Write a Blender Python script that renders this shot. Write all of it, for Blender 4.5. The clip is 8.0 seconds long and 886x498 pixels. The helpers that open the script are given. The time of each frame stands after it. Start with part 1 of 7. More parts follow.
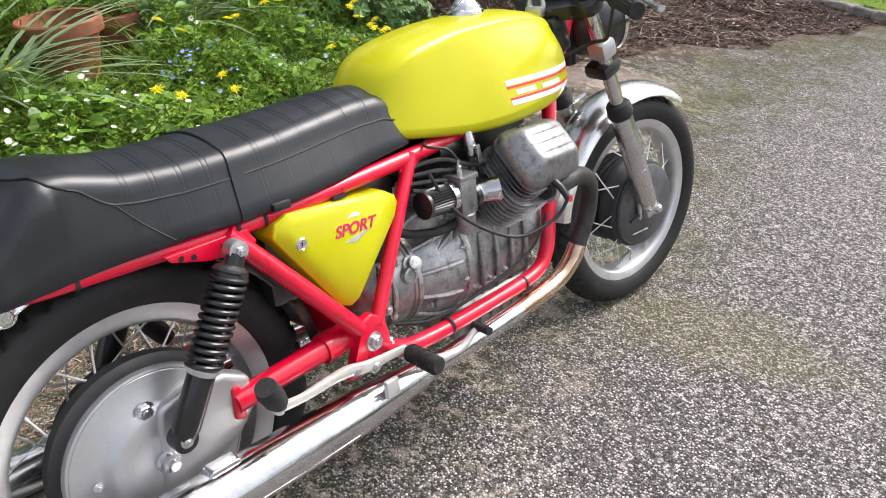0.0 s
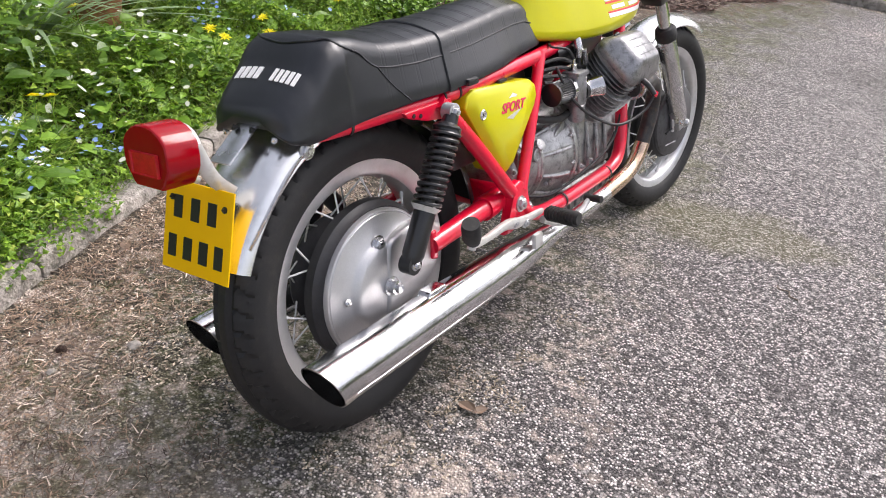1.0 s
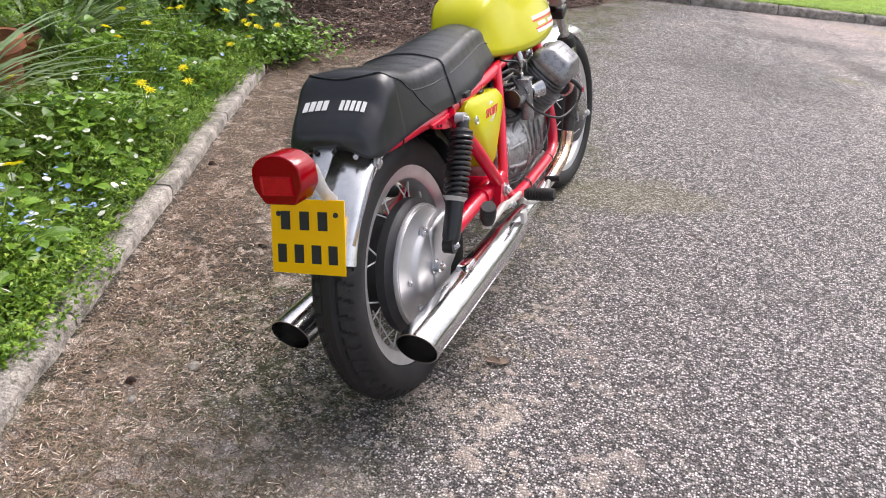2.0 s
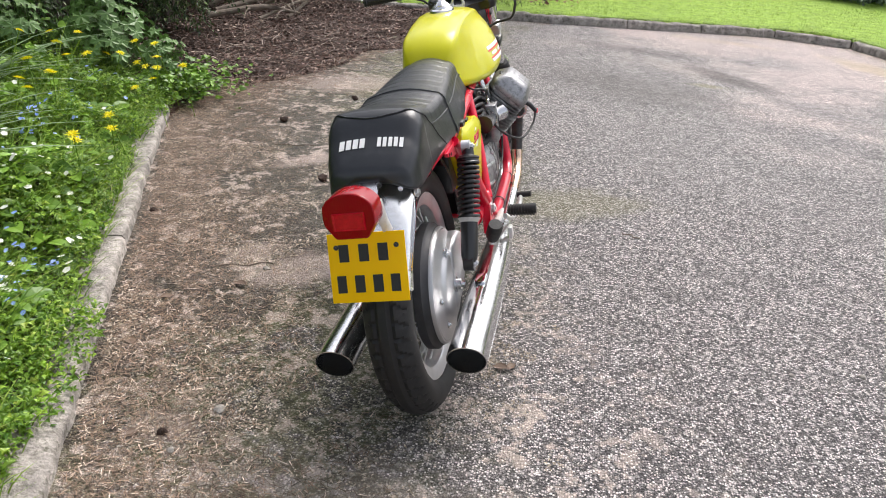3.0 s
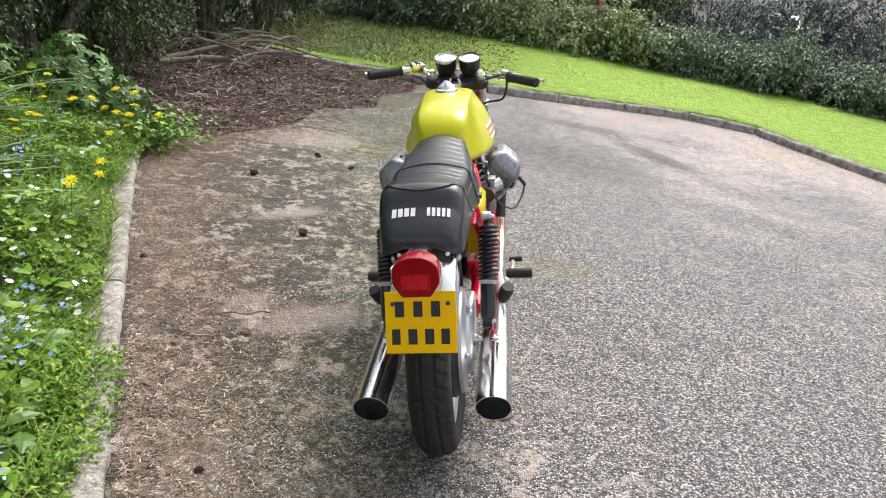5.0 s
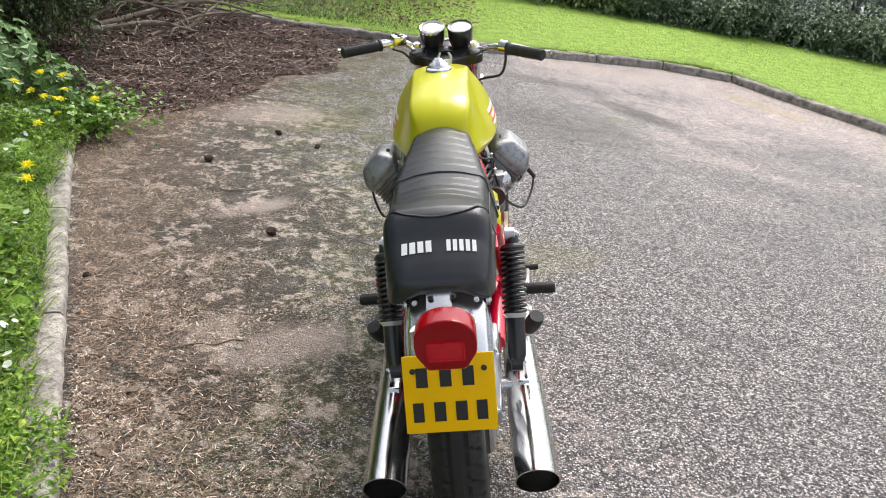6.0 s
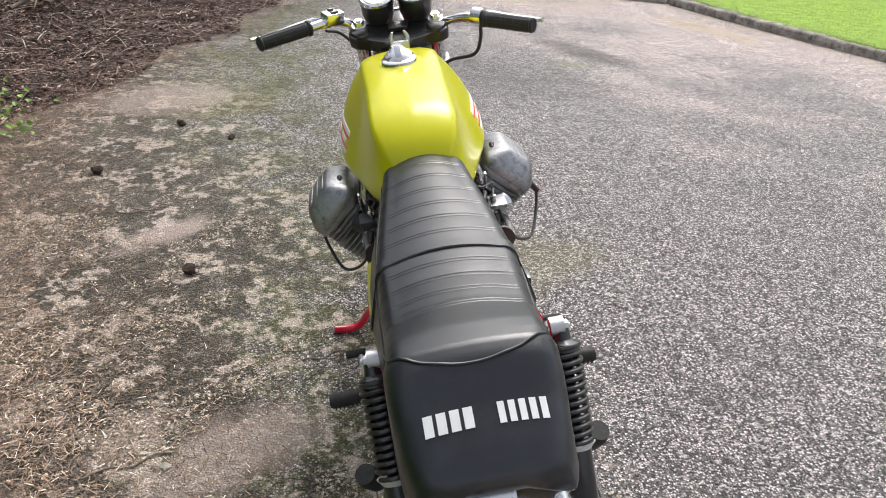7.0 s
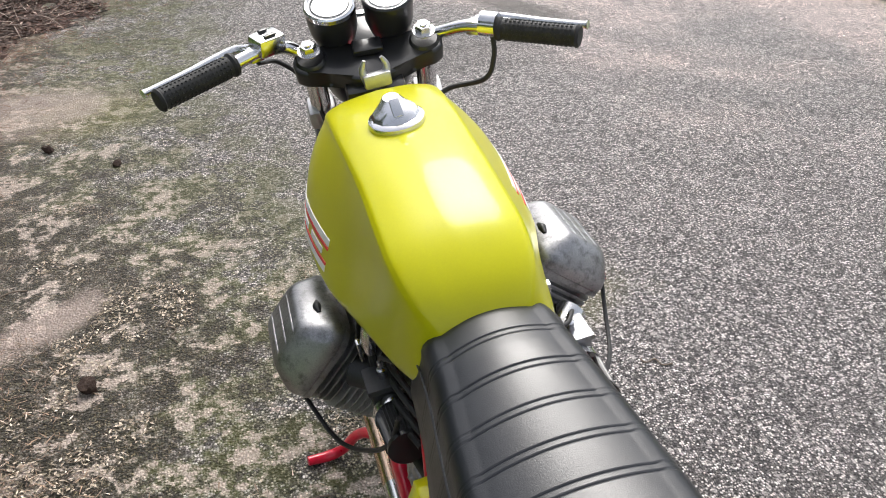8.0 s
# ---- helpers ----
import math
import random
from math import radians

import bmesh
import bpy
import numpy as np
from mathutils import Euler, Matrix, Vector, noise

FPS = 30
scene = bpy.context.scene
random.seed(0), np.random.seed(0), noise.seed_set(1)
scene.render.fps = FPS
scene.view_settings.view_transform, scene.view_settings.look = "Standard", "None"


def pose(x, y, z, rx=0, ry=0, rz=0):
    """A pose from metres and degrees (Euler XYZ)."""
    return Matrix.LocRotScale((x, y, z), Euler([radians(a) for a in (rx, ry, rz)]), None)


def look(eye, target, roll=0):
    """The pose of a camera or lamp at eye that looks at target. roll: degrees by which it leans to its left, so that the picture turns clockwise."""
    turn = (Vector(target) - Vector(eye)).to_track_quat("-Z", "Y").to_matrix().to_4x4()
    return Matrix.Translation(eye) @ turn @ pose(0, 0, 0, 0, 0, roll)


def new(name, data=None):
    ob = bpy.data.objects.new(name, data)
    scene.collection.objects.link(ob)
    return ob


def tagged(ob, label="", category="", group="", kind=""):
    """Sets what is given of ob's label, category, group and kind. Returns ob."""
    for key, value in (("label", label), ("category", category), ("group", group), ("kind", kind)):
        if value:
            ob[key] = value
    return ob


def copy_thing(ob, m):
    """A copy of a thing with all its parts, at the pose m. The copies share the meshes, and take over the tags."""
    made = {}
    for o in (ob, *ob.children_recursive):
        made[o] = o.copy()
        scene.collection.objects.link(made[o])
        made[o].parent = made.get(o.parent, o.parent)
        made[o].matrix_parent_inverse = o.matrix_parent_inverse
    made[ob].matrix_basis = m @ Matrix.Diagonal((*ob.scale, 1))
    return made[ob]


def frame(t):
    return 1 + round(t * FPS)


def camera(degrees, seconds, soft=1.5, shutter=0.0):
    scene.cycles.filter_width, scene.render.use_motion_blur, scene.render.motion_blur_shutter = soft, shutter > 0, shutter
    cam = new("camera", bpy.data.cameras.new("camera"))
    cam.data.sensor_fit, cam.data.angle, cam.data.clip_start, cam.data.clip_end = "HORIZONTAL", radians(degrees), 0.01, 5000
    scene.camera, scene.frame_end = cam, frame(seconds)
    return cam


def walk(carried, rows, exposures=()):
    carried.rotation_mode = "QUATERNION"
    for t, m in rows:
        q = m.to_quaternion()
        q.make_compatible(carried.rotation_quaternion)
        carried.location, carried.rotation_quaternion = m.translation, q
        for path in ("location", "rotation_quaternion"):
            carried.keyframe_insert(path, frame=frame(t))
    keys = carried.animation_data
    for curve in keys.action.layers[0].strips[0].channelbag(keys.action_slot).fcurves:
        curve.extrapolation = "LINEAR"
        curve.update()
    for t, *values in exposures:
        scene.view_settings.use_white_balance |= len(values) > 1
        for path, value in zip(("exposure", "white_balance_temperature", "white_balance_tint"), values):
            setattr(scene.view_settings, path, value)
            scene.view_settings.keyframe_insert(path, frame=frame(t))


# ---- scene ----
cam = camera(58.5, 8.0, 1.0)
PATH = [
    (0, (0.949, -0.401, 1.262), (-0.213, 0.895, 0.278), 3.7),
    (0.5, (0.956, -0.733, 1.227), (-0.121, 0.621, 0.223), 5.2),
    (1, (0.836, -1.02, 1.175), (-0.131, 0.419, 0.178), 6.3),
    (1.5, (0.742, -1.288, 1.22), (-0.077, 0.262, 0.258), 5.1),
    (1.7, (0.717, -1.41, 1.229), (-0.035, 0.185, 0.286), 4.2),
    (2.8, (0.37, -1.701, 1.273), (0.021, 0.065, 0.402), 1.8),
    (3, (0.295, -1.769, 1.282), (0.001, 0.014, 0.426), 2.3),
    (3.5, (0.133, -1.975, 1.324), (-0.062, -0.152, 0.525), 4.1),
    (4, (0.07, -2.057, 1.381), (-0.071, -0.2, 0.651), 6.0),
    (4.5, (0.046, -2.077, 1.378), (-0.057, -0.205, 0.683), 7.3),
    (4.7, (0.031, -2.074, 1.374), (-0.058, -0.202, 0.675), 7.5),
    (5.8, (-0.154, -1.661, 1.364), (-0.129, 0.175, 0.572), 6.9),
    (6, (-0.178, -1.558, 1.369), (-0.122, 0.266, 0.551), 6.3),
    (6.5, (-0.272, -1.199, 1.35), (-0.128, 0.588, 0.464), 4.6),
    (7, (-0.306, -0.847, 1.347), (-0.054, 0.893, 0.393), 3.1),
    (7.5, (-0.325, -0.465, 1.346), (0.047, 1.22, 0.335), 1.7),
    (8, (-0.399, -0.109, 1.311), (0.08, 1.508, 0.236), 1.1),
]
walk(cam, [(t, look(eye, target, roll)) for t, eye, target, roll in PATH], [(0.0, 0.92, 6500, 12), (1.2, 0.84, 6500, 16), (1.7, 0.82, 6500, 16), (3.2, 0.84, 6500, 11), (4.5, 0.93, 6500, 10), (6.5, 0.81, 6500, 10), (8.0, 0.76, 6500, 10)])

# ---- daylight ----
SUN_HEIGHT, SUN_TURN = 54.0, 18.0
world = bpy.data.worlds.new("sky")
scene.world = world
world.use_nodes = True
wn, wl = world.node_tree.nodes, world.node_tree.links
sky = wn.new("ShaderNodeTexSky")
sky.sky_type, sky.sun_disc = "NISHITA", False
sky.sun_elevation, sky.sun_rotation = radians(SUN_HEIGHT), radians(SUN_TURN)
sky.air_density, sky.dust_density, sky.ozone_density = 1.0, 4.0, 1.0
veil = wn.new("ShaderNodeHueSaturation")
veil.inputs["Saturation"].default_value = 0.4
wl.new(sky.outputs[0], veil.inputs["Color"])
wl.new(veil.outputs[0], wn["Background"].inputs[0])
wn["Background"].inputs[1].default_value = 0.15
sun = new("sun", bpy.data.lights.new("sun", "SUN"))
sun.data.energy, sun.data.angle, sun.data.color = 1.45, radians(30), (1.0, 0.975, 0.94)
sun.matrix_world = look((0, 0, 0), (-math.sin(radians(SUN_TURN)) * math.cos(radians(SUN_HEIGHT)), -math.cos(radians(SUN_TURN)) * math.cos(radians(SUN_HEIGHT)), -math.sin(radians(SUN_HEIGHT))))


# ---- materials ----
def material(name):
    m = bpy.data.materials.new(name)
    m.use_nodes = True
    return m, m.node_tree.nodes, m.node_tree.links, m.node_tree.nodes["Principled BSDF"]


def ramp(nodes, links, source, stops):
    r = nodes.new("ShaderNodeValToRGB")
    e = r.color_ramp.elements
    while len(e) < len(stops):
        e.new(0.5)
    for k, (at, col) in zip(e, stops):
        k.position, k.color = at, (*col, 1.0)
    links.new(source, r.inputs[0])
    return r.outputs[0]


def grain(nodes, links, scale, detail=4.0, rough=0.55, kind="ShaderNodeTexNoise", coords="Object"):
    tc = nodes.new("ShaderNodeTexCoord")
    n = nodes.new(kind)
    n.inputs["Scale"].default_value = scale
    if kind == "ShaderNodeTexNoise":
        n.inputs["Detail"].default_value, n.inputs["Roughness"].default_value = detail, rough
    links.new(tc.outputs[coords], n.inputs["Vector"])
    return n


def blend(nodes, links, fac, a, b, mode="MIX"):
    x = nodes.new("ShaderNodeMix")
    x.data_type, x.blend_type = "RGBA", mode
    for value, slot in ((fac, 0), (a, 6), (b, 7)):
        if isinstance(value, (int, float)):
            x.inputs[slot].default_value = value
        elif isinstance(value, tuple):
            x.inputs[slot].default_value = (*value, 1.0)
        else:
            links.new(value, x.inputs[slot])
    return x.outputs[2]


def bump(nodes, links, b, height, strength, distance):
    n = nodes.new("ShaderNodeBump")
    n.inputs["Strength"].default_value, n.inputs["Distance"].default_value = strength, distance
    links.new(height, n.inputs["Height"])
    links.new(n.outputs[0], b.inputs["Normal"])
    return n


def surface(name, colour, rough=0.5, metal=0.0, vary=0.25, scale=12.0, fine=220.0, relief=0.15, depth=0.0006, coat=0.0, dirt=None, dirt_amount=0.5, rough_vary=0.15):
    """A worn surface: base colour varied at two scales, dirt patches, varied gloss and fine relief."""
    m, n, l, b = material(name)
    big, small = grain(n, l, scale), grain(n, l, fine, 3.0)
    dark = tuple(c * (1 - vary) for c in colour)
    light = tuple(min(1.0, c * (1 + vary * 0.6)) for c in colour)
    c = ramp(n, l, big.outputs["Fac"], ((0.3, dark), (0.7, light)))
    c = blend(n, l, vary * 0.7, c, ramp(n, l, small.outputs["Fac"], ((0.3, (0.25, 0.25, 0.25)), (0.7, (0.75, 0.75, 0.75)))), "OVERLAY")
    if dirt:
        d = grain(n, l, scale * 2.7, 8.0, 0.7)
        c = blend(n, l, ramp(n, l, d.outputs["Fac"], ((0.5, (0, 0, 0)), (0.72, (dirt_amount,) * 3))), c, dirt)
    l.new(c, b.inputs["Base Color"])
    r = n.new("ShaderNodeMapRange")
    r.inputs["To Min"].default_value, r.inputs["To Max"].default_value = max(0.02, rough - rough_vary), min(1.0, rough + rough_vary)
    l.new(big.outputs["Fac"], r.inputs["Value"])
    l.new(r.outputs[0], b.inputs["Roughness"])
    b.inputs["Metallic"].default_value, b.inputs["Coat Weight"].default_value = metal, coat
    b.inputs["Coat Roughness"].default_value = 0.06
    if relief:
        bump(n, l, b, small.outputs["Fac"], relief, depth)
    return m


LIME = surface("lime_paint", (0.54, 0.525, 0.005), 0.3, 0.0, 0.06, 6, 400, 0.02, 0.0002, 0.28, rough_vary=0.05)
LIME.node_tree.nodes["Principled BSDF"].inputs["Specular IOR Level"].default_value = 0.22
RED = surface("red_paint", (0.74, 0.002, 0.035), 0.3, 0.0, 0.12, 9, 300, 0.04, 0.0003, 0.4, (0.2, 0.02, 0.02), 0.4, 0.08)
CHROME = surface("chrome", (0.7, 0.7, 0.71), 0.15, 1.0, 0.1, 11, 260, 0.08, 0.0003, 0.0, (0.45, 0.43, 0.4), 0.35, 0.09)
BRIGHT = surface("polished_alloy", (0.66, 0.66, 0.67), 0.26, 1.0, 0.12, 14, 320, 0.1, 0.0003, rough_vary=0.08)
BRUSHED = surface("satin_alloy", (0.56, 0.56, 0.57), 0.44, 0.9, 0.14, 9, 300, 0.12, 0.0003, rough_vary=0.08)
CAST = surface("sandcast_alloy", (0.36, 0.36, 0.37), 0.42, 0.9, 0.3, 20, 420, 0.4, 0.0006, 0.0, (0.09, 0.09, 0.09), 0.85, 0.12)
CASE = surface("oiled_casting", (0.46, 0.46, 0.46), 0.4, 0.85, 0.35, 20, 380, 0.5, 0.0008, 0.0, (0.06, 0.057, 0.053), 0.85)
FIN = surface("cast_fins", (0.5, 0.5, 0.5), 0.5, 0.7, 0.3, 22, 380, 0.4, 0.0006, 0.0, (0.06, 0.05, 0.045), 0.7)
VINYL = surface("black_vinyl", (0.008, 0.0095, 0.013), 0.35, 0.0, 0.25, 9, 700, 0.35, 0.0005, 0.0, (0.03, 0.032, 0.036), 0.4, 0.1)
VINYL.node_tree.nodes["Principled BSDF"].inputs["Specular IOR Level"].default_value = 0.65
RUBBER = surface("black_rubber", (0.018, 0.018, 0.018), 0.68, 0.0, 0.3, 20, 500, 0.3, 0.0005, 0.0, (0.07, 0.062, 0.05), 0.5)
TYRE = surface("tyre_rubber", (0.009, 0.009, 0.0095), 0.62, 0.0, 0.35, 9, 300, 0.35, 0.0006, 0.0, (0.05, 0.044, 0.036), 0.35)
BLACK = surface("black_enamel", (0.014, 0.014, 0.015), 0.35, 0.0, 0.2, 15, 300, 0.06, 0.0003, 0.3)
SOOT = surface("dark_header_pipe", (0.06, 0.058, 0.058), 0.5, 0.6, 0.4, 25, 300, 0.3, 0.0005, 0.0, (0.16, 0.11, 0.07), 0.5)
# drum colour; also stands for shade between fins and on the left carburettor
GREY = surface("drum_and_shade_grey", (0.05, 0.05, 0.053), 0.55, 0.4, 0.3, 15, 300, 0.2, 0.0005, 0.0, (0.05, 0.045, 0.04), 0.5)
YELLOW = surface("plate_yellow", (1.0, 0.56, 0.0), 0.5, 0.0, 0.05, 10, 300, 0.03)
YELLOW.node_tree.nodes["Principled BSDF"].inputs["Specular IOR Level"].default_value = 0.15
# plate ink; also laid on as shade in holes, slots and the cover pocket
INK = surface("plate_and_shade_black", (0.012, 0.012, 0.012), 0.45, 0.0, 0.1, 30, 300)
WHITE = surface("white_transfer", (0.8, 0.8, 0.78), 0.4, 0.0, 0.05, 30, 300)
TRIM_RED = surface("red_transfer", (0.75, 0.03, 0.03), 0.4, 0.0, 0.05, 30, 300)
MAGENTA = surface("magenta_transfer", (0.75, 0.02, 0.13), 0.4, 0.0, 0.05, 30, 300)
SILVER = surface("silver_paint", (0.74, 0.73, 0.7), 0.38, 0.4, 0.12, 20, 300, 0.05, 0.0003, 0.0, (0.3, 0.26, 0.2), 0.4)
BRAID = surface("rubber_cable", (0.02, 0.02, 0.021), 0.5, 0.0, 0.2, 60, 400)
COPPER = surface("heat_tinted_chrome", (0.72, 0.52, 0.38), 0.22, 1.0, 0.35, 12, 260, 0.1, 0.0003, 0.0, (0.45, 0.33, 0.25), 0.5)

HUB = surface("weathered_hub", (0.13, 0.13, 0.135), 0.5, 0.6, 0.35, 18, 300, 0.3, 0.0006, 0.0, (0.05, 0.045, 0.04), 0.6)
RIM = surface("alloy_rim", (0.68, 0.68, 0.69), 0.38, 0.85, 0.12, 14, 320, 0.1, 0.0003, 0.0, (0.4, 0.38, 0.35), 0.3, 0.08)
SPOKE = surface("zinc_spoke", (0.72, 0.72, 0.71), 0.4, 0.5, 0.12, 30, 320)
LENS, _n, _l, _b = material("red_lens")
_b.inputs["Base Color"].default_value = (0.34, 0.0, 0.007, 1)
_b.inputs["Roughness"].default_value, _b.inputs["IOR"].default_value = 0.08, 1.49
_b.inputs["Transmission Weight"].default_value = 0.2
_b.inputs["Coat Weight"].default_value = 0.1
_b.inputs["Specular IOR Level"].default_value = 0.3
_w = _n.new("ShaderNodeTexWave")
_w.inputs["Scale"].default_value = 60
_t = _n.new("ShaderNodeTexCoord")
_l.new(_t.outputs["Object"], _w.inputs["Vector"])
bump(_n, _l, _b, _w.outputs["Fac"], 0.15, 0.0006)

DULL_CHROME = surface("weathered_chrome", (0.64, 0.64, 0.645), 0.17, 1.0, 0.15, 13, 240, 0.15, 0.0004, 0.0, (0.4, 0.37, 0.33), 0.5, 0.1)
LENS_BRIGHT = surface("red_stop_lens", (0.55, 0.0, 0.014), 0.25, 0.0, 0.2, 90, 500, 0.1, 0.0005, 0.2, rough_vary=0.04)
STEEL = surface("stainless_guard", (0.88, 0.88, 0.87), 0.24, 1.0, 0.12, 9, 260, 0.08, 0.0003, 0.0, (0.45, 0.43, 0.4), 0.3, 0.08)

# the sky's reflection is put into the pale base colour
GLASS, _n, _l, _b = material("pale_sky_glass")
_b.inputs["Base Color"].default_value = (0.75, 0.77, 0.78, 1)
_b.inputs["Roughness"].default_value, _b.inputs["Coat Weight"].default_value = 0.12, 1.0
_b.inputs["Metallic"].default_value = 0.5


# ---- mesh helpers ----
def V(*a):
    return Vector(a)


def finish(bm, name, mat, angle=38):
    me = bpy.data.meshes.new(name)
    bmesh.ops.recalc_face_normals(bm, faces=bm.faces)
    bm.to_mesh(me)
    bm.free()
    me.materials.append(mat)
    me.shade_smooth()
    me.set_sharp_from_angle(angle=radians(angle))
    return me


def part(name, bm, mat, parent=None, label="", angle=38):
    ob = new(name, finish(bm, name, mat, angle))
    if parent:
        ob.parent = parent
    return tagged(ob, label)


def spline(pts, k=6):
    """Points of a smooth curve through pts."""
    p = [Vector(q) for q in pts]
    if len(p) < 3 or k < 2:
        return p
    p = [2 * p[0] - p[1], *p, 2 * p[-1] - p[-2]]
    out = []
    for a, b, c, d in zip(p, p[1:], p[2:], p[3:]):
        for i in range(k):
            t = i / k
            out.append(0.5 * (2 * b + (c - a) * t + (2 * a - 5 * b + 4 * c - d) * t * t + (3 * b - a - 3 * c + d) * t**3))
    return out + [p[-2]]


def skin(bm, rings, caps=True, loop=False):
    """Faces between rings of equally many points."""
    vs = [[bm.verts.new(p) for p in ring] for ring in rings]
    n = len(vs[0])
    for a, b in zip(vs, vs[1:] + ([vs[0]] if loop else [])):
        for i in range(n):
            bm.faces.new((a[i], a[(i + 1) % n], b[(i + 1) % n], b[i]))
    if caps and not loop:
        bm.faces.new(vs[0][::-1])
        bm.faces.new(vs[-1])
    return bm


def tube(pts, r, n=12, k=6, bm=None, flat=1.0, caps=True, loop=False):
    """A round bar along a smooth curve; r may be one radius or one for each given point."""
    bm = bm or bmesh.new()
    p = spline(pts, k)
    rs = [r] * len(p) if isinstance(r, (int, float)) else np.interp(np.linspace(0, 1, len(p)), np.linspace(0, 1, len(r)), r).tolist()
    rings, side = [], None
    for i, q in enumerate(p):
        way = (p[min(i + 1, len(p) - 1)] - p[max(i - 1, 0)]).normalized()
        if side is None:
            side = way.orthogonal().normalized()
        side = (side - way * side.dot(way)).normalized()
        up = way.cross(side)
        rings.append([q + rs[i] * (math.cos(2 * math.pi * j / n) * side + flat * math.sin(2 * math.pi * j / n) * up) for j in range(n)])
    return skin(bm, rings, caps, loop)


def lathe(profile, m=None, n=40, bm=None, closed=False):
    """A profile of (radius, height) turned round the z axis and then posed by m."""
    bm, m = bm or bmesh.new(), m or Matrix()
    rings = [[m @ V(max(r, 1e-4) * math.cos(2 * math.pi * j / n), max(r, 1e-4) * math.sin(2 * math.pi * j / n), h) for j in range(n)] for r, h in profile]
    return skin(bm, rings, not closed, closed)


def box(size, m=None, bevel=0.004, bm=None, segments=2):
    bm, m = bm or bmesh.new(), m or Matrix()
    made = bmesh.ops.create_cube(bm, size=1.0)["verts"]
    bmesh.ops.scale(bm, vec=size, verts=made)
    if bevel:
        edges = list({e for v in made for e in v.link_edges})
        made = bmesh.ops.bevel(bm, geom=edges, offset=bevel, segments=segments, affect="EDGES", profile=0.6)["verts"]
    bmesh.ops.transform(bm, matrix=m, verts=made)
    return bm


def prism(outline, x0, x1, bevel=0.006, bm=None, axis="x", segments=3):
    """An outline of (y, z) points, given depth along x."""
    bm = bm or bmesh.new()
    put = {"x": lambda a, b, d: V(d, a, b), "y": lambda a, b, d: V(a, d, b), "z": lambda a, b, d: V(a, b, d)}[axis]
    a = [bm.verts.new(put(y, z, x0)) for y, z in outline]
    b = [bm.verts.new(put(y, z, x1)) for y, z in outline]
    faces = [bm.faces.new(a[::-1]), bm.faces.new(b)]
    n = len(a)
    for i in range(n):
        faces.append(bm.faces.new((a[i], a[(i + 1) % n], b[(i + 1) % n], b[i])))
    if bevel:
        edges = list({e for f in faces for e in f.edges})
        bmesh.ops.bevel(bm, geom=edges, offset=bevel, segments=segments, affect="EDGES", profile=0.6)
    return bm


def along(p, q, spin=0.0):
    """The pose whose z axis runs from p towards q."""
    p, q = Vector(p), Vector(q)
    return Matrix.Translation(p) @ (q - p).to_track_quat("Z", "Y").to_matrix().to_4x4() @ pose(0, 0, 0, 0, 0, spin)


def bolt(p, way, r=0.008, h=0.007, bm=None, washer=True):
    """A hexagon head on a washer, seen along way."""
    bm = bm or bmesh.new()
    m = along(p, Vector(p) + Vector(way))
    if washer:
        lathe([(0, 0), (r * 1.35, 0), (r * 1.35, 0.002), (0, 0.002)], m, 20, bm)
    lathe([(0, 0.001), (r, 0.001), (r, h * 0.8), (r * 0.85, h), (0, h)], m, 6, bm)
    lathe([(0, h), (r * 0.5, h), (r * 0.45, h + 0.003), (0, h + 0.003)], m, 12, bm)
    return bm


def scatter_mesh(name, verts, faces, mat, parent=None):
    me = bpy.data.meshes.new(name)
    me.from_pydata(verts, [], faces)
    me.materials.append(mat)
    ob = new(name, me)
    if parent:
        ob.parent = parent
    return ob

# ---- ground ----
def fall(x, y):
    """The drive falls away gently ahead to the right."""
    t = min(max(y / 7.0, 0.0), 1.0)
    return -0.055 * max(0.0, x) * t * t * (3 - 2 * t) if x < 12 else -0.66 * t * t * (3 - 2 * t)


def kerb_x(y):
    return -1.015 - 0.425 * y


def vec(nodes, links, coords="Object"):
    return nodes.new("ShaderNodeTexCoord").outputs[coords]


def mapped(n, l, value, lo, hi, to=1.0):
    """A mask that rises from 0 at lo to its top at hi."""
    m = n.new("ShaderNodeMapRange")
    m.interpolation_type = "SMOOTHSTEP"
    m.inputs["From Min"].default_value, m.inputs["From Max"].default_value = lo, hi
    m.inputs["To Max"].default_value = to
    l.new(value, m.inputs["Value"])
    return m.outputs[0]


def sums(n, l, *terms):
    """The sum of (value, factor) terms."""
    total = None
    for value, factor in terms:
        t = n.new("ShaderNodeMath")
        t.operation = "MULTIPLY_ADD"
        l.new(value, t.inputs[0])
        t.inputs[1].default_value = factor
        if total is None:
            t.inputs[2].default_value = 0.0
        else:
            l.new(total, t.inputs[2])
        total = t.outputs[0]
    return total


def times(n, l, a, b):
    t = n.new("ShaderNodeMath")
    t.operation = "MULTIPLY"
    l.new(a, t.inputs[0])
    l.new(b, t.inputs[1])
    return t.outputs[0]


def strands(n, l, sx, sy, turn_, scale=1.0, warp=1.4):
    """Fine stretched noise like matted dry strands."""
    mp = n.new("ShaderNodeMapping")
    mp.inputs["Rotation"].default_value[2] = radians(turn_)
    mp.inputs["Scale"].default_value = (sx, sy, 1.0)
    l.new(vec(n, l), mp.inputs["Vector"])
    t = n.new("ShaderNodeTexNoise")
    t.inputs["Scale"].default_value, t.inputs["Detail"].default_value = scale, 5.0
    t.inputs["Roughness"].default_value, t.inputs["Distortion"].default_value = 0.62, warp
    l.new(mp.outputs[0], t.inputs["Vector"])
    return t.outputs["Fac"]


def channel(n, l, colour, which="Red"):
    c = n.new("ShaderNodeSeparateColor")
    l.new(colour, c.inputs[0])
    return c.outputs[which]


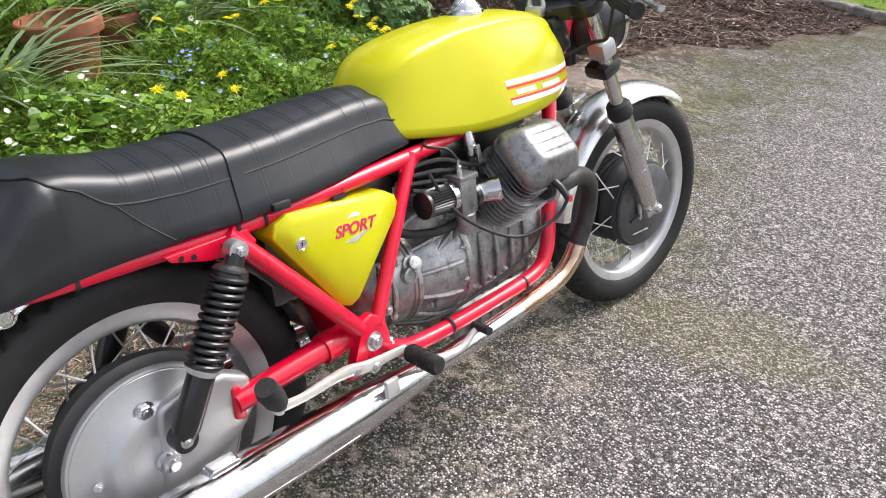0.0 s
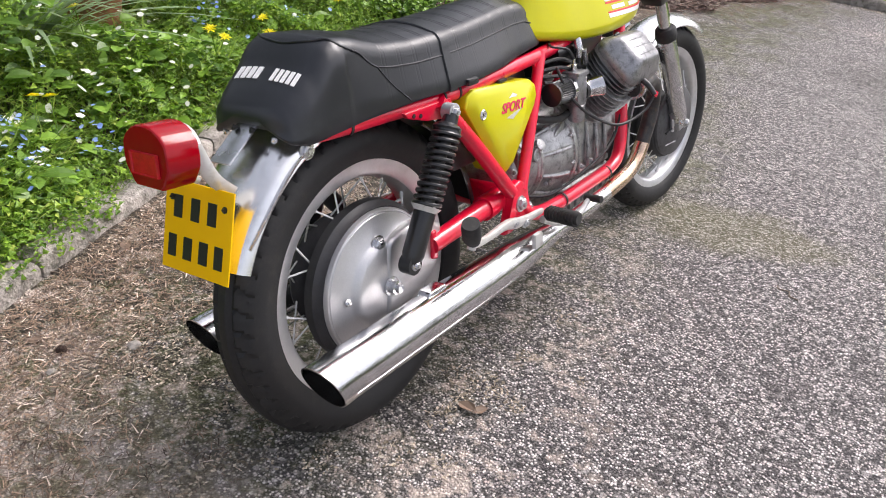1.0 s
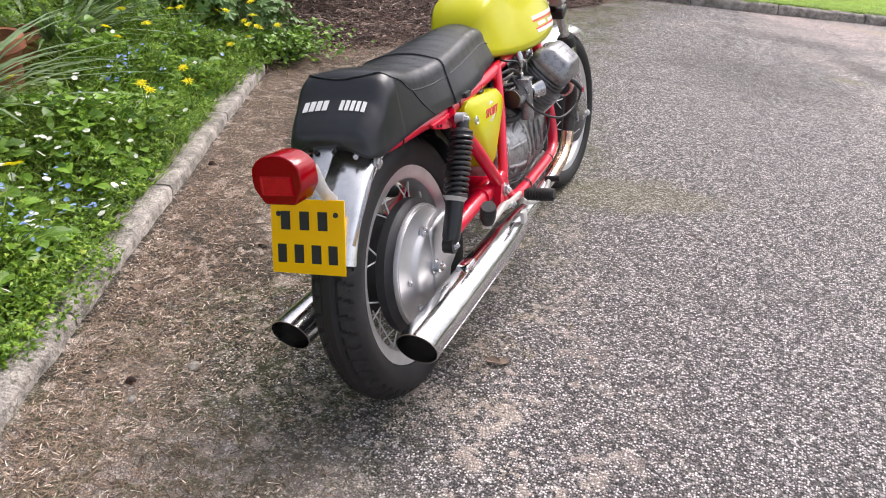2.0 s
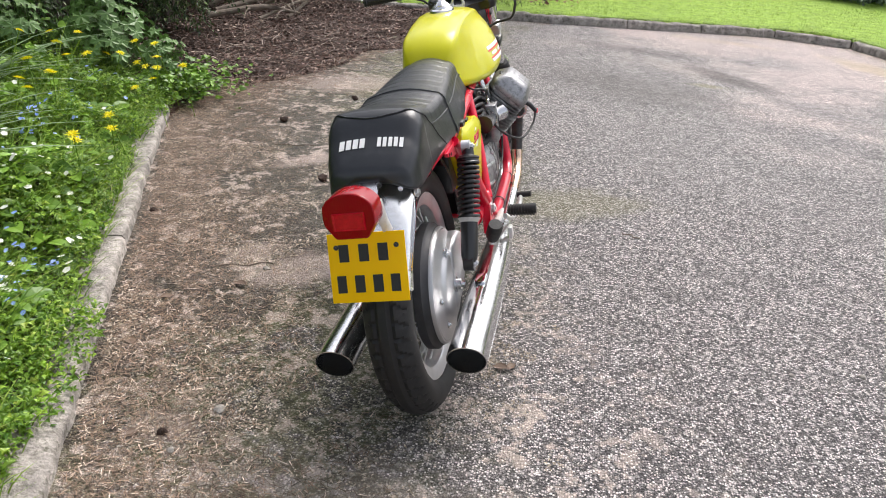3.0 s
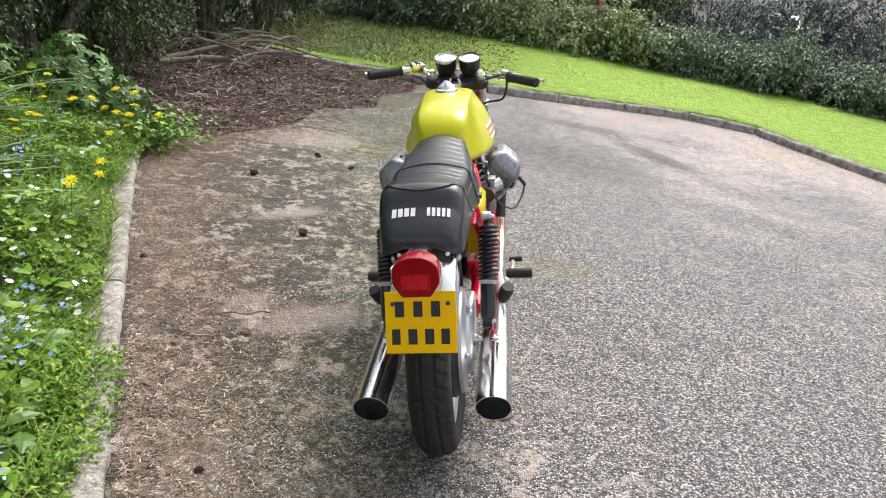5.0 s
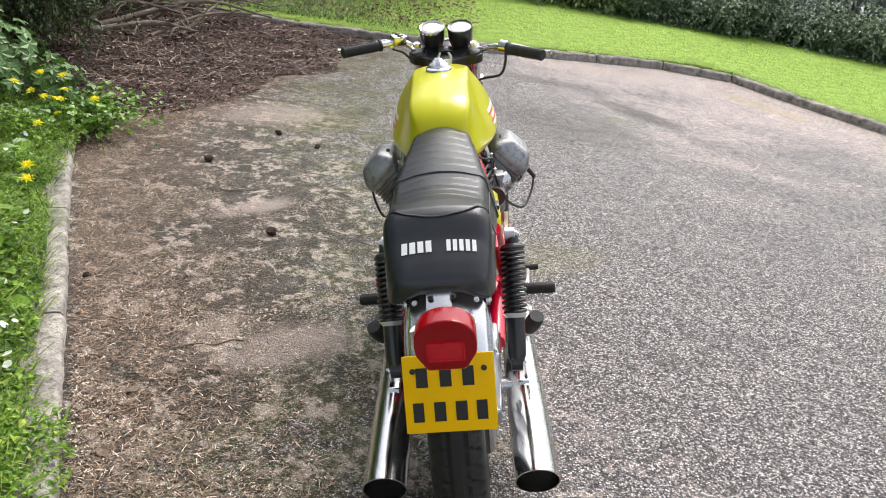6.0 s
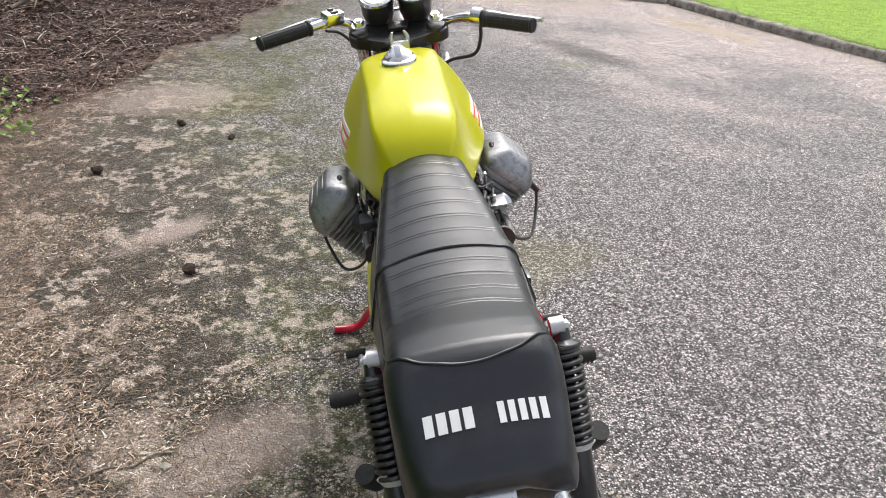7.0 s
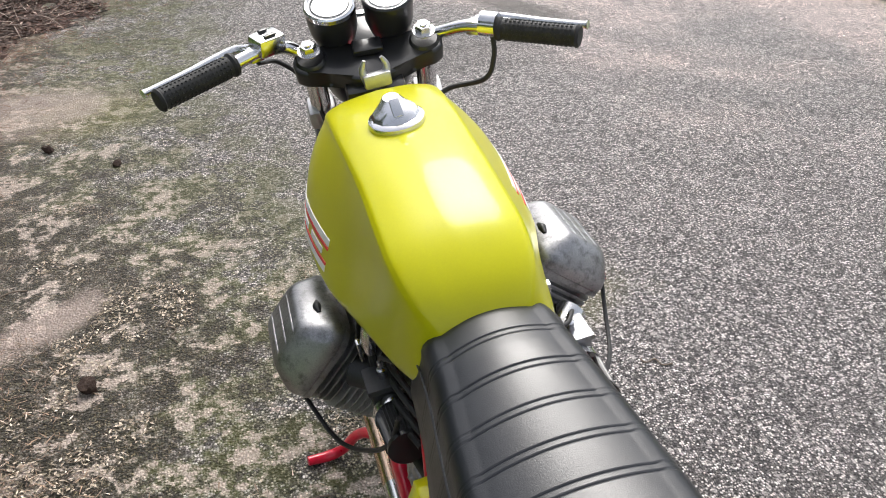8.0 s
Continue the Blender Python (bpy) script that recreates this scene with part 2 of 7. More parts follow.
def stain(n, l, x, y, turn_, long_, short, ragged, top):
    """A ragged elongated spot on the ground, round (x, y)."""
    mp = n.new("ShaderNodeMapping")
    mp.vector_type = "TEXTURE"
    mp.inputs["Location"].default_value = (x, y, 0.0)
    mp.inputs["Rotation"].default_value[2] = radians(turn_)
    mp.inputs["Scale"].default_value = (long_, short, 100.0)
    l.new(vec(n, l), mp.inputs["Vector"])
    d = n.new("ShaderNodeVectorMath")
    d.operation = "LENGTH"
    l.new(mp.outputs[0], d.inputs[0])
    return mapped(n, l, sums(n, l, (d.outputs["Value"], 1.0), (ragged, 1.6)), 1.75, 1.15, top)


def asphalt():
    """Worn tarmac with bare stone chippings, moss, pale scuffed patches, dark stains and brown litter dust."""
    m, n, l, b = material("chipping_asphalt")
    chips = grain(n, l, 165, kind="ShaderNodeTexVoronoi")
    tiny = grain(n, l, 330, kind="ShaderNodeTexVoronoi")
    stone = ramp(n, l, channel(n, l, chips.outputs["Color"]), ((0.0, (0.025, 0.023, 0.024)), (0.25, (0.13, 0.12, 0.121)), (0.5, (0.33, 0.31, 0.307)), (0.75, (0.66, 0.625, 0.615)), (1.0, (1.0, 0.97, 0.95))))
    gaps = ramp(n, l, chips.outputs["Distance"], ((0.36, (1, 1, 1)), (0.62, (0, 0, 0))))
    # grit coloured extra dark, to hold the shade between the chips
    grit = ramp(n, l, channel(n, l, tiny.outputs["Color"], "Green"), ((0.0, (0.018, 0.017, 0.017)), (0.6, (0.06, 0.055, 0.055)), (1.0, (0.3, 0.28, 0.27))))
    c = blend(n, l, gaps, grit, stone)
    bare = blend(n, l, 0.4, c, ramp(n, l, channel(n, l, tiny.outputs["Color"]), ((0.0, (0.15, 0.15, 0.15)), (1.0, (0.85, 0.84, 0.83)))), "OVERLAY")
    c = bare
    sep = n.new("ShaderNodeSeparateXYZ")
    l.new(vec(n, l), sep.inputs[0])
    X, Y = sep.outputs["X"], sep.outputs["Y"]
    worn, rag, damp = grain(n, l, 0.9, 7, 0.62), grain(n, l, 3.0, 9, 0.72), grain(n, l, 1.6, 7, 0.65)
    blot, mott, speck = grain(n, l, 5.5, 8, 0.7), grain(n, l, 15.0, 6, 0.7), grain(n, l, 42, 5, 0.65)
    # lost and loose stones, coarser than the rest
    lost, loose = grain(n, l, 58, kind="ShaderNodeTexVoronoi"), grain(n, l, 47, kind="ShaderNodeTexVoronoi")
    for cell, lo, hi, top, tone in ((lost, 0.42, 0.26, 0.8, (0.028, 0.026, 0.026)), (loose, 0.36, 0.24, 0.42, (0.72, 0.68, 0.66))):
        some = mapped(n, l, channel(n, l, cell.outputs["Color"], "Blue"), 0.62, 0.72, top)
        c = blend(n, l, times(n, l, some, mapped(n, l, cell.outputs["Distance"], lo, hi)), c, tone)
    bare = c
    # the kerb runs askew: this grows with the distance from it
    away = sums(n, l, (X, 1.0), (Y, 0.425))
    # scuffed and bleached towards the far end
    pale = mapped(n, l, sums(n, l, (Y, 0.13), (X, 0.2), (worn.outputs["Fac"], 2.0)), 1.62, 2.3, 0.85)
    c = blend(n, l, 0.45, c, ramp(n, l, speck.outputs["Fac"], ((0.36, (0.15, 0.15, 0.15)), (0.64, (0.85, 0.85, 0.85)))), "OVERLAY")
    c = blend(n, l, 0.5, c, ramp(n, l, grain(n, l, 19, 3, 0.7).outputs["Fac"], ((0.38, (0.3, 0.3, 0.3)), (0.62, (0.7, 0.7, 0.7)))), "OVERLAY")
    c = blend(n, l, pale, c, blend(n, l, 0.18, blend(n, l, 1.0, c, (2.0, 1.8, 1.73), "MULTIPLY"), (0.62, 0.53, 0.5)))
    # dark streaks and stains
    streak = strands(n, l, 0.7, 3.2, 25, 1.3, 0.8)
    c = blend(n, l, mapped(n, l, streak, 0.53, 0.66, 0.4), c, blend(n, l, 0.5, (0.04, 0.036, 0.033), c))
    for x, y, turn_, long_, short, top in ((1.42, 4.55, -52, 0.7, 0.22, 0.8), (0.75, 5.35, -10, 0.8, 0.2, 0.55), (0.6, 3.9, -30, 1.0, 0.55, 0.5)):
        c = blend(n, l, stain(n, l, x, y, turn_, long_, short, sums(n, l, (rag.outputs["Fac"], 0.5), (speck.outputs["Fac"], 0.5)), top), c, blend(n, l, 0.3, (0.05, 0.043, 0.035), c))
    # sandy dirt washed against the far kerb
    for x, y, turn_, long_, short, top in ((2.85, 5.75, -62, 0.85, 0.3, 0.8), (1.6, 6.35, -5, 0.8, 0.14, 0.5)):
        c = blend(n, l, stain(n, l, x, y, turn_, long_, short, blot.outputs["Fac"], top), c, blend(n, l, 0.35, (0.5, 0.4, 0.24), c))
    # moss, thick on the shaded side and thin elsewhere
    far = mapped(n, l, Y, 1.8, 3.2)
    side = mapped(n, l, sums(n, l, (X, 1.0), (far, 0.45), (rag.outputs["Fac"], 0.8)), 0.75, 0.1)
    moss = times(n, l, times(n, l, mapped(n, l, sums(n, l, (blot.outputs["Fac"], 0.7), (mott.outputs["Fac"], 0.3)), 0.45, 0.53, 0.9), mapped(n, l, damp.outputs["Fac"], 0.36, 0.48)), side)
    c = blend(n, l, moss, c, blend(n, l, 0.3, (0.11, 0.125, 0.018), c))
    for x, y, turn_, long_, short, top in ((-0.95, 3.2, 30, 0.5, 0.3, 0.6), (1.22, 4.2, 0, 0.2, 0.1, 0.6), (0.3, 1.5, 20, 0.5, 0.25, 0.4)):
        c = blend(n, l, stain(n, l, x, y, turn_, long_, short, blot.outputs["Fac"], top), c, blend(n, l, 0.35, (0.2, 0.19, 0.03), c))
    c = blend(n, l, stain(n, l, -0.35, -0.75, 15, 0.85, 0.6, rag.outputs["Fac"], 0.6), c, blend(n, l, 0.12, (0.5, 0.43, 0.39), blend(n, l, 1.0, bare, (1.9, 1.76, 1.68), "MULTIPLY")))
    # rotted litter and dust lie towards the bed, with bare places in it
    fine, cross = strands(n, l, 70, 190, 12), strands(n, l, 180, 60, 30)
    mat_ = n.new("ShaderNodeMath")
    mat_.operation = "MAXIMUM"
    l.new(fine, mat_.inputs[0])
    l.new(cross, mat_.inputs[1])
    soil = ramp(n, l, mat_.outputs[0], ((0.5, (0.012, 0.009, 0.006)), (0.57, (0.035, 0.026, 0.016)), (0.62, (0.16, 0.12, 0.08)), (0.67, (0.65, 0.52, 0.42))))
    soil = blend(n, l, mapped(n, l, sums(n, l, (mott.outputs["Fac"], 0.5), (rag.outputs["Fac"], 0.5)), 0.47, 0.56, 0.8), soil, blend(n, l, 0.55, (0.075, 0.068, 0.02), soil))
    reddish = mapped(n, l, sums(n, l, (away, 1.0), (rag.outputs["Fac"], 0.9)), 0.3, -0.15, 0.7)
    soil = blend(n, l, reddish, soil, blend(n, l, 0.8, (0.11, 0.06, 0.04), soil))
    back = mapped(n, l, Y, 0.3, -0.4)
    lay = sums(n, l, (X, 1.0), (far, 0.7), (back, 0.4), (rag.outputs["Fac"], 1.3), (blot.outputs["Fac"], 1.3), (mott.outputs["Fac"], 0.8))
    near = mapped(n, l, lay, 1.3, 0.95, 0.95)
    c = blend(n, l, near, c, blend(n, l, 0.2, soil, bare))
    # damp dark blotches of moss and rot
    blotch = times(n, l, mapped(n, l, sums(n, l, (mott.outputs["Fac"], 0.45), (rag.outputs["Fac"], 0.35), (speck.outputs["Fac"], 0.2)), 0.53, 0.46, 0.8), mapped(n, l, sums(n, l, (X, 1.0), (far, 0.3), (rag.outputs["Fac"], 0.6)), 0.5, -0.05))
    c = blend(n, l, blotch, c, blend(n, l, 1.0, c, (0.4, 0.4, 0.22), "MULTIPLY"))
    # pale dusty patches scuffed bare
    dust = times(n, l, mapped(n, l, sums(n, l, (blot.outputs["Fac"], 1.0), (mott.outputs["Fac"], 0.9), (speck.outputs["Fac"], 0.3)), 1.13, 1.23, 0.85), mapped(n, l, away, 0.9, 0.2))
    c = blend(n, l, dust, c, blend(n, l, 0.22, (0.55, 0.47, 0.41), blend(n, l, 1.0, bare, (2.0, 1.85, 1.72), "MULTIPLY")))
    for x, y, turn_, long_, short, top in ((-0.58, 0.62, 30, 0.34, 0.16, 0.55), (-0.82, 0.68, 60, 0.16, 0.1, 0.6), (-1.2, 3.3, 20, 0.5, 0.35, 0.5), (-0.65, -0.3, 10, 0.12, 0.1, 0.6), (-0.95, 1.75, 40, 0.25, 0.1, 0.6)):
        c = blend(n, l, stain(n, l, x, y, turn_, long_, short, blot.outputs["Fac"], top), c, blend(n, l, 0.1, (0.56, 0.46, 0.41), blend(n, l, 1.0, bare, (1.6, 1.45, 1.36), "MULTIPLY")))
    c = blend(n, l, 1.0, c, (1.13, 1.1, 1.08), "MULTIPLY")
    l.new(c, b.inputs["Base Color"])
    b.inputs["Roughness"].default_value = 0.55
    h = sums(n, l, (chips.outputs["Distance"], -1.0), (tiny.outputs["Distance"], -0.45), (fine, 0.5), (speck.outputs["Fac"], 0.8))
    bump(n, l, b, h, 1.0, 0.009)
    return m


def earth(name, stops, scale=60.0, depth=0.01):
    m, n, l, b = material(name)
    a, big = grain(n, l, scale, 8, 0.7), grain(n, l, scale / 14, 4)
    c = ramp(n, l, a.outputs["Fac"], stops)
    c = blend(n, l, 0.5, c, ramp(n, l, big.outputs["Fac"], ((0.3, (0.25, 0.25, 0.25)), (0.7, (0.72, 0.72, 0.72)))), "OVERLAY")
    l.new(c, b.inputs["Base Color"])
    b.inputs["Roughness"].default_value = 0.9
    bump(n, l, b, a.outputs["Fac"], 0.9, depth)
    return m


def leafy(name, dark, light, rough=0.5, clear=0.25, tip=None):
    """Leaves: colour varies leaf by leaf, some light passes through."""
    m, n, l, b = material(name)
    g = n.new("ShaderNodeNewGeometry")
    mid = tuple((p + q) / 2 for p, q in zip(dark, light))
    c = ramp(n, l, g.outputs["Random Per Island"], ((0.0, dark), (0.55, mid), (0.9, light), (1.0, tip or light)))
    patch = grain(n, l, 2.2, 4)
    c = blend(n, l, 0.45, c, ramp(n, l, patch.outputs["Fac"], ((0.3, (0.3, 0.3, 0.3)), (0.7, (0.68, 0.68, 0.68)))), "OVERLAY")
    l.new(c, b.inputs["Base Color"])
    b.inputs["Roughness"].default_value = rough
    t = n.new("ShaderNodeBsdfTranslucent")
    l.new(c, t.inputs["Color"])
    x = n.new("ShaderNodeMixShader")
    x.inputs[0].default_value = clear
    l.new(b.outputs[0], x.inputs[1])
    l.new(t.outputs[0], x.inputs[2])
    l.new(x.outputs[0], n["Material Output"].inputs["Surface"])
    return m


ASPHALT = asphalt()
SOIL = earth("bed_soil", ((0.3, (0.018, 0.013, 0.009)), (0.5, (0.05, 0.037, 0.024)), (0.7, (0.11, 0.085, 0.055))))
TURF = earth("turf", ((0.3, (0.15, 0.27, 0.03)), (0.5, (0.28, 0.44, 0.05)), (0.7, (0.45, 0.6, 0.12))), 140.0, 0.02)
WOODS = earth("woodland_floor", ((0.3, (0.012, 0.012, 0.006)), (0.5, (0.035, 0.034, 0.016)), (0.7, (0.075, 0.08, 0.03))), 40.0, 0.02)
MULCH = earth("bark_mulch", ((0.3, (0.014, 0.008, 0.006)), (0.5, (0.05, 0.026, 0.017)), (0.65, (0.085, 0.055, 0.04)), (0.8, (0.2, 0.15, 0.12))), 70.0, 0.02)
CONCRETE = surface("mossy_concrete", (0.37, 0.335, 0.3), 0.9, 0.0, 0.6, 14, 110, 1.0, 0.008, 0.0, (0.06, 0.062, 0.03), 0.95)
BARK = surface("grey_bark", (0.17, 0.14, 0.115), 0.85, 0.0, 0.45, 18, 120, 0.9, 0.004, 0.0, (0.05, 0.06, 0.03), 0.5)
DEADWOOD = surface("weathered_dead_wood", (0.2, 0.16, 0.125), 0.85, 0.0, 0.4, 20, 140, 0.8, 0.003)
TERRACOTTA = surface("terracotta", (0.36, 0.13, 0.07), 0.75, 0.0, 0.3, 14, 160, 0.4, 0.001, 0.0, (0.16, 0.13, 0.09), 0.6)
HERB = leafy("bright_herb_leaves", (0.06, 0.15, 0.012), (0.3, 0.48, 0.045), 0.45, 0.35, (0.46, 0.55, 0.1))
GRASS = leafy("grass_blades", (0.08, 0.17, 0.014), (0.29, 0.44, 0.05), 0.5, 0.3, (0.33, 0.36, 0.11))
LAWN = leafy("lawn_grass", (0.2, 0.35, 0.03), (0.42, 0.6, 0.09), 0.5, 0.3, (0.58, 0.66, 0.2))
# darker than the other grass, with the bank's tree shade mixed in
ROUGH = leafy("rough_grass", (0.055, 0.1, 0.015), (0.2, 0.29, 0.05), 0.5, 0.25, (0.42, 0.4, 0.2))
BROAD = leafy("broad_leaves", (0.055, 0.13, 0.016), (0.24, 0.42, 0.05), 0.4, 0.25)
PERENNIAL = leafy("perennial_leaves", (0.028, 0.075, 0.018), (0.11, 0.21, 0.05), 0.45, 0.2, (0.2, 0.32, 0.1))
STRAP = leafy("strap_leaves", (0.1, 0.17, 0.07), (0.33, 0.44, 0.25), 0.28, 0.12, (0.58, 0.64, 0.52))
SHRUB = leafy("dark_shrub_leaves", (0.018, 0.036, 0.012), (0.105, 0.165, 0.05), 0.4, 0.2, (0.3, 0.38, 0.14))
HEDGE = leafy("laurel_leaves", (0.045, 0.08, 0.045), (0.25, 0.33, 0.19), 0.28, 0.2, (0.5, 0.56, 0.4))
# haze over the right-hand shrubs is put into this blue-grey leaf colour
SLATE = leafy("haze_blue_leaves", (0.05, 0.068, 0.07), (0.17, 0.21, 0.215), 0.35, 0.15, (0.4, 0.47, 0.48))
GOLD = leafy("variegated_leaves", (0.06, 0.12, 0.03), (0.48, 0.55, 0.26), 0.35, 0.2, (0.75, 0.75, 0.5))
NEEDLE = leafy("dry_needles", (0.04, 0.025, 0.018), (0.42, 0.29, 0.2), 0.7, 0.0, (0.95, 0.82, 0.7))
STRAW = leafy("pale_dry_scraps", (0.14, 0.11, 0.07), (0.65, 0.55, 0.43), 0.7, 0.0, (0.85, 0.78, 0.68))
RUSSET = leafy("russet_scraps", (0.09, 0.035, 0.02), (0.3, 0.15, 0.09), 0.7, 0.0, (0.6, 0.42, 0.32))
FLAKE = leafy("bark_flakes", (0.03, 0.015, 0.011), (0.15, 0.078, 0.055), 0.75, 0.0, (0.6, 0.45, 0.37))
TWIGS = leafy("dry_twigs", (0.07, 0.045, 0.035), (0.33, 0.25, 0.2), 0.7, 0.0, (0.6, 0.5, 0.42))
PETAL_Y = leafy("yellow_petals", (0.88, 0.76, 0.0), (0.95, 0.88, 0.02), 0.5, 0.2)
PETAL_B = leafy("blue_petals", (0.2, 0.32, 0.75), (0.42, 0.55, 0.9), 0.5, 0.2)
PETAL_W = leafy("white_petals", (0.7, 0.72, 0.6), (0.88, 0.88, 0.82), 0.5, 0.2)
BLOSSOM = surface("red_blossom", (0.75, 0.06, 0.06), 0.5, 0.0, 0.3, 30, 200)
STONE = surface("pale_stone", (0.36, 0.33, 0.29), 0.8, 0.0, 0.4, 40, 300, 0.5, 0.001)


def sheet(name, xs, ys, height, mat, label, category, kind="structure"):
    vs = [(x, y, height(x, y)) for y in ys for x in xs]
    w = len(xs)
    fs = [(j * w + i, j * w + i + 1, (j + 1) * w + i + 1, (j + 1) * w + i) for j in range(len(ys) - 1) for i in range(w - 1)]
    ob = scatter_mesh(name, vs, fs, mat)
    ob.data.shade_smooth()
    return tagged(ob, label, category, kind=kind)


wide = [-400, -150, -60, -25, -12, *np.arange(-8, 12.1, 1.0), 16, 25, 60, 150, 400]
sheet("ground", wide, wide, lambda x, y: -0.2 - 0.02 * abs(x) * (abs(x) < 12) - (0.6 if x > 3 else 0.1), WOODS, "dark leafy ground reaching the horizon", "ground")


def drive_height(x, y):
    return fall(x, y) + 0.004 * noise.noise((x * 1.3, y * 1.3, 0))


FAR = [(-3.4, 6.9), (-2.4, 6.55), (-1.2, 6.3), (0.0, 6.22), (1.07, 6.62), (2.0, 6.92), (2.62, 7.08), (2.95, 6.85), (3.2, 6.35), (3.7, 5.35), (4.4, 3.9), (5.4, 1.9), (6.6, -0.6), (8.2, -4.0)]


gx = np.concatenate([np.linspace(-14, -5, 7), np.arange(-4.5, 5.01, 0.25), np.linspace(6, 20, 8)])
gy = np.concatenate([np.linspace(-25, -5, 9), np.arange(-4.0, 8.01, 0.25)])
sheet("driveway", gx, gy, drive_height, ASPHALT, "worn grey asphalt drive with bare stone chippings and litter", "driveway")

# ---- kerbs, stone by stone ----
def kerb_stone(p, q, width, height, parent, drop=0.1, worn=0.011):
    """One worn kerb stone from p to q, its road face on the right of the way."""
    p, q = V(*p), V(*q)
    way = (q - p).normalized()
    out = V(-way.y, way.x)
    ring = [(0.0, -drop), (0.0, height * 0.72), (0.008, height * 0.93), (0.02, height), (width - 0.015, height), (width, height * 0.85), (width, -drop)]
    rings = []
    for u in np.linspace(0.004, 0.996, 31):
        c = p.lerp(q, u)
        z = fall(c.x, c.y)
        end = 0.006 if u in (0.004, 0.996) else 0.0
        wob = worn * (0.6 * noise.noise((c.x * 3, c.y * 3, 1.0)) + noise.noise((c.x * 13, c.y * 13, 1.0)))
        rings.append([V(c.x + out.x * (a + wob + end * (a < width / 2)), c.y + out.y * (a + wob), z + h * (1 - end * 8) + worn * 1.1 * (noise.noise((c.x * 15, c.y * 15, a * 30)) + 0.7 * noise.noise((c.x * 4, c.y * 4, 3.0))) * (h > 0)) for a, h in ring])
    return part("kerb_stone", skin(bmesh.new(), rings), CONCRETE, parent, angle=50)


def kerb_run(name, line, width, height, length, label):
    top = tagged(new(name), label, "kerb", kind="structure")
    pts = spline([(x, y, 0) for x, y in line], 12)
    d = np.concatenate([[0], np.cumsum([(b - a).length for a, b in zip(pts, pts[1:])])])
    marks = np.arange(0, d[-1], length)
    at = lambda s: (float(np.interp(s, d, [p.x for p in pts])), float(np.interp(s, d, [p.y for p in pts])))
    for a, b in zip(marks, marks[1:]):
        kerb_stone(at(a + 0.002), at(b - 0.002), width, height, top, worn=0.009 if name == "kerb_near" else 0.01)
    return top


kerb_run("kerb_near", [(kerb_x(y), y) for y in (-6.0, -4.0, -2.0, -0.5, 1.0, 1.8)] + [(-1.96, 2.25), (-2.1, 2.5)], 0.12, 0.05, 0.9, "low mossy concrete kerb edging the flower bed")
kerb_run("kerb_far", [(-3.2, 6.75)] + FAR[1:], 0.1, 0.078, 0.8, "mossy concrete kerb along the lawn")


# ---- raised ground behind the kerbs ----
def bed_height(x, y):
    d = kerb_x(y) - 0.09 - x
    return 0.035 + 0.12 * min(max(d, 0) / 1.6, 1.5) + 0.03 * noise.noise((x * 2, y * 2, 3))


rows_v, rows_f = [], []
bys = np.arange(-6.0, 2.55, 0.15)
steps = np.concatenate([np.arange(0, 1.5, 0.12), np.linspace(1.6, 9, 12)])
for y in bys:
    for d in steps:
        x = kerb_x(y) - 0.108 - d - (max(0, y - 1.9) ** 2) * 0.5
        rows_v.append((x, y, bed_height(x, y) if d > 0 else 0.03))
w = len(steps)
for j in range(len(bys) - 1):
    for i in range(w - 1):
        rows_f.append((j * w + i, j * w + i + 1, (j + 1) * w + i + 1, (j + 1) * w + i))
bed = tagged(scatter_mesh("flower_bed", rows_v, rows_f, SOIL), "dark soil of the planted bed behind the kerb", "flower bed", kind="structure")
bed.data.shade_smooth()


def mulch_height(x, y):
    """A spread heap of litter in the back corner of the drive."""
    d = min((-0.95 + 0.32 * (y - 5.2) if y > 5.2 else -0.95 - 0.37 * (5.2 - y)) - x, y - 2.1, 7.4 - y)
    d += 0.25 * noise.noise((x * 1.6, y * 1.6, 5))
    if d < 0:
        return -0.03
    return fall(x, y) + min(d / 1.3, 1.0) * 0.05 + 0.03 * noise.noise((x * 5, y * 5, 2)) * min(d * 3, 1) + max(0, -2.4 - x) * 0.05


sheet("mulch_heap", np.arange(-7, -0.4, 0.08), np.arange(1.9, 7.6, 0.08), mulch_height, MULCH, "spread heap of dark brown bark and leaf litter", "mulch")


def lawn_height(x, y):
    pts = FAR
    best = 9.0
    for a, b in zip(pts, pts[1:]):
        ab, ap = V(b[0] - a[0], b[1] - a[1]), V(x - a[0], y - a[1])
        t = min(max(ap.dot(ab) / ab.dot(ab), 0), 1)
        q = ap - ab * t
        best = min(best, q.length)
    return fall(x, min(y, 9)) + 0.085 + 0.02 * min(best, 4.0) + 0.012 * noise.noise((x, y, 4))


lv, lf = [], []
rows = []
pts = spline([(x, y, 0) for x, y in FAR], 6)
for i, p in enumerate(pts):
    q = pts[min(i + 1, len(pts) - 1)] - pts[max(i - 1, 0)]
    out = V(-q.y, q.x, 0).normalized()
    for d in (0.092, 0.14, 0.4, 0.9, 1.4, 2.0, 2.7, 3.4, 4.2, 5.0):
        c = p + out * min(d, 0.9) + (out * 0.45 + V(0.3, 0.75, 0) * 0.55).normalized() * max(d - 0.9, 0)
        lv.append((c.x, c.y, lawn_height(c.x, c.y) - (0.03 if d < 0.1 else 0.0)))
for j in range(len(pts) - 1):
    for i in range(9):
        lf.append((j * 10 + i, j * 10 + i + 1, (j + 1) * 10 + i + 1, (j + 1) * 10 + i))
lawn = tagged(scatter_mesh("lawn", lv, lf, TURF), "bright mown lawn beyond the kerb", "lawn", kind="structure")
lawn.data.shade_smooth()

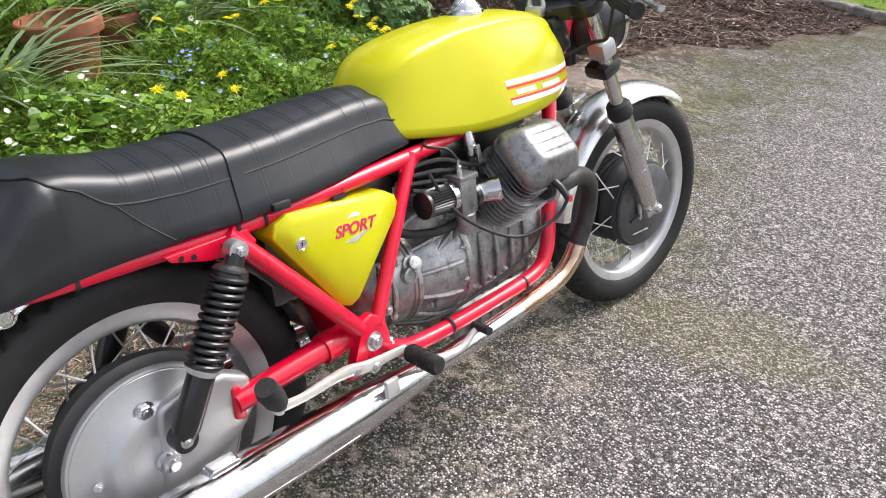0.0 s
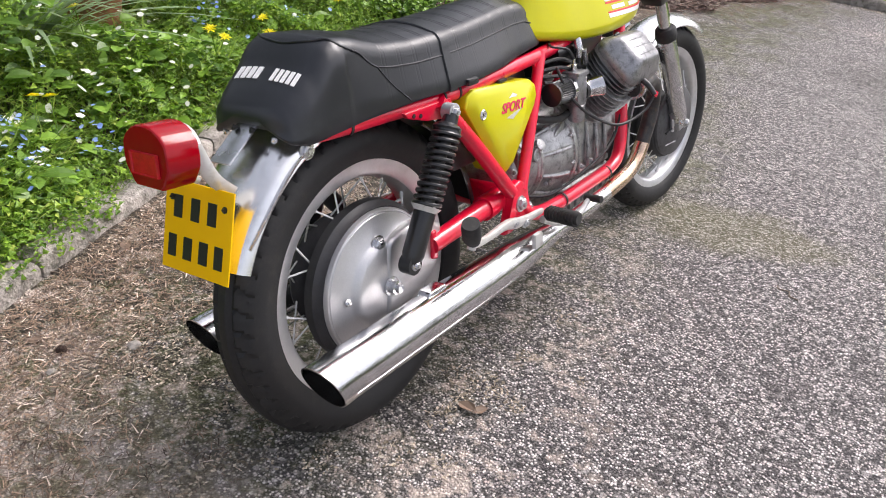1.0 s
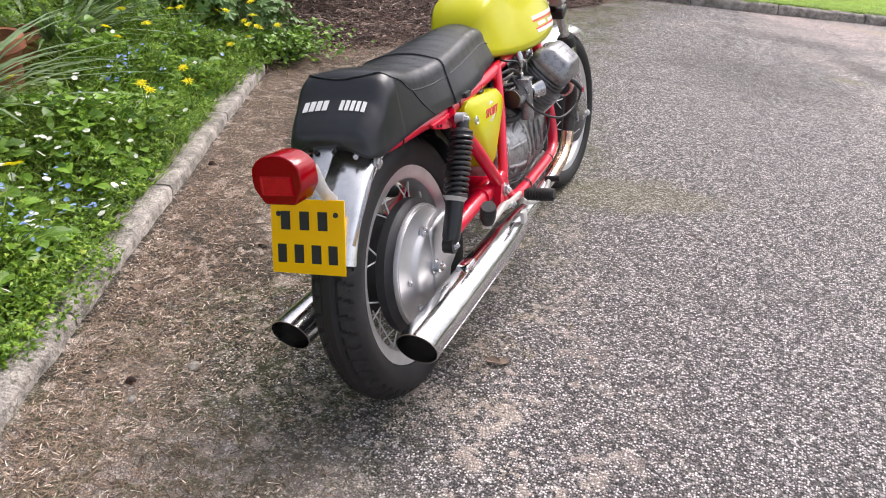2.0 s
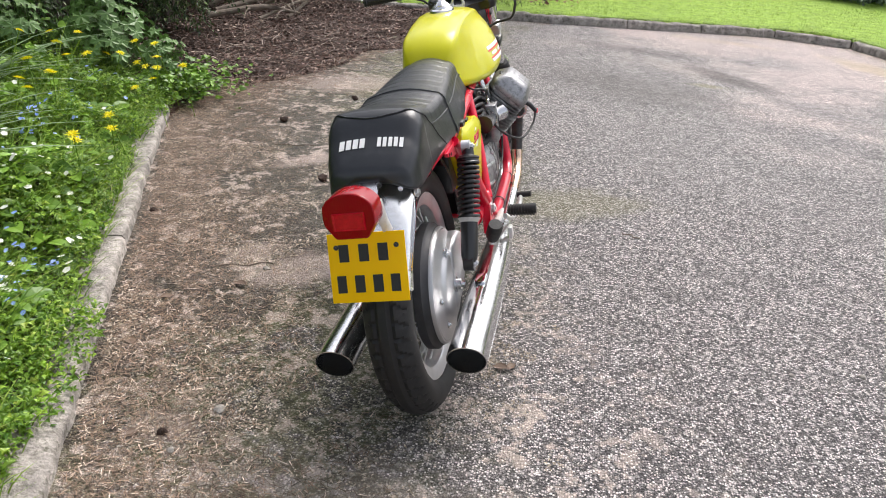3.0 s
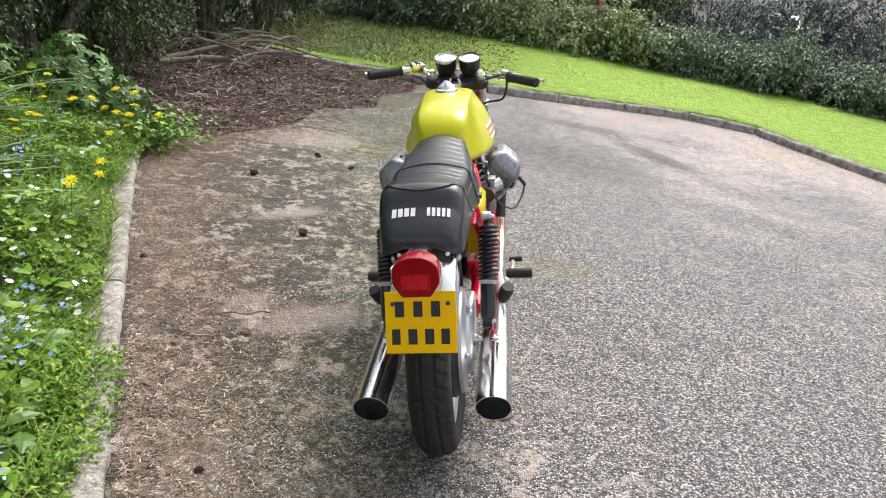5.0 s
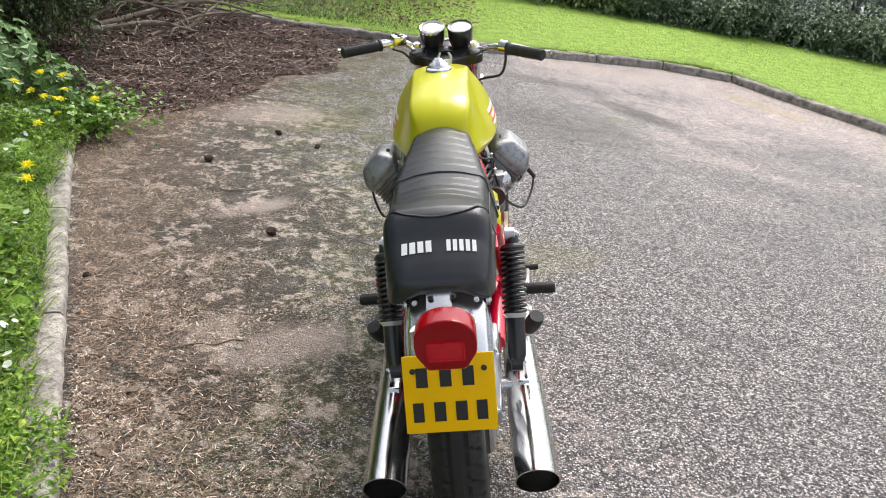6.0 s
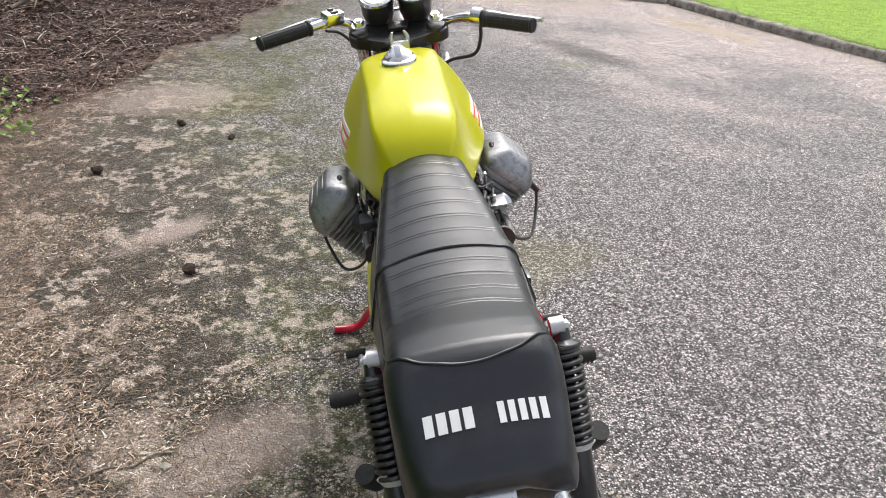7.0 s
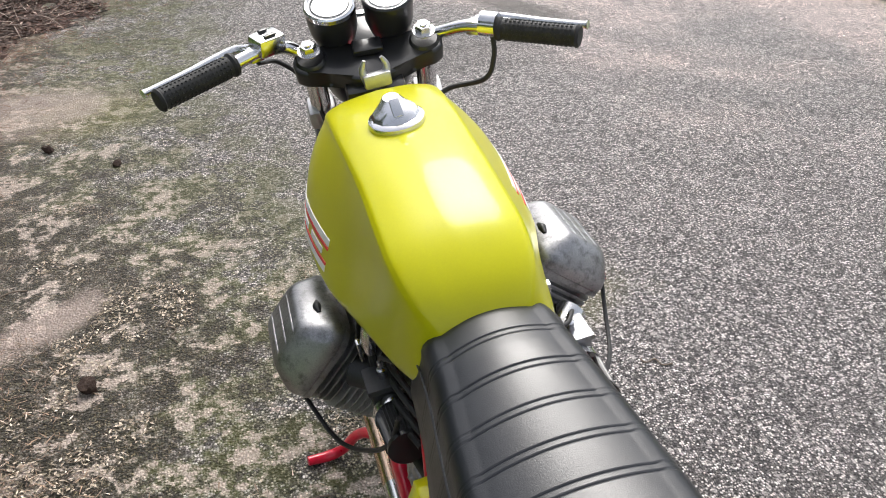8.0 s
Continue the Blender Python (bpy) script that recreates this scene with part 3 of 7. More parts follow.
# ---- plants ----
rng = np.random.default_rng(7)


def leaves(centres, ways, lengths, widths, fold=0.25, droop=0.3):
    """Folded leaf blades of six points each: where they start, which way they grow."""
    n = len(centres)
    c, d = np.asarray(centres, float), np.asarray(ways, float)
    d /= np.linalg.norm(d, axis=1)[:, None] + 1e-9
    side = np.cross(d, np.array([0.0, 0.0, 1.0]) + rng.normal(0, 0.35, (n, 3)))
    side /= np.linalg.norm(side, axis=1)[:, None] + 1e-9
    up = np.cross(side, d)
    L, W = np.asarray(lengths)[:, None], np.asarray(widths)[:, None]
    low = np.array([0, 0, -1.0])
    mid = c + d * L * 0.5
    tip = c + d * L + low * L * droop
    v = np.stack([c, mid + side * W / 2 + up * W * fold, mid, mid - side * W / 2 + up * W * fold, tip], 1).reshape(-1, 3)
    k = np.arange(n)[:, None] * 5
    f = np.concatenate([k + [0, 2, 1], k + [0, 3, 2], k + [1, 2, 4], k + [2, 3, 4]])
    return v.tolist(), f.tolist()


def round_leaves(centres, ways, lengths, widths, fold=0.15, droop=0.3):
    """Broader leaves with a rounded, folded outline."""
    n = len(centres)
    c, d = np.asarray(centres, float), np.asarray(ways, float)
    d /= np.linalg.norm(d, axis=1)[:, None] + 1e-9
    side = np.cross(d, np.array([0.0, 0.0, 1.0]) + rng.normal(0, 0.35, (n, 3)))
    side /= np.linalg.norm(side, axis=1)[:, None] + 1e-9
    up = np.cross(side, d)
    L, W = np.asarray(lengths)[:, None], np.asarray(widths)[:, None]
    rib, rims = [], []
    for u, w in ((0.0, 0.08), (0.22, 0.75), (0.5, 1.0), (0.78, 0.72), (1.0, 0.06)):
        q = c + d * L * u - np.array([0, 0, 1.0]) * L * droop * u * u
        rib.append(q)
        rims += [q + side * W * w / 2 + up * W * w * fold, q - side * W * w / 2 + up * W * w * fold]
    v = np.stack(rib + rims, 1).reshape(-1, 3)
    k = np.arange(n)[:, None] * 15
    f = np.concatenate([k + q for i in range(4) for q in ([i, i + 1, 7 + 2 * i, 5 + 2 * i], [i + 1, i, 6 + 2 * i, 8 + 2 * i])])
    return v.tolist(), f.tolist()


def blades(roots, ways, lengths, width, bend=0.5, parts=3):
    """Grass-like blades that arch over."""
    n = len(roots)
    c, d = np.asarray(roots, float), np.asarray(ways, float)
    d /= np.linalg.norm(d, axis=1)[:, None]
    flat = d * [1, 1, 0] + rng.normal(0, 0.2, (n, 3)) * [1, 1, 0]
    flat /= np.linalg.norm(flat, axis=1)[:, None] + 1e-9
    side = np.cross(flat, [0, 0, 1.0])
    L = np.asarray(lengths)[:, None]
    W = np.broadcast_to(np.asarray(width, float), (n,))[:, None]
    vs, rows = [], []
    for i in range(parts + 1):
        u = i / parts
        p = c + d * L * u + (flat * 0.55 - np.array([0, 0, 0.5])) * L * bend * u * u
        w = W * (1 - u) ** 0.6 / 2 if i < parts else W * 0.02
        vs += [p - side * w, p + side * w]
    v = np.stack(vs, 1).reshape(-1, 3)
    m = 2 * (parts + 1)
    k = np.arange(n)[:, None] * m
    f = np.concatenate([k + [2 * i, 2 * i + 1, 2 * i + 3, 2 * i + 2] for i in range(parts)])
    return v.tolist(), f.tolist()


def bed_points(n, y0, y1, d0, d1, power=1.0):
    y = rng.uniform(y0, y1, n)
    d = d0 + (d1 - d0) * rng.uniform(0, 1, n) ** power
    x = -1.015 - 0.425 * y - 0.115 - d
    z = np.array([bed_height(a, b) for a, b in zip(x, y)])
    return np.stack([x, y, z], 1)


def ways(n, lean):
    a = rng.uniform(0, 2 * np.pi, n)
    return np.stack([np.cos(a) * lean, np.sin(a) * lean, np.ones(n)], 1)


def plant_height(x, y):
    """How tall the growth stands: low by the kerb, rising into the bed, in clumps."""
    d = kerb_x(y) - 0.115 - x
    clear = 0.25 if (x + 2.42) ** 2 + (y - 0.9) ** 2 < 0.1 or (x + 2.65) ** 2 + (y - 1.2) ** 2 < 0.05 else 1.0
    return clear * (0.075 + 0.25 * min(max(d, 0) / 0.8, 1.0)) * max(0.15, 0.72 + 1.0 * noise.noise((x * 2.6, y * 2.6, 8)) + 0.4 * noise.noise((x * 8, y * 8, 2)))


def stuff(name, data, mat, label, category):
    return tagged(scatter_mesh(name, *data, mat), label, category, kind="stuff")


# low herbs: many small leaves in a layer that follows the clumps
p = bed_points(62000, -2.2, 2.6, -0.03, 2.4, 1.15)
hgt = np.array([plant_height(a, b) for a, b, _ in p])
p[:, 2] += hgt * rng.uniform(0.15, 1.0, len(p)) ** 0.7
stuff("low_herbs", leaves(p, ways(len(p), 1.4) * [1, 1, 0.7], rng.uniform(0.014, 0.04, len(p)), rng.uniform(0.01, 0.026, len(p))), HERB, "dense bright green low herbs and clover", "herbs")
p = bed_points(22000, -2.2, 2.5, -0.04, 2.2, 1.2)
hgt = np.array([plant_height(a, b) for a, b, _ in p])
stuff("bed_grass", blades(p, ways(len(p), 0.5), hgt * rng.uniform(0.6, 2.1, len(p)) + 0.05, rng.uniform(0.003, 0.008, len(p)), 0.7), GRASS, "tufts of green grass growing among the herbs", "grass")
p = bed_points(5200, -1.8, 2.7, 0.06, 2.4)
hgt = np.array([plant_height(a, b) for a, b, _ in p])
p[:, 2] += hgt * rng.uniform(0.5, 1.1, len(p))
stuff("broad_leaves", round_leaves(p, ways(len(p), 1.6) * [1, 1, 0.5], rng.uniform(0.035, 0.1, len(p)), rng.uniform(0.025, 0.065, len(p)), 0.12), BROAD, "broad lobed green leaves in the bed", "leaves")


# growth that leans over the kerb here and there
p = bed_points(9000, -2.2, 2.5, -0.14, 0.12, 1.0)
p = p[np.array([noise.noise((a * 2.4, b * 2.4, 4)) > 0.02 + 2.2 * max(0.0, a - kerb_x(b) + 0.07) for a, b, _ in p])]
p[:, 2] = 0.03 + rng.uniform(0.0, 0.07, len(p))
stuff("kerb_herbs", leaves(p, ways(len(p), 1.5) * [1, 1, 0.7], rng.uniform(0.012, 0.034, len(p)), rng.uniform(0.008, 0.02, len(p))), HERB, "low green herbs creeping over the kerb", "herbs")
# clumps of long strap leaves
for cx, cy, cnt, ln in ((-2.3, 0.5, 90, 0.72), (-2.85, 1.6, 80, 0.75), (-2.4, -0.15, 70, 0.7)):
    clump = tagged(new("strap_leaf_plant"), "clump of long arching grey-green strap leaves", "plant", "strap leaf clumps in the bed")
    clump.matrix_world = pose(cx, cy, bed_height(cx, cy))
    for k in range(cnt):
        a, lean = rng.uniform(0, 2 * np.pi), rng.uniform(0.25, 0.9)
        r = rng.uniform(0, 0.12)
        root = np.array([[r * np.cos(a), r * np.sin(a), 0.0]])
        way = np.array([[np.cos(a) * lean, np.sin(a) * lean, 1.0]])
        scatter_mesh("leaf", *blades(root, way, rng.uniform(0.6, 1.15, 1) * ln, 0.034, 0.85, 6), STRAP, clump).data.shade_smooth()

# yellow flowers on stems, one by one
def yellow_flower():
    top = tagged(new("yellow_flower"), "yellow flower head on a thin green stem in the bed", "flower", "yellow flowers in the bed")
    part("stem", tube([(0, 0, -0.36), (0.006, 0.004, -0.16), (0, 0, 0)], 0.0018, 5, 3), HERB, top)
    bm = bmesh.new()
    for k in range(22):
        a, t = 2.4 * k, 0.35 + 0.03 * k
        r = 0.008 + 0.0009 * k
        d = V(math.cos(a), math.sin(a), 0)
        o = V(-d.y, d.x, 0)
        z = 0.012 - 0.0004 * k
        bm.faces.new([bm.verts.new(q) for q in (V(0, 0, z * 0.4), d * r * 0.6 + o * 0.0035 + V(0, 0, z), d * r * 1.15 + V(0, 0, z * 0.9), d * r * 0.6 - o * 0.0035 + V(0, 0, z))])
    me = bpy.data.meshes.new("petals")
    bm.to_mesh(me)
    bm.free()
    me.materials.append(PETAL_Y)
    new("petals", me).parent = top
    return top


first = yellow_flower()
BLOOM_TOP = (0.497, 0.477, 0.46, 0.458, 0.436, 0.361, 0.309, 0.316, 0.239, 0.458)
BLOOMS = [(-2.16, 1.644), (-2.119, 1.368), (-1.99, 1.62), (-1.946, 1.965), (-1.881, 2.038), (-1.893, 2.069), (-1.79, 2.142), (-1.632, 1.172), (-1.712, 1.04), (-1.978, 1.114), (-2.2, 1.61), (-2.0, 2.0), (-2.05, 1.25), (-1.68, 1.25), (-1.62, 0.9), (-1.47, 0.12), (-1.53, 0.2), (-2.49, 2.55), (-2.57, 2.42), (-2.5, 2.08), (-2.32, 1.93), (-2.27, 2.34), (-2.15, 2.38), (-2.3, 2.55), (-2.17, 2.52), (-2.03, 2.3), (-1.95, 2.1), (-2.52, 1.87), (-2.62, 1.51), (-2.75, 2.2), (-2.9, 1.9), (-1.85, 0.5), (-2.1, 1.5)]
for i, (x, y) in enumerate(BLOOMS):
    z = bed_height(x, y)
    h = BLOOM_TOP[i] - z if i < 10 else plant_height(x, y) + 0.1 + 0.05 * rng.uniform()
    m = pose(x, y, z + h, rng.uniform(-25, 25), rng.uniform(-25, 25), rng.uniform(0, 360)) @ Matrix.Diagonal((1.1, 1.1, 1.0, 1.0))
    if i == 0:
        first.matrix_basis = m
    else:
        copy_thing(first, pose(x, y, z + h, rng.uniform(-25, 25), rng.uniform(-25, 25), rng.uniform(0, 360)))


def flower_cloud(name, patches, mat, size, label, category):
    vs, fs = [], []
    for cx, cy, spread, count in patches:
        for _ in range(count):
            x, y = cx + rng.normal(0, spread), cy + rng.normal(0, spread)
            if x > kerb_x(y) - 0.1:
                continue
            z = bed_height(x, y) + plant_height(x, y) * rng.uniform(0.8, 1.15) + 0.02
            s = size * rng.uniform(0.7, 1.3)
            tx, ty = rng.normal(0, 0.35, 2)
            n0 = len(vs)
            vs.append((x, y, z))
            for k in range(10):
                a = 2 * math.pi * k / 10
                r = s * (1.0 if k % 2 == 0 else 0.86)
                dx, dy = r * math.cos(a), r * math.sin(a)
                vs.append((x + dx, y + dy, z + 0.12 * s + dx * tx + dy * ty))
            fs += [(n0, n0 + 1 + k, n0 + 1 + (k + 1) % 10) for k in range(10)]
    return tagged(scatter_mesh(name, vs, fs, mat), label, category, kind="stuff")


flower_cloud("blue_flowers", [(-1.25, -0.15, 0.05, 22), (-1.42, -0.05, 0.05, 18), (-1.35, 0.25, 0.05, 12), (-2.0, 1.35, 0.07, 18), (-2.15, 1.75, 0.08, 26), (-2.3, 2.1, 0.1, 20), (-1.95, 0.95, 0.06, 16), (-1.1, -0.55, 0.06, 20), (-1.32, 0.0, 0.05, 24), (-1.45, 0.3, 0.06, 18), (-2.05, 1.2, 0.08, 20)], PETAL_B, 0.0085, "tiny pale blue forget-me-not flowers", "flowers")
flower_cloud("white_flowers", [(-1.5, 0.1, 0.2, 44), (-1.6, 0.45, 0.2, 34), (-1.35, -0.35, 0.15, 44), (-1.85, 0.85, 0.2, 24), (-2.1, 1.1, 0.25, 16), (-2.0, 0.6, 0.2, 12), (-1.3, -0.7, 0.15, 18)], PETAL_W, 0.0115, "small white daisies among the herbs", "flowers")

# terracotta pots standing in the bed
def pot(x, y, z, size, label):
    top = tagged(new("flower_pot"), label, "flower pot", "terracotta pots in the bed")
    top.matrix_world = pose(x, y, z, 4, -3, 0)
    r = size
    part("pot_wall", lathe([(0, 0), (r * 0.68, 0), (r * 0.7, 0.01), (r * 0.92, r * 1.25), (r * 1.0, r * 1.27), (r * 1.06, r * 1.3), (r * 1.06, r * 1.62), (r * 1.02, r * 1.66), (r * 0.92, r * 1.64), (r * 0.9, r * 1.3), (r * 0.85, r * 1.2), (0, r * 1.2)], None, 48), TERRACOTTA, top)
    part("potting_soil", lathe([(0, r * 1.22), (r * 0.86, r * 1.2), (r * 0.88, r * 1.24), (r * 0.4, r * 1.27), (0, r * 1.28)], None, 24), SOIL, top, "dark potting soil")
    return top


pot(-2.56, 0.99, 0.09, 0.168, "empty terracotta flower pot half hidden by leaves")
pot(-2.76, 1.3, 0.1, 0.13, "smaller terracotta flower pot behind the leaves")

# shrubs: stems, limbs and many leaves in uneven clumps
def shrub(name, x, y, z, radius, height, count, mat, size, label, category, group="", stems=6, seed=0):
    g = np.random.default_rng(seed)
    top = tagged(new(name), label, category, group)
    top.matrix_world = pose(x, y, z)
    lumps = []
    for s in range(stems):
        a = 2 * math.pi * (s + g.uniform(0, 0.6)) / stems
        r = radius * g.uniform(0.35, 0.8)
        tip = V(math.cos(a) * r, math.sin(a) * r, height * g.uniform(0.55, 0.95))
        mid = tip * 0.5 + V(g.normal(0, 0.08), g.normal(0, 0.08), 0) * radius
        part("stem", tube([(0.05 * math.cos(a), 0.05 * math.sin(a), -0.1), mid, tip], [0.03 * height, 0.018 * height, 0.006], 7, 4), BARK, top)
        lumps += [(tip, radius * g.uniform(0.3, 0.5)), (mid + V(0, 0, height * 0.1), radius * g.uniform(0.3, 0.5))]
        for _ in range(3):
            q = tip + V(*(g.normal(0, 0.3, 3) * radius))
            lumps.append((q, radius * g.uniform(0.18, 0.35)))
    for _ in range(stems * 2):
        a = g.uniform(0, 2 * math.pi)
        lumps.append((V(math.cos(a) * radius * 0.8, math.sin(a) * radius * 0.8, height * g.uniform(0.08, 0.5)), radius * g.uniform(0.2, 0.36)))
    w = np.array([l[1] ** 2 for l in lumps])
    pick = g.choice(len(lumps), count, p=w / w.sum())
    rows = 7
    few = count // rows
    pick = pick[:few]
    d = g.normal(0, 1, (few, 3))
    d /= np.linalg.norm(d, axis=1)[:, None]
    c = np.array([lumps[i][0] for i in pick]) + d * (np.array([lumps[i][1] for i in pick]) * g.uniform(0.3, 1.0, few) ** 0.5)[:, None]
    way = d + g.normal(0, 0.5, (few, 3)) - [0, 0, 0.15]
    way /= np.linalg.norm(way, axis=1)[:, None]
    across = np.cross(way, [0, 0, 1.0]) + g.normal(0, 0.2, (few, 3))
    spots, aims = [], []
    for k in range(rows):
        spots.append(c + way * size * 0.55 * k - np.array([0, 0, 1.0]) * size * 0.025 * k * k)
        aims.append(way * 0.7 + across * (0.9 if k % 2 else -0.9) + g.normal(0, 0.25, (few, 3)))
    c, d = np.concatenate(spots), np.concatenate(aims)
    keep = c[:, 2] > 0.0
    c, d = c[keep], d[keep]
    n = len(c)
    scatter_mesh("crown", *leaves(c, d, g.uniform(0.7, 1.35, n) * size, g.uniform(0.4, 0.7, n) * size), mat, top)
    return top


SHRUBS = (
    (-3.3, 3.5, 0.9, 1.7, 21000, 0.036), (-3.9, 2.6, 1.0, 1.9, 16000, 0.042), (-3.9, 4.7, 1.1, 2.2, 15000, 0.045), (-3.2, 4.55, 0.62, 1.5, 14000, 0.036),
    (-3.5, 5.8, 0.8, 1.8, 13000, 0.04), (-3.3, 7.0, 0.8, 1.9, 12000, 0.042), (-2.95, 8.0, 0.7, 1.7, 10000, 0.045), (-3.2, 9.3, 0.9, 2.3, 9000, 0.05),
    (-4.5, 1.4, 1.1, 2.0, 9000, 0.06), (-4.2, 0.2, 1.0, 1.5, 7000, 0.06), (-3.5, -0.9, 0.9, 1.3, 5000, 0.06), (-4.3, 6.1, 1.3, 2.4, 9000, 0.06), (-4.7, 7.7, 1.5, 2.6, 8000, 0.065), (-3.4, -2.6, 1.0, 1.5, 4000, 0.06))
for k, (x, y, r, h, cnt, size) in enumerate(SHRUBS):
    shrub("shrub", x, y, 0.1, r, h, cnt, SHRUB, size, "dense dark green shrub behind the flower bed" if y < 4 else "dense dark green shrub overhanging the litter heap", "shrub", "shrubs behind the bed", 6, k + 1)


def palmate(name, x, y, radius, height, count, size, seed):
    """A mound of lobed leaves, each on its own stalk."""
    g = np.random.default_rng(seed)
    top = tagged(new(name), "leafy green perennial with broad lobed leaves", "plant", "lobed perennials in the bed")
    top.matrix_world = pose(x, y, bed_height(x, y))
    for _ in range(count):
        a, u = g.uniform(0, 2 * math.pi), g.uniform(0, 1) ** 0.6
        c = V(math.cos(a) * u * radius, math.sin(a) * u * radius, height * (1 - 0.75 * u * u) * g.uniform(0.6, 1.0))
        s_ = size * g.uniform(0.6, 1.25)
        m = Matrix.Translation(c) @ Matrix.Rotation(a, 4, "Z") @ Matrix.Rotation(radians(15 + 50 * u + g.uniform(-20, 20)), 4, "Y") @ Matrix.Rotation(g.uniform(-0.5, 0.5), 4, "Z")
        ring = [V(-0.1 * s_, 0, 0)]
        for k in range(-5, 6):
            t = radians(k * 28)
            r = s_ * ((0.56 if k % 2 else 0.86) - 0.02 * abs(k))
            ring.append(V(r * math.cos(t), r * math.sin(t), -0.12 * r * r / s_ + 0.08 * s_ * (k % 2)))
        bm = bmesh.new()
        vs = [bm.verts.new(m @ q) for q in [V(0.05 * s_, 0, 0.02 * s_)] + ring]
        for i in range(1, len(vs)):
            bm.faces.new((vs[0], vs[i], vs[i + 1] if i + 1 < len(vs) else vs[1]))
        tube([(c.x * 0.25, c.y * 0.25, 0), (c.x * 0.7, c.y * 0.7, c.z * 0.7), tuple(c)], 0.002, 4, 2, bm)
        me = bpy.data.meshes.new("leaf")
        bm.to_mesh(me)
        bm.free()
        me.materials.append(PERENNIAL)
        new("leaf", me).parent = top
    return top


palmate("lobed_perennial", -2.62, 2.75, 0.4, 0.56, 160, 0.075, 3)
palmate("lobed_perennial", -2.95, 2.3, 0.38, 0.55, 120, 0.07, 4)
palmate("lobed_perennial", -2.25, 2.72, 0.26, 0.34, 70, 0.05, 5)
# ivy-like tongue of leaves where the kerb ends
p = np.stack([rng.normal(-2.12, 0.16, 1500), rng.normal(2.62, 0.17, 1500), rng.uniform(0.03, 0.16, 1500)], 1)
stuff("trailing_leaves", round_leaves(p, ways(len(p), 1.5), rng.uniform(0.025, 0.05, len(p)), rng.uniform(0.02, 0.04, len(p))), BROAD, "dark trailing leaves over the end of the kerb", "leaves")

# hedge beyond the lawn
hx = np.linspace(-2.2, 10.0, 21)
for i, x in enumerate(hx):
    y = 10.75 - 0.035 * (x - 1) ** 2 * (x > 1) - 0.2 * (x < 0.5) + rng.uniform(-0.15, 0.15)
    gold = i in (3, 4, 5, 6, 7)
    shrub("hedge_shrub", x, y, lawn_height(x, y) - 0.03, rng.uniform(0.5, 0.62), rng.uniform(0.4, 0.58), 4200, GOLD if gold else HEDGE, 0.07, "low glossy green laurel shrub in the hedge" if not gold else "low variegated yellow-green shrub in the hedge", "shrub", "hedge beyond the lawn", 5, 40 + i)


for i, x in enumerate(np.linspace(-6.5, 14.0, 15)):
    y = 12.9 - 0.03 * (x - 1) ** 2 * (x > 1) + rng.uniform(-0.3, 0.3)
    thin = 3.4 < x < 10.5
    # the thin shrubs on the right wear the hazy leaf colour
    shrub("tall_shrub", x, y, -0.15, rng.uniform(1.2, 1.5), rng.uniform(1.3, 1.7) if thin else rng.uniform(2.2, 3.0), 8000 if thin else 7000, SLATE if thin else SHRUB, 0.07 if thin else 0.08, "thin leggy shrub with bare grey stems" if thin else "tall dark evergreen shrub behind the hedge", "shrub", "dark shrubs behind the hedge", 16 if thin else 7, 140 + i)
# rough grass and weeds on the bank, tree shade put into their dark olive
n = 30000
xs, ys_ = rng.uniform(-3.0, 0.6, n), rng.uniform(6.4, 10.6, n)
keep = np.array([b > 6.36 + 0.09 * a * a * (a < 0) + 0.05 and rng.uniform() < min(1.0, -0.12 - 0.65 * a + 0.2 * noise.noise((a * 2, b * 2, 6))) for a, b in zip(xs, ys_)])
q = np.stack([xs, ys_, np.array([lawn_height(a, b) for a, b in zip(xs, ys_)])], 1)[keep]
stuff("rough_grass", blades(q, ways(len(q), 0.7), rng.uniform(0.04, 0.13, len(q)), rng.uniform(0.004, 0.01, len(q)), 0.6, 3), ROUGH, "rough grass on the bank, dark olive with tree shade in the colour", "grass")
# red blossom on a bush behind the lawn
bush = shrub("blossom_bush", 1.1, 11.1, 0.05, 0.4, 0.72, 2600, GOLD, 0.08, "pale leafy bush with a few red blossoms", "shrub", "", 5, 77)
for k in range(4):
    a_, h_ = rng.uniform(0, 6.28), rng.uniform(0.66, 0.85)
    bl = bmesh.new()
    for j in range(9):
        c_ = V(0.36 * math.cos(a_), 0.36 * math.sin(a_) - 0.05, h_) + V(*rng.normal(0, 0.028, 3))
        lathe([(0, 0), (0.022, 0.012), (0.03, 0.03), (0.012, 0.03), (0, 0.02)], Matrix.Translation(c_) @ pose(0, 0, 0, rng.uniform(-60, 60), rng.uniform(-60, 60), 0), 7, bl)
    part("blossom", bl, BLOSSOM, bush, "cluster of red blossoms")


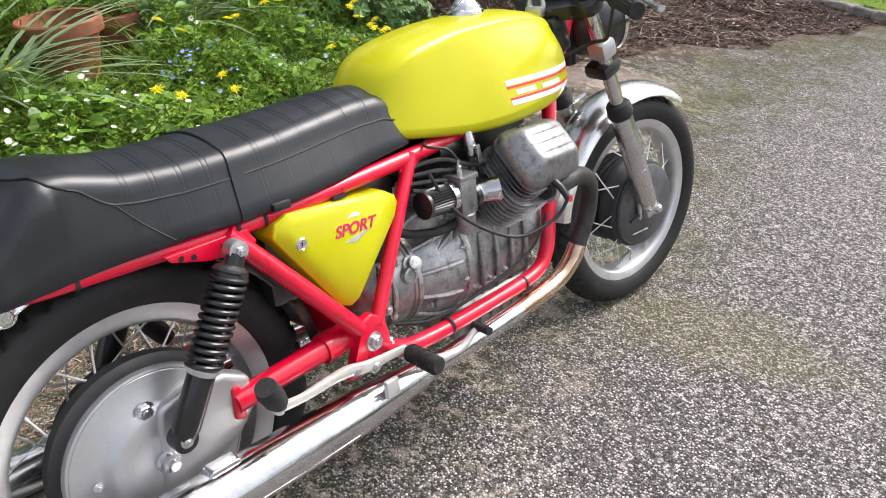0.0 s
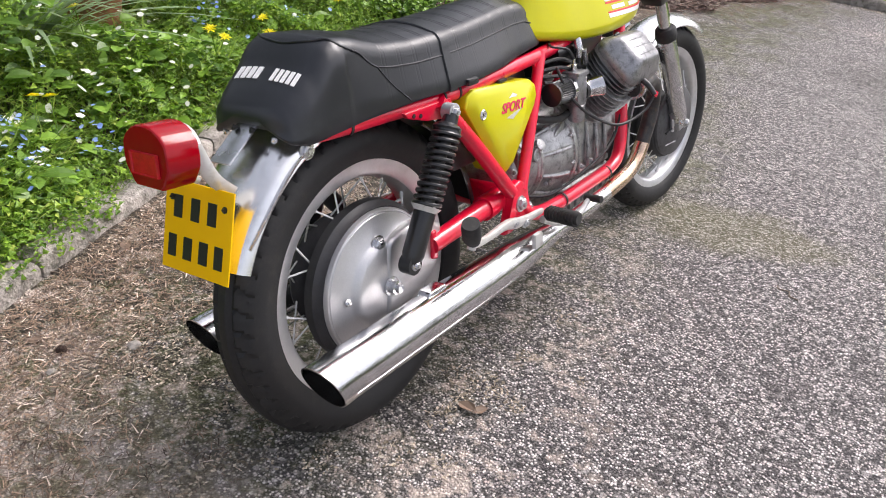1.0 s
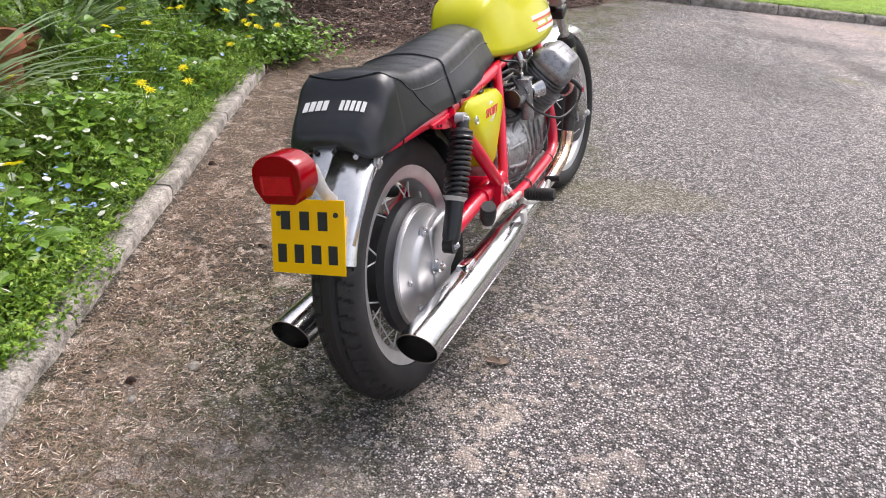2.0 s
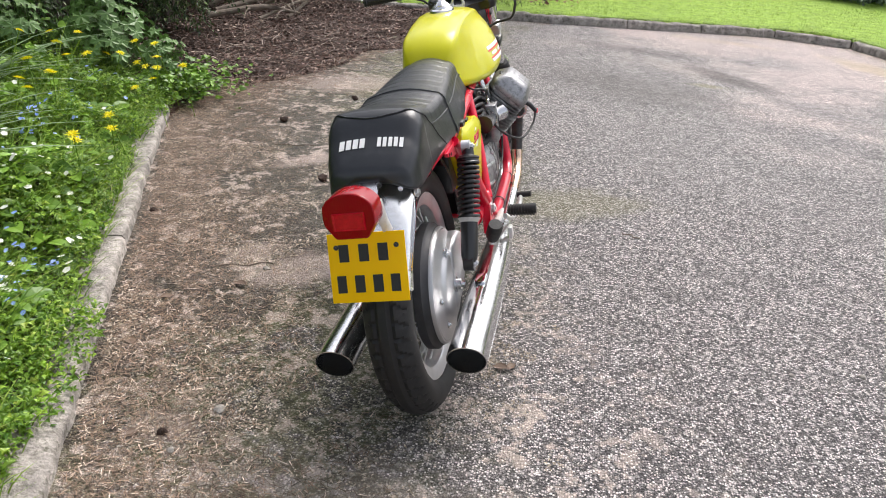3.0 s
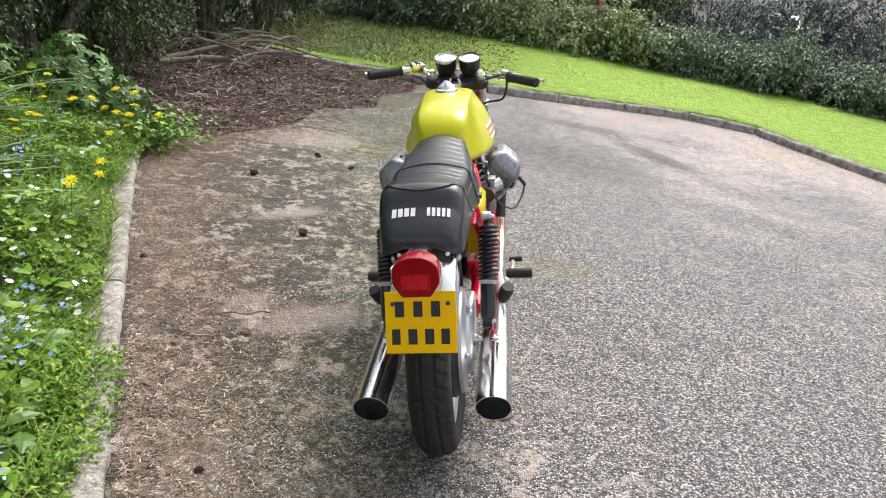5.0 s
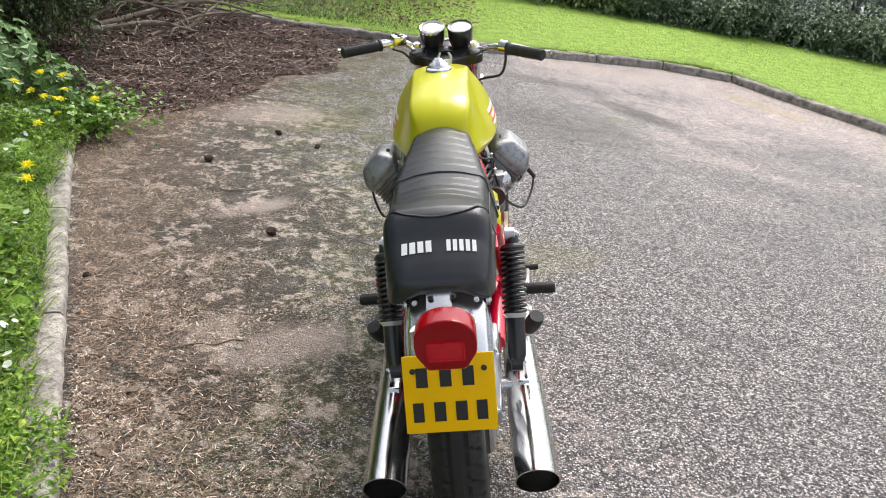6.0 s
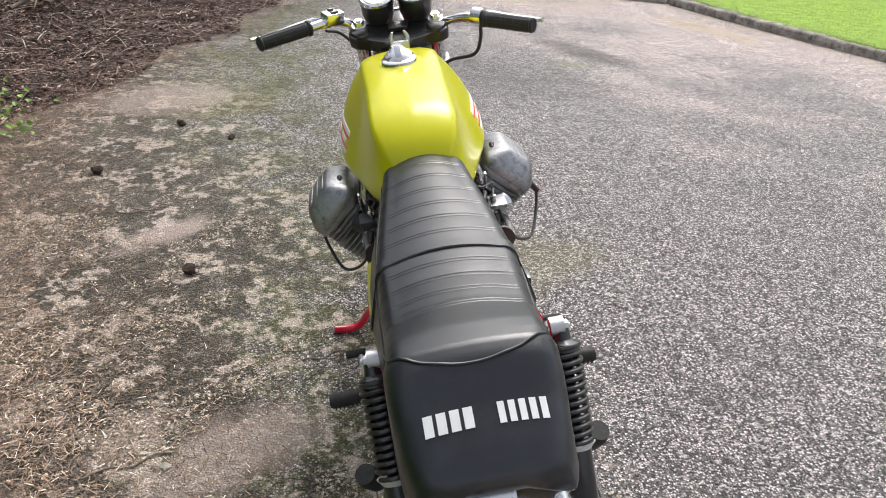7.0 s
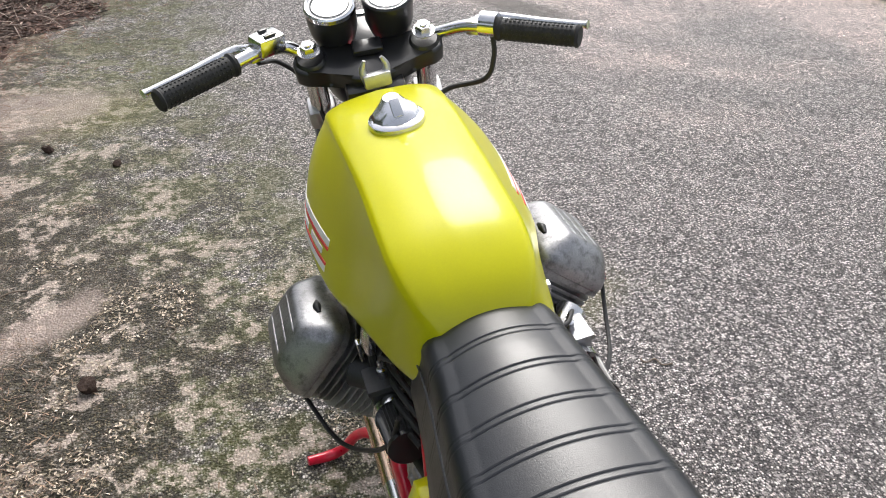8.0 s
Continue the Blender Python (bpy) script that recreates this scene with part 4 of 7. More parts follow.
def tree(x, y, z, height, lean, crown, count, mat, size, seed, label, thick=1.0):
    g = np.random.default_rng(seed)
    top = tagged(new("tree"), label, "tree", "trees behind the hedge")
    top.matrix_world = pose(x, y, z)
    q = V(lean[0], lean[1], height)
    part("trunk", tube([(0, 0, -0.3), tuple(q * 0.3 + V(0.05, 0, 0)), tuple(q * 0.65), tuple(q)], [0.17 * thick, 0.13 * thick, 0.1 * thick, 0.05], 12, 5), BARK, top)
    lumps = []
    for i in range(9):
        a, u = g.uniform(0, 2 * math.pi), g.uniform(0.25, 0.95)
        s = q * u
        e = s + V(math.cos(a), math.sin(a), g.uniform(0.1, 0.7)) * crown * g.uniform(0.6, 1.0)
        part("limb", tube([tuple(s), tuple(s.lerp(e, 0.5) + V(0, 0, 0.1)), tuple(e)], [0.06, 0.04, 0.015], 7, 4), BARK, top)
        lumps += [(e, crown * g.uniform(0.3, 0.5)), (s.lerp(e, 0.6), crown * g.uniform(0.25, 0.4))]
    w = np.array([l[1] ** 2 for l in lumps])
    pick = g.choice(len(lumps), count, p=w / w.sum())
    d = g.normal(0, 1, (count, 3))
    d /= np.linalg.norm(d, axis=1)[:, None]
    c = np.array([lumps[i][0] for i in pick]) + d * (np.array([lumps[i][1] for i in pick]) * g.uniform(0.4, 1.05, count))[:, None]
    scatter_mesh("crown", *leaves(c, d + g.normal(0, 0.6, (count, 3)), g.uniform(0.7, 1.3, count) * size, g.uniform(0.4, 0.7, count) * size), mat, top)
    return top


# the last three, unseen on the left, are added to block the sky's light
for i, (x, y, h, lx) in enumerate(((-7.5, 9.5, 5.0, 0.4), (-5.2, 12.5, 6.0, 1.2), (-2.4, 13.5, 5.5, 0.5), (0.4, 13.2, 3.2, 0.5), (2.8, 13.6, 3.4, -0.4), (5.2, 13.4, 3.0, 1.0), (8.0, 13.2, 3.0, 0.6), (11.5, 11.5, 6.0, -0.5), (14.5, 9.0, 6.0, 0.3), (-6.6, 6.5, 6.9, 0.6), (-6.4, 2.6, 6.0, 0.5), (-6.6, -1.2, 5.0, 0.4))):
    tree(x, y, -0.1, h, (lx, 0.2), 1.2 if h < 4 else 2.1, 2600 if h < 4 else 5200, SHRUB, 0.09 if h < 4 else 0.15, 90 + i, "dark tree with dense foliage, behind the hedge or added to block the sky")

tree(-2.6, 10.9, -0.1, 4.6, (2.6, 0.4), 1.8, 4500, SHRUB, 0.12, 133, "old leaning tree with a thick brown trunk", 1.9)

# dead branches thrown on the heap
BR = [((-2.95, 5.0), (-2.0, 6.2), 0.035, 0.16), ((-2.9, 4.75), (-2.2, 5.1), 0.04, 0.1), ((-2.9, 5.35), (-1.75, 5.95), 0.03, 0.3), ((-2.75, 5.6), (-2.15, 6.6), 0.025, 0.38), ((-2.5, 4.9), (-1.85, 6.35), 0.022, 0.2), ((-3.1, 5.2), (-2.3, 5.5), 0.032, 0.24), ((-2.35, 5.2), (-2.05, 6.7), 0.02, 0.42), ((-3.0, 5.9), (-1.9, 6.5), 0.024, 0.33)]
for i, (a, b, r, lift) in enumerate(BR):
    za, zb = mulch_height(*a) + r, mulch_height(*b) + r
    mid = ((a[0] + b[0]) / 2 + rng.normal(0, 0.1), (a[1] + b[1]) / 2 + rng.normal(0, 0.1), max(za, zb) + lift * 0.55)
    top = tagged(new("dead_branch"), "bare grey dead branch lying on the litter heap", "branch", "branches on the heap")
    r *= 0.7
    part("limb", tube([(*a, za), mid, (*b, zb + lift * 0.3)], [r, r * 0.8, r * 0.35], 9, 8), DEADWOOD, top)
    for _ in range(8):
        u = rng.uniform(0.25, 0.95)
        s = V(*a, za).lerp(V(*mid), u * 2) if u < 0.5 else V(*mid).lerp(V(*b, zb + lift * 0.3), u * 2 - 1)
        e = s + V(rng.normal(0, 0.22), rng.normal(0, 0.22), rng.uniform(-0.05, 0.14))
        part("twig", tube([tuple(s), tuple(s.lerp(e, 0.5) + V(0, 0, 0.03)), tuple(e)], [r * 0.35, r * 0.25, 0.003], 6, 4), DEADWOOD, top)

# litter: dry needles near the kerb, flakes on the heap, lawn blades
n = 80000
y = rng.uniform(-2.4, 4.6, n)
d = rng.gamma(1.25, 0.33, n)
x = -1.015 - 0.425 * np.minimum(y, 2.3) + 0.02 + d
keep = (x < 0.7 - 0.1 * y) & (rng.uniform(0, 1, n) < np.clip(1.2 - d * 0.9, 0.03, 1))
x, y, d = x[keep], y[keep], d[keep]
keep = np.array([noise.noise((a * 2.6, b * 2.6, 7)) + 0.7 * noise.noise((a * 9, b * 9, 3)) > -0.75 + 0.95 * min(c, 1.1) for a, b, c in zip(x, y, d)])
x, y = x[keep], y[keep]
p = np.stack([x, y, np.array([drive_height(a, b) for a, b in zip(x, y)]) + rng.uniform(0.001, 0.009, len(x))], 1)
a = rng.uniform(0, 2 * np.pi, len(p))
stuff("needle_litter", blades(p, np.stack([np.cos(a), np.sin(a), rng.uniform(0.0, 0.2, len(p))], 1), rng.uniform(0.01, 0.034, len(p)), rng.uniform(0.0016, 0.0034, len(p)), 0.1, 2), NEEDLE, "scattered dry brown pine needles and leaf scraps", "litter")
n = 150000
x, y = rng.uniform(-2.1, 0.35, n), rng.uniform(-2.2, 3.4, n)
keep = np.array([a > kerb_x(min(b, 2.3)) + 0.02 and noise.noise((a * 3.1, b * 3.1, 17)) + 0.8 * noise.noise((a * 11, b * 11, 7)) > 0.12 + 0.5 * max(a - kerb_x(b) - 0.5, 0.0) + 0.3 * max(0.0, b - 1.9) for a, b in zip(x, y)])
x, y = x[keep], y[keep]
p = np.stack([x, y, np.array([drive_height(a, b) for a, b in zip(x, y)]) + rng.uniform(0.001, 0.005, len(x))], 1)
a = rng.uniform(0, 2 * np.pi, len(p))
stuff("straw_litter", leaves(p, np.stack([np.cos(a), np.sin(a), rng.uniform(0.0, 0.25, len(p))], 1), rng.uniform(0.005, 0.016, len(p)), rng.uniform(0.003, 0.007, len(p)), 0.1, 0.05), STRAW, "pale dry leaf scraps on the moss", "litter")
xs, ys_ = rng.uniform(-4.2, -0.5, 85000), rng.uniform(1.9, 7.4, 85000)
zs = np.array([mulch_height(a, b) for a, b in zip(xs, ys_)])
keep = zs > 0.0
p = np.stack([xs, ys_, zs + 0.008], 1)[keep]
stuff("bark_flakes", leaves(p, ways(len(p), 3.0), rng.uniform(0.012, 0.055, len(p)), rng.uniform(0.005, 0.018, len(p)), 0.15, 0.1), FLAKE, "loose bark flakes, twigs and dead leaves on the heap", "litter")
n = 3200
xs, ys_ = rng.uniform(-3.6, -0.7, n), rng.uniform(2.1, 7.0, n)
zs = np.array([mulch_height(a, b) for a, b in zip(xs, ys_)])
keep = zs > 0.0
p = np.stack([xs, ys_, zs + 0.012], 1)[keep]
a = rng.uniform(0, 2 * np.pi, len(p))
stuff("heap_twigs", blades(p, np.stack([np.cos(a), np.sin(a), rng.uniform(0.0, 0.3, len(p))], 1), rng.uniform(0.05, 0.26, len(p)), rng.uniform(0.004, 0.011, len(p)), 0.35, 4), TWIGS, "pale dry twigs and stalks lying across the heap", "litter")
# reddish scraps strewn round the foot of the heap
xs, ys_ = rng.uniform(-2.3, 0.6, 60000), rng.uniform(1.9, 6.6, 60000)
edge = np.array([(-0.95 + 0.32 * (b - 5.2) if b > 5.2 else -0.95 - 0.37 * (5.2 - b)) for b in ys_])
keep = (xs > edge - 0.15) & (rng.uniform(0, 1, len(xs)) < 0.5 * np.exp(-np.maximum(xs - edge, 0) / 0.16))
p = np.stack([xs, ys_, np.array([max(drive_height(a, b), mulch_height(a, b)) for a, b in zip(xs, ys_)]) + 0.004], 1)[keep]
a = rng.uniform(0, 2 * np.pi, len(p))
stuff("heap_litter", blades(p, np.stack([np.cos(a), np.sin(a), rng.uniform(0.0, 0.15, len(p))], 1), rng.uniform(0.015, 0.06, len(p)), rng.uniform(0.002, 0.007, len(p)), 0.08, 2), RUSSET, "reddish brown twigs and needles strewn below the heap", "litter")
lp = []
while len(lp) < 30000:
    x, y = rng.uniform(-3.5, 9.0), rng.uniform(3.5, 11.5)
    q = min(((x - a[0]) ** 2 + (y - a[1]) ** 2, i) for i, a in enumerate(FAR))[1]
    a, b = FAR[max(q - 1, 0)], FAR[min(q + 1, len(FAR) - 1)]
    if (b[0] - a[0]) * (y - a[1]) - (b[1] - a[1]) * (x - a[0]) > 0.12 * math.hypot(b[0] - a[0], b[1] - a[1]):
        lp.append((x, y, lawn_height(x, y) - 0.004))
p = np.array(lp)
# tufts over the edge of the kerb, dry dirt and scraps along its foot, dead leaves on the grass
line = spline([(x, y, 0) for x, y in FAR[1:]], 12)
tuft, foot = [], []
for a, b in zip(line, line[1:]):
    way = (b - a).normalized()
    out = V(-way.y, way.x, 0)
    for _ in range(int((b - a).length * 420)):
        q = a.lerp(b, rng.uniform())
        if noise.noise((q.x * 3, q.y * 3, 9)) > -0.25:
            w = q + out * rng.uniform(0.06, 0.13)
            tuft.append((w.x, w.y, fall(w.x, w.y) + 0.07))
        w = q - out * rng.gamma(1.2, 0.09)
        if noise.noise((w.x * 2, w.y * 2, 5)) + 0.25 * (w.x - 1.5) > 0.0:
            foot.append((w.x, w.y, drive_height(w.x, w.y) + 0.003))
q = np.array(tuft)
stuff("kerb_grass", blades(q, ways(len(q), 0.9), rng.uniform(0.03, 0.09, len(q)), 0.006, 0.7, 3), GRASS, "tufts of grass hanging over the lawn kerb", "grass")
q = np.array(foot)
a = rng.uniform(0, 2 * np.pi, len(q))
stuff("kerb_litter", blades(q, np.stack([np.cos(a), np.sin(a), rng.uniform(0.0, 0.1, len(q))], 1), rng.uniform(0.015, 0.05, len(q)), rng.uniform(0.004, 0.012, len(q)), 0.05, 2), STRAW, "dry tan scraps and dirt along the lawn kerb", "litter")
xs, ys_ = rng.uniform(-3.2, 0.2, 1400), rng.uniform(6.5, 9.5, 1400)
q = np.stack([xs, ys_, np.array([lawn_height(a, b) for a, b in zip(xs, ys_)]) + 0.025], 1)
q = q[np.array([b > 6.35 + 0.12 * a * a * (a < 0) + 0.3 for a, b, _ in q])]
stuff("lawn_leaves", leaves(q, ways(len(q), 3.0), rng.uniform(0.03, 0.07, len(q)), rng.uniform(0.02, 0.04, len(q)), 0.15, 0.1), RUSSET, "scattered dead leaves on the lawn", "leaves")
stuff("lawn_blades", blades(p, ways(len(p), 0.7), rng.uniform(0.02, 0.05, len(p)), 0.006, 0.4, 2), LAWN, "short mown blades of lawn grass", "grass")

# single bits lying on the drive
def cone(x, y, r, seed):
    g = np.random.default_rng(seed)
    bm = bmesh.new()
    bmesh.ops.create_icosphere(bm, subdivisions=2, radius=r)
    for v in bm.verts:
        v.co *= 0.75 + 0.4 * noise.noise(v.co * 60 + V(seed, 0, 0)) + 0.12 * math.sin(v.co.z * 500)
        v.co.z *= 0.7
    ob = part("fir_cone", bm, MULCH)
    ob.matrix_world = pose(x, y, r * 0.5 + drive_height(x, y), g.uniform(0, 20), g.uniform(0, 20), g.uniform(0, 360))
    return tagged(ob, "dark brown clod of dead plant matter on the asphalt", "debris", "dark clods on the drive")


for i, (x, y, r) in enumerate(((-0.803, 1.47, 0.03), (-1.06, 2.877, 0.026), (-0.808, 2.70, 0.022), (-1.3, 2.3, 0.03), (-0.63, -0.33, 0.016), (-1.35, 0.95, 0.018))):
    cone(x, y, r, i)


def twig(pts, r):
    ob = part("twig", tube([(x, y, drive_height(x, y) + r + 0.001) for x, y in pts], r, 6, 5), DEADWOOD)
    return tagged(ob, "thin dry crooked twig lying on the asphalt", "twig", "twigs on the drive")


for base, ang, ln in (((-0.45, 0.95), 20, 0.16), ((-0.5, 0.75), 70, 0.14), ((-0.33, 0.8), 5, 0.12), ((-0.75, 0.15), 60, 0.13), ((-0.9, 0.55), 20, 0.2), ((-1.15, 1.1), -30, 0.15), ((-0.6, 1.6), 100, 0.1), ((-1.0, -0.25), 45, 0.12), ((-1.2, 1.9), 10, 0.2), ((0.6, 1.2), 150, 0.08)):
    a_ = radians(ang)
    d_ = (math.cos(a_), math.sin(a_))
    twig([(base[0] + d_[0] * ln * u - d_[1] * w_, base[1] + d_[1] * ln * u + d_[0] * w_) for u, w_ in ((0, 0), (0.3, 0.012), (0.55, -0.006), (0.8, 0.014), (1.0, 0.004))], 0.0022)


def pebble(x, y, r, seed, tall=0.6):
    bm = bmesh.new()
    bmesh.ops.create_icosphere(bm, subdivisions=2, radius=r)
    for v in bm.verts:
        v.co *= 0.85 + 0.35 * noise.noise(v.co / r * 1.2 + V(seed * 3.1, 0, 0))
        v.co.z *= tall
    ob = part("pebble", bm, STONE, angle=30)
    ob.matrix_world = pose(x, y, r * tall * 0.5 + drive_height(x, y), 0, 0, 40 * seed)
    return tagged(ob, "small pale stone lying on the asphalt", "stone", "loose stones on the drive")


for i, (x, y, r) in enumerate(((-0.534, -0.21, 0.017), (-0.719, 0.577, 0.014), (1.2, 0.356, 0.011), (0.994, 0.315, 0.01), (-0.58, -0.385, 0.012))):
    pebble(x, y, r, i)


def dead_leaf(x, y, size, turn_):
    bm = bmesh.new()
    for s in (1, -1):
        bm.faces.new([bm.verts.new(V(a * size, s * b * size, c * size)) for a, b, c in ((-0.5, 0, 0.08), (-0.2, 0.3, 0.16), (0.2, 0.26, 0.2), (0.5, 0.02, 0.05), (0.0, 0.0, 0.04))])
    me = bpy.data.meshes.new("dead_leaf")
    bm.to_mesh(me)
    bm.free()
    me.materials.append(NEEDLE)
    ob = new("dead_leaf", me)
    ob.matrix_world = pose(x, y, drive_height(x, y) + 0.003, 0, 0, turn_)
    return tagged(ob, "curled dry brown leaf lying on the asphalt", "leaf", "dead leaves on the drive")


for i, (x, y, s) in enumerate(((0.162, 0.147, 0.05), (0.19, 0.16, 0.04), (-0.925, 0.033, 0.05), (-0.95, 0.3, 0.05), (-1.0, -0.1, 0.045), (-0.76, 0.445, 0.05), (-0.7, -0.35, 0.04), (-1.15, 0.7, 0.05))):
    dead_leaf(x, y, s, 70 * i)

# ---- motorcycle: x to its right, y ahead, z up, the origin under the rear axle ----
bike = tagged(new("motorcycle"), "lime yellow vintage motorcycle with red frame leaning on side stand", "motorcycle")
bike.matrix_world = pose(0, 0, 0, 0, -10.5, 0)
REAR, FRONT = V(0, 0, 0.325), V(0, 1.47, 0.306)
STEER = 6.0


def tyre(name, centre, radius, half, m, parent, steps=300):
    """A round-shouldered tyre with a cut tread."""
    prof = []
    inner = radius - 0.092
    for a in np.linspace(-142, 142, 33):
        u = radians(a)
        w = half * math.sin(u) * (1.0 if abs(a) < 90 else 0.98 + 0.02 * math.cos(u))
        prof.append((radius - half * 0.92 + half * 0.92 * math.cos(u), w))
    prof = [(max(r, inner), w * (0.72 if r < inner + 0.006 else 1.0)) for r, w in prof]
    bm = bmesh.new()
    rings = []
    for j in range(steps):
        t = 2 * math.pi * j / steps
        ring = []
        for i, (r, w) in enumerate(prof):
            a = abs(-142 + 284 * i / 32)
            cut = 0.0
            s = t * 26 / math.pi
            if a < 58:
                k = i - 16
                if k in (-2, 2):
                    cut = 0.006
                elif abs(k) > 2 and (s + 0.12 * abs(k)) % 1 < 0.2:
                    cut = 0.0065
                elif abs(k) == 5 and (s * 2) % 2 < 1.2:
                    cut = 0.0035
            rr = r - cut
            ring.append(m @ (centre + V(w, rr * math.sin(t), rr * math.cos(t))))
        rings.append(ring)
    skin(bm, rings, False, True)
    return part(name, bm, TYRE, parent, "black road tyre with worn tread", 30)


def rim(centre, radius, half, m, parent):
    """An alloy rim with a deep valley and turned lips."""
    right = [(radius + 0.004, half - 0.004), (radius + 0.002, half), (radius - 0.004, half - 0.002), (radius - 0.024, half - 0.005), (radius - 0.03, half - 0.01), (radius - 0.032, half * 0.5), (radius - 0.037, half * 0.2)]
    back = [(radius - 0.03, half * 0.2), (radius - 0.02, half * 0.5), (radius - 0.016, half - 0.012), (radius - 0.004, half - 0.009)]
    prof = right + [(r, -w) for r, w in reversed(right)] + [(r, -w) for r, w in reversed(back)] + back
    bm = lathe(prof, m @ Matrix.Translation(centre) @ pose(0, 0, 0, 0, 90, 0), 96, closed=True)
    return part("rim", bm, RIM, parent, "polished alloy rim with deep valley")


def spokes(centre, hub_r, hub_half, rim_r, m, parent, count=36):
    for k in range(count):
        side = 1 if k % 2 else -1
        cross = 1 if (k // 2) % 2 else -1
        t = 2 * math.pi * k / count
        a = t - cross * radians(20)
        p = centre + V(side * hub_half, hub_r * math.sin(a), hub_r * math.cos(a))
        q = centre + V(side * 0.008, rim_r * math.sin(t), rim_r * math.cos(t))
        bm = tube([m @ p, m @ q], 0.0019, 6, 1)
        d = (p - q).normalized()
        tube([m @ (q - 0.004 * d), m @ (q + 0.016 * d)], 0.0033, 6, 1, bm)
        part("spoke", bm, SPOKE, parent)


# rear wheel: black drum hub, shaft drive box on the right
ident = Matrix()
hub_m = Matrix.Translation(REAR) @ pose(0, 0, 0, 0, 90, 0)
rear_wheel = part("rear_wheel", lathe([(0, -0.075), (0.045, -0.075), (0.06, -0.062), (0.118, -0.058), (0.122, -0.05), (0.118, -0.043), (0.1, -0.03), (0.095, 0.0), (0.11, 0.02), (0.155, 0.024), (0.163, 0.03), (0.163, 0.05), (0.155, 0.056), (0.152, 0.066), (0.1, 0.066), (0, 0.066)], hub_m, 64), GREY, bike, "spoked rear wheel with dark grey drum hub")
tyre("tyre", REAR, 0.326, 0.058, ident, rear_wheel)
rim(REAR, 0.238, 0.041, ident, rear_wheel)
spokes(REAR, 0.118, 0.045, 0.205, ident, rear_wheel)

# final drive: domed disc cover running forward into the swinging arm
drive = bmesh.new()
lathe([(0, 0.062), (0.15, 0.062), (0.1505, 0.07), (0.148, 0.0755), (0.145, 0.0765), (0.1435, 0.0745), (0.142, 0.0765), (0.1, 0.084), (0.094, 0.088), (0.088, 0.094), (0.08, 0.0975), (0.045, 0.099), (0, 0.0995)], hub_m, 72, drive)
final_drive = part("final_drive", drive, BRUSHED, bike, "satin alloy final drive cover with disc edge")
bm = prism([(0.0, 0.415), (0.07, 0.43), (0.12, 0.425), (0.165, 0.4), (0.17, 0.345), (0.13, 0.3), (0.06, 0.268), (-0.02, 0.262)], 0.068, 0.104, 0.012)
part("housing_neck", bm, BRUSHED, final_drive)
part("axle_nut", lathe([(0, 0.1), (0.02, 0.1), (0.02, 0.104), (0.0145, 0.105), (0.0145, 0.117), (0.009, 0.118), (0.008, 0.126), (0, 0.126)], hub_m, 24), BRIGHT, final_drive)
part("filler_plug", bolt((0.086, -0.012, 0.415), (1, 0, 0), 0.013, 0.01), BRIGHT, final_drive)
part("drain_plug", bolt((0.084, -0.075, 0.25), (1, 0, 0), 0.007, 0.006), BRIGHT, final_drive)
part("level_plug", bolt((0.084, -0.105, 0.33), (1, 0, 0), 0.006, 0.005), BRIGHT, final_drive)

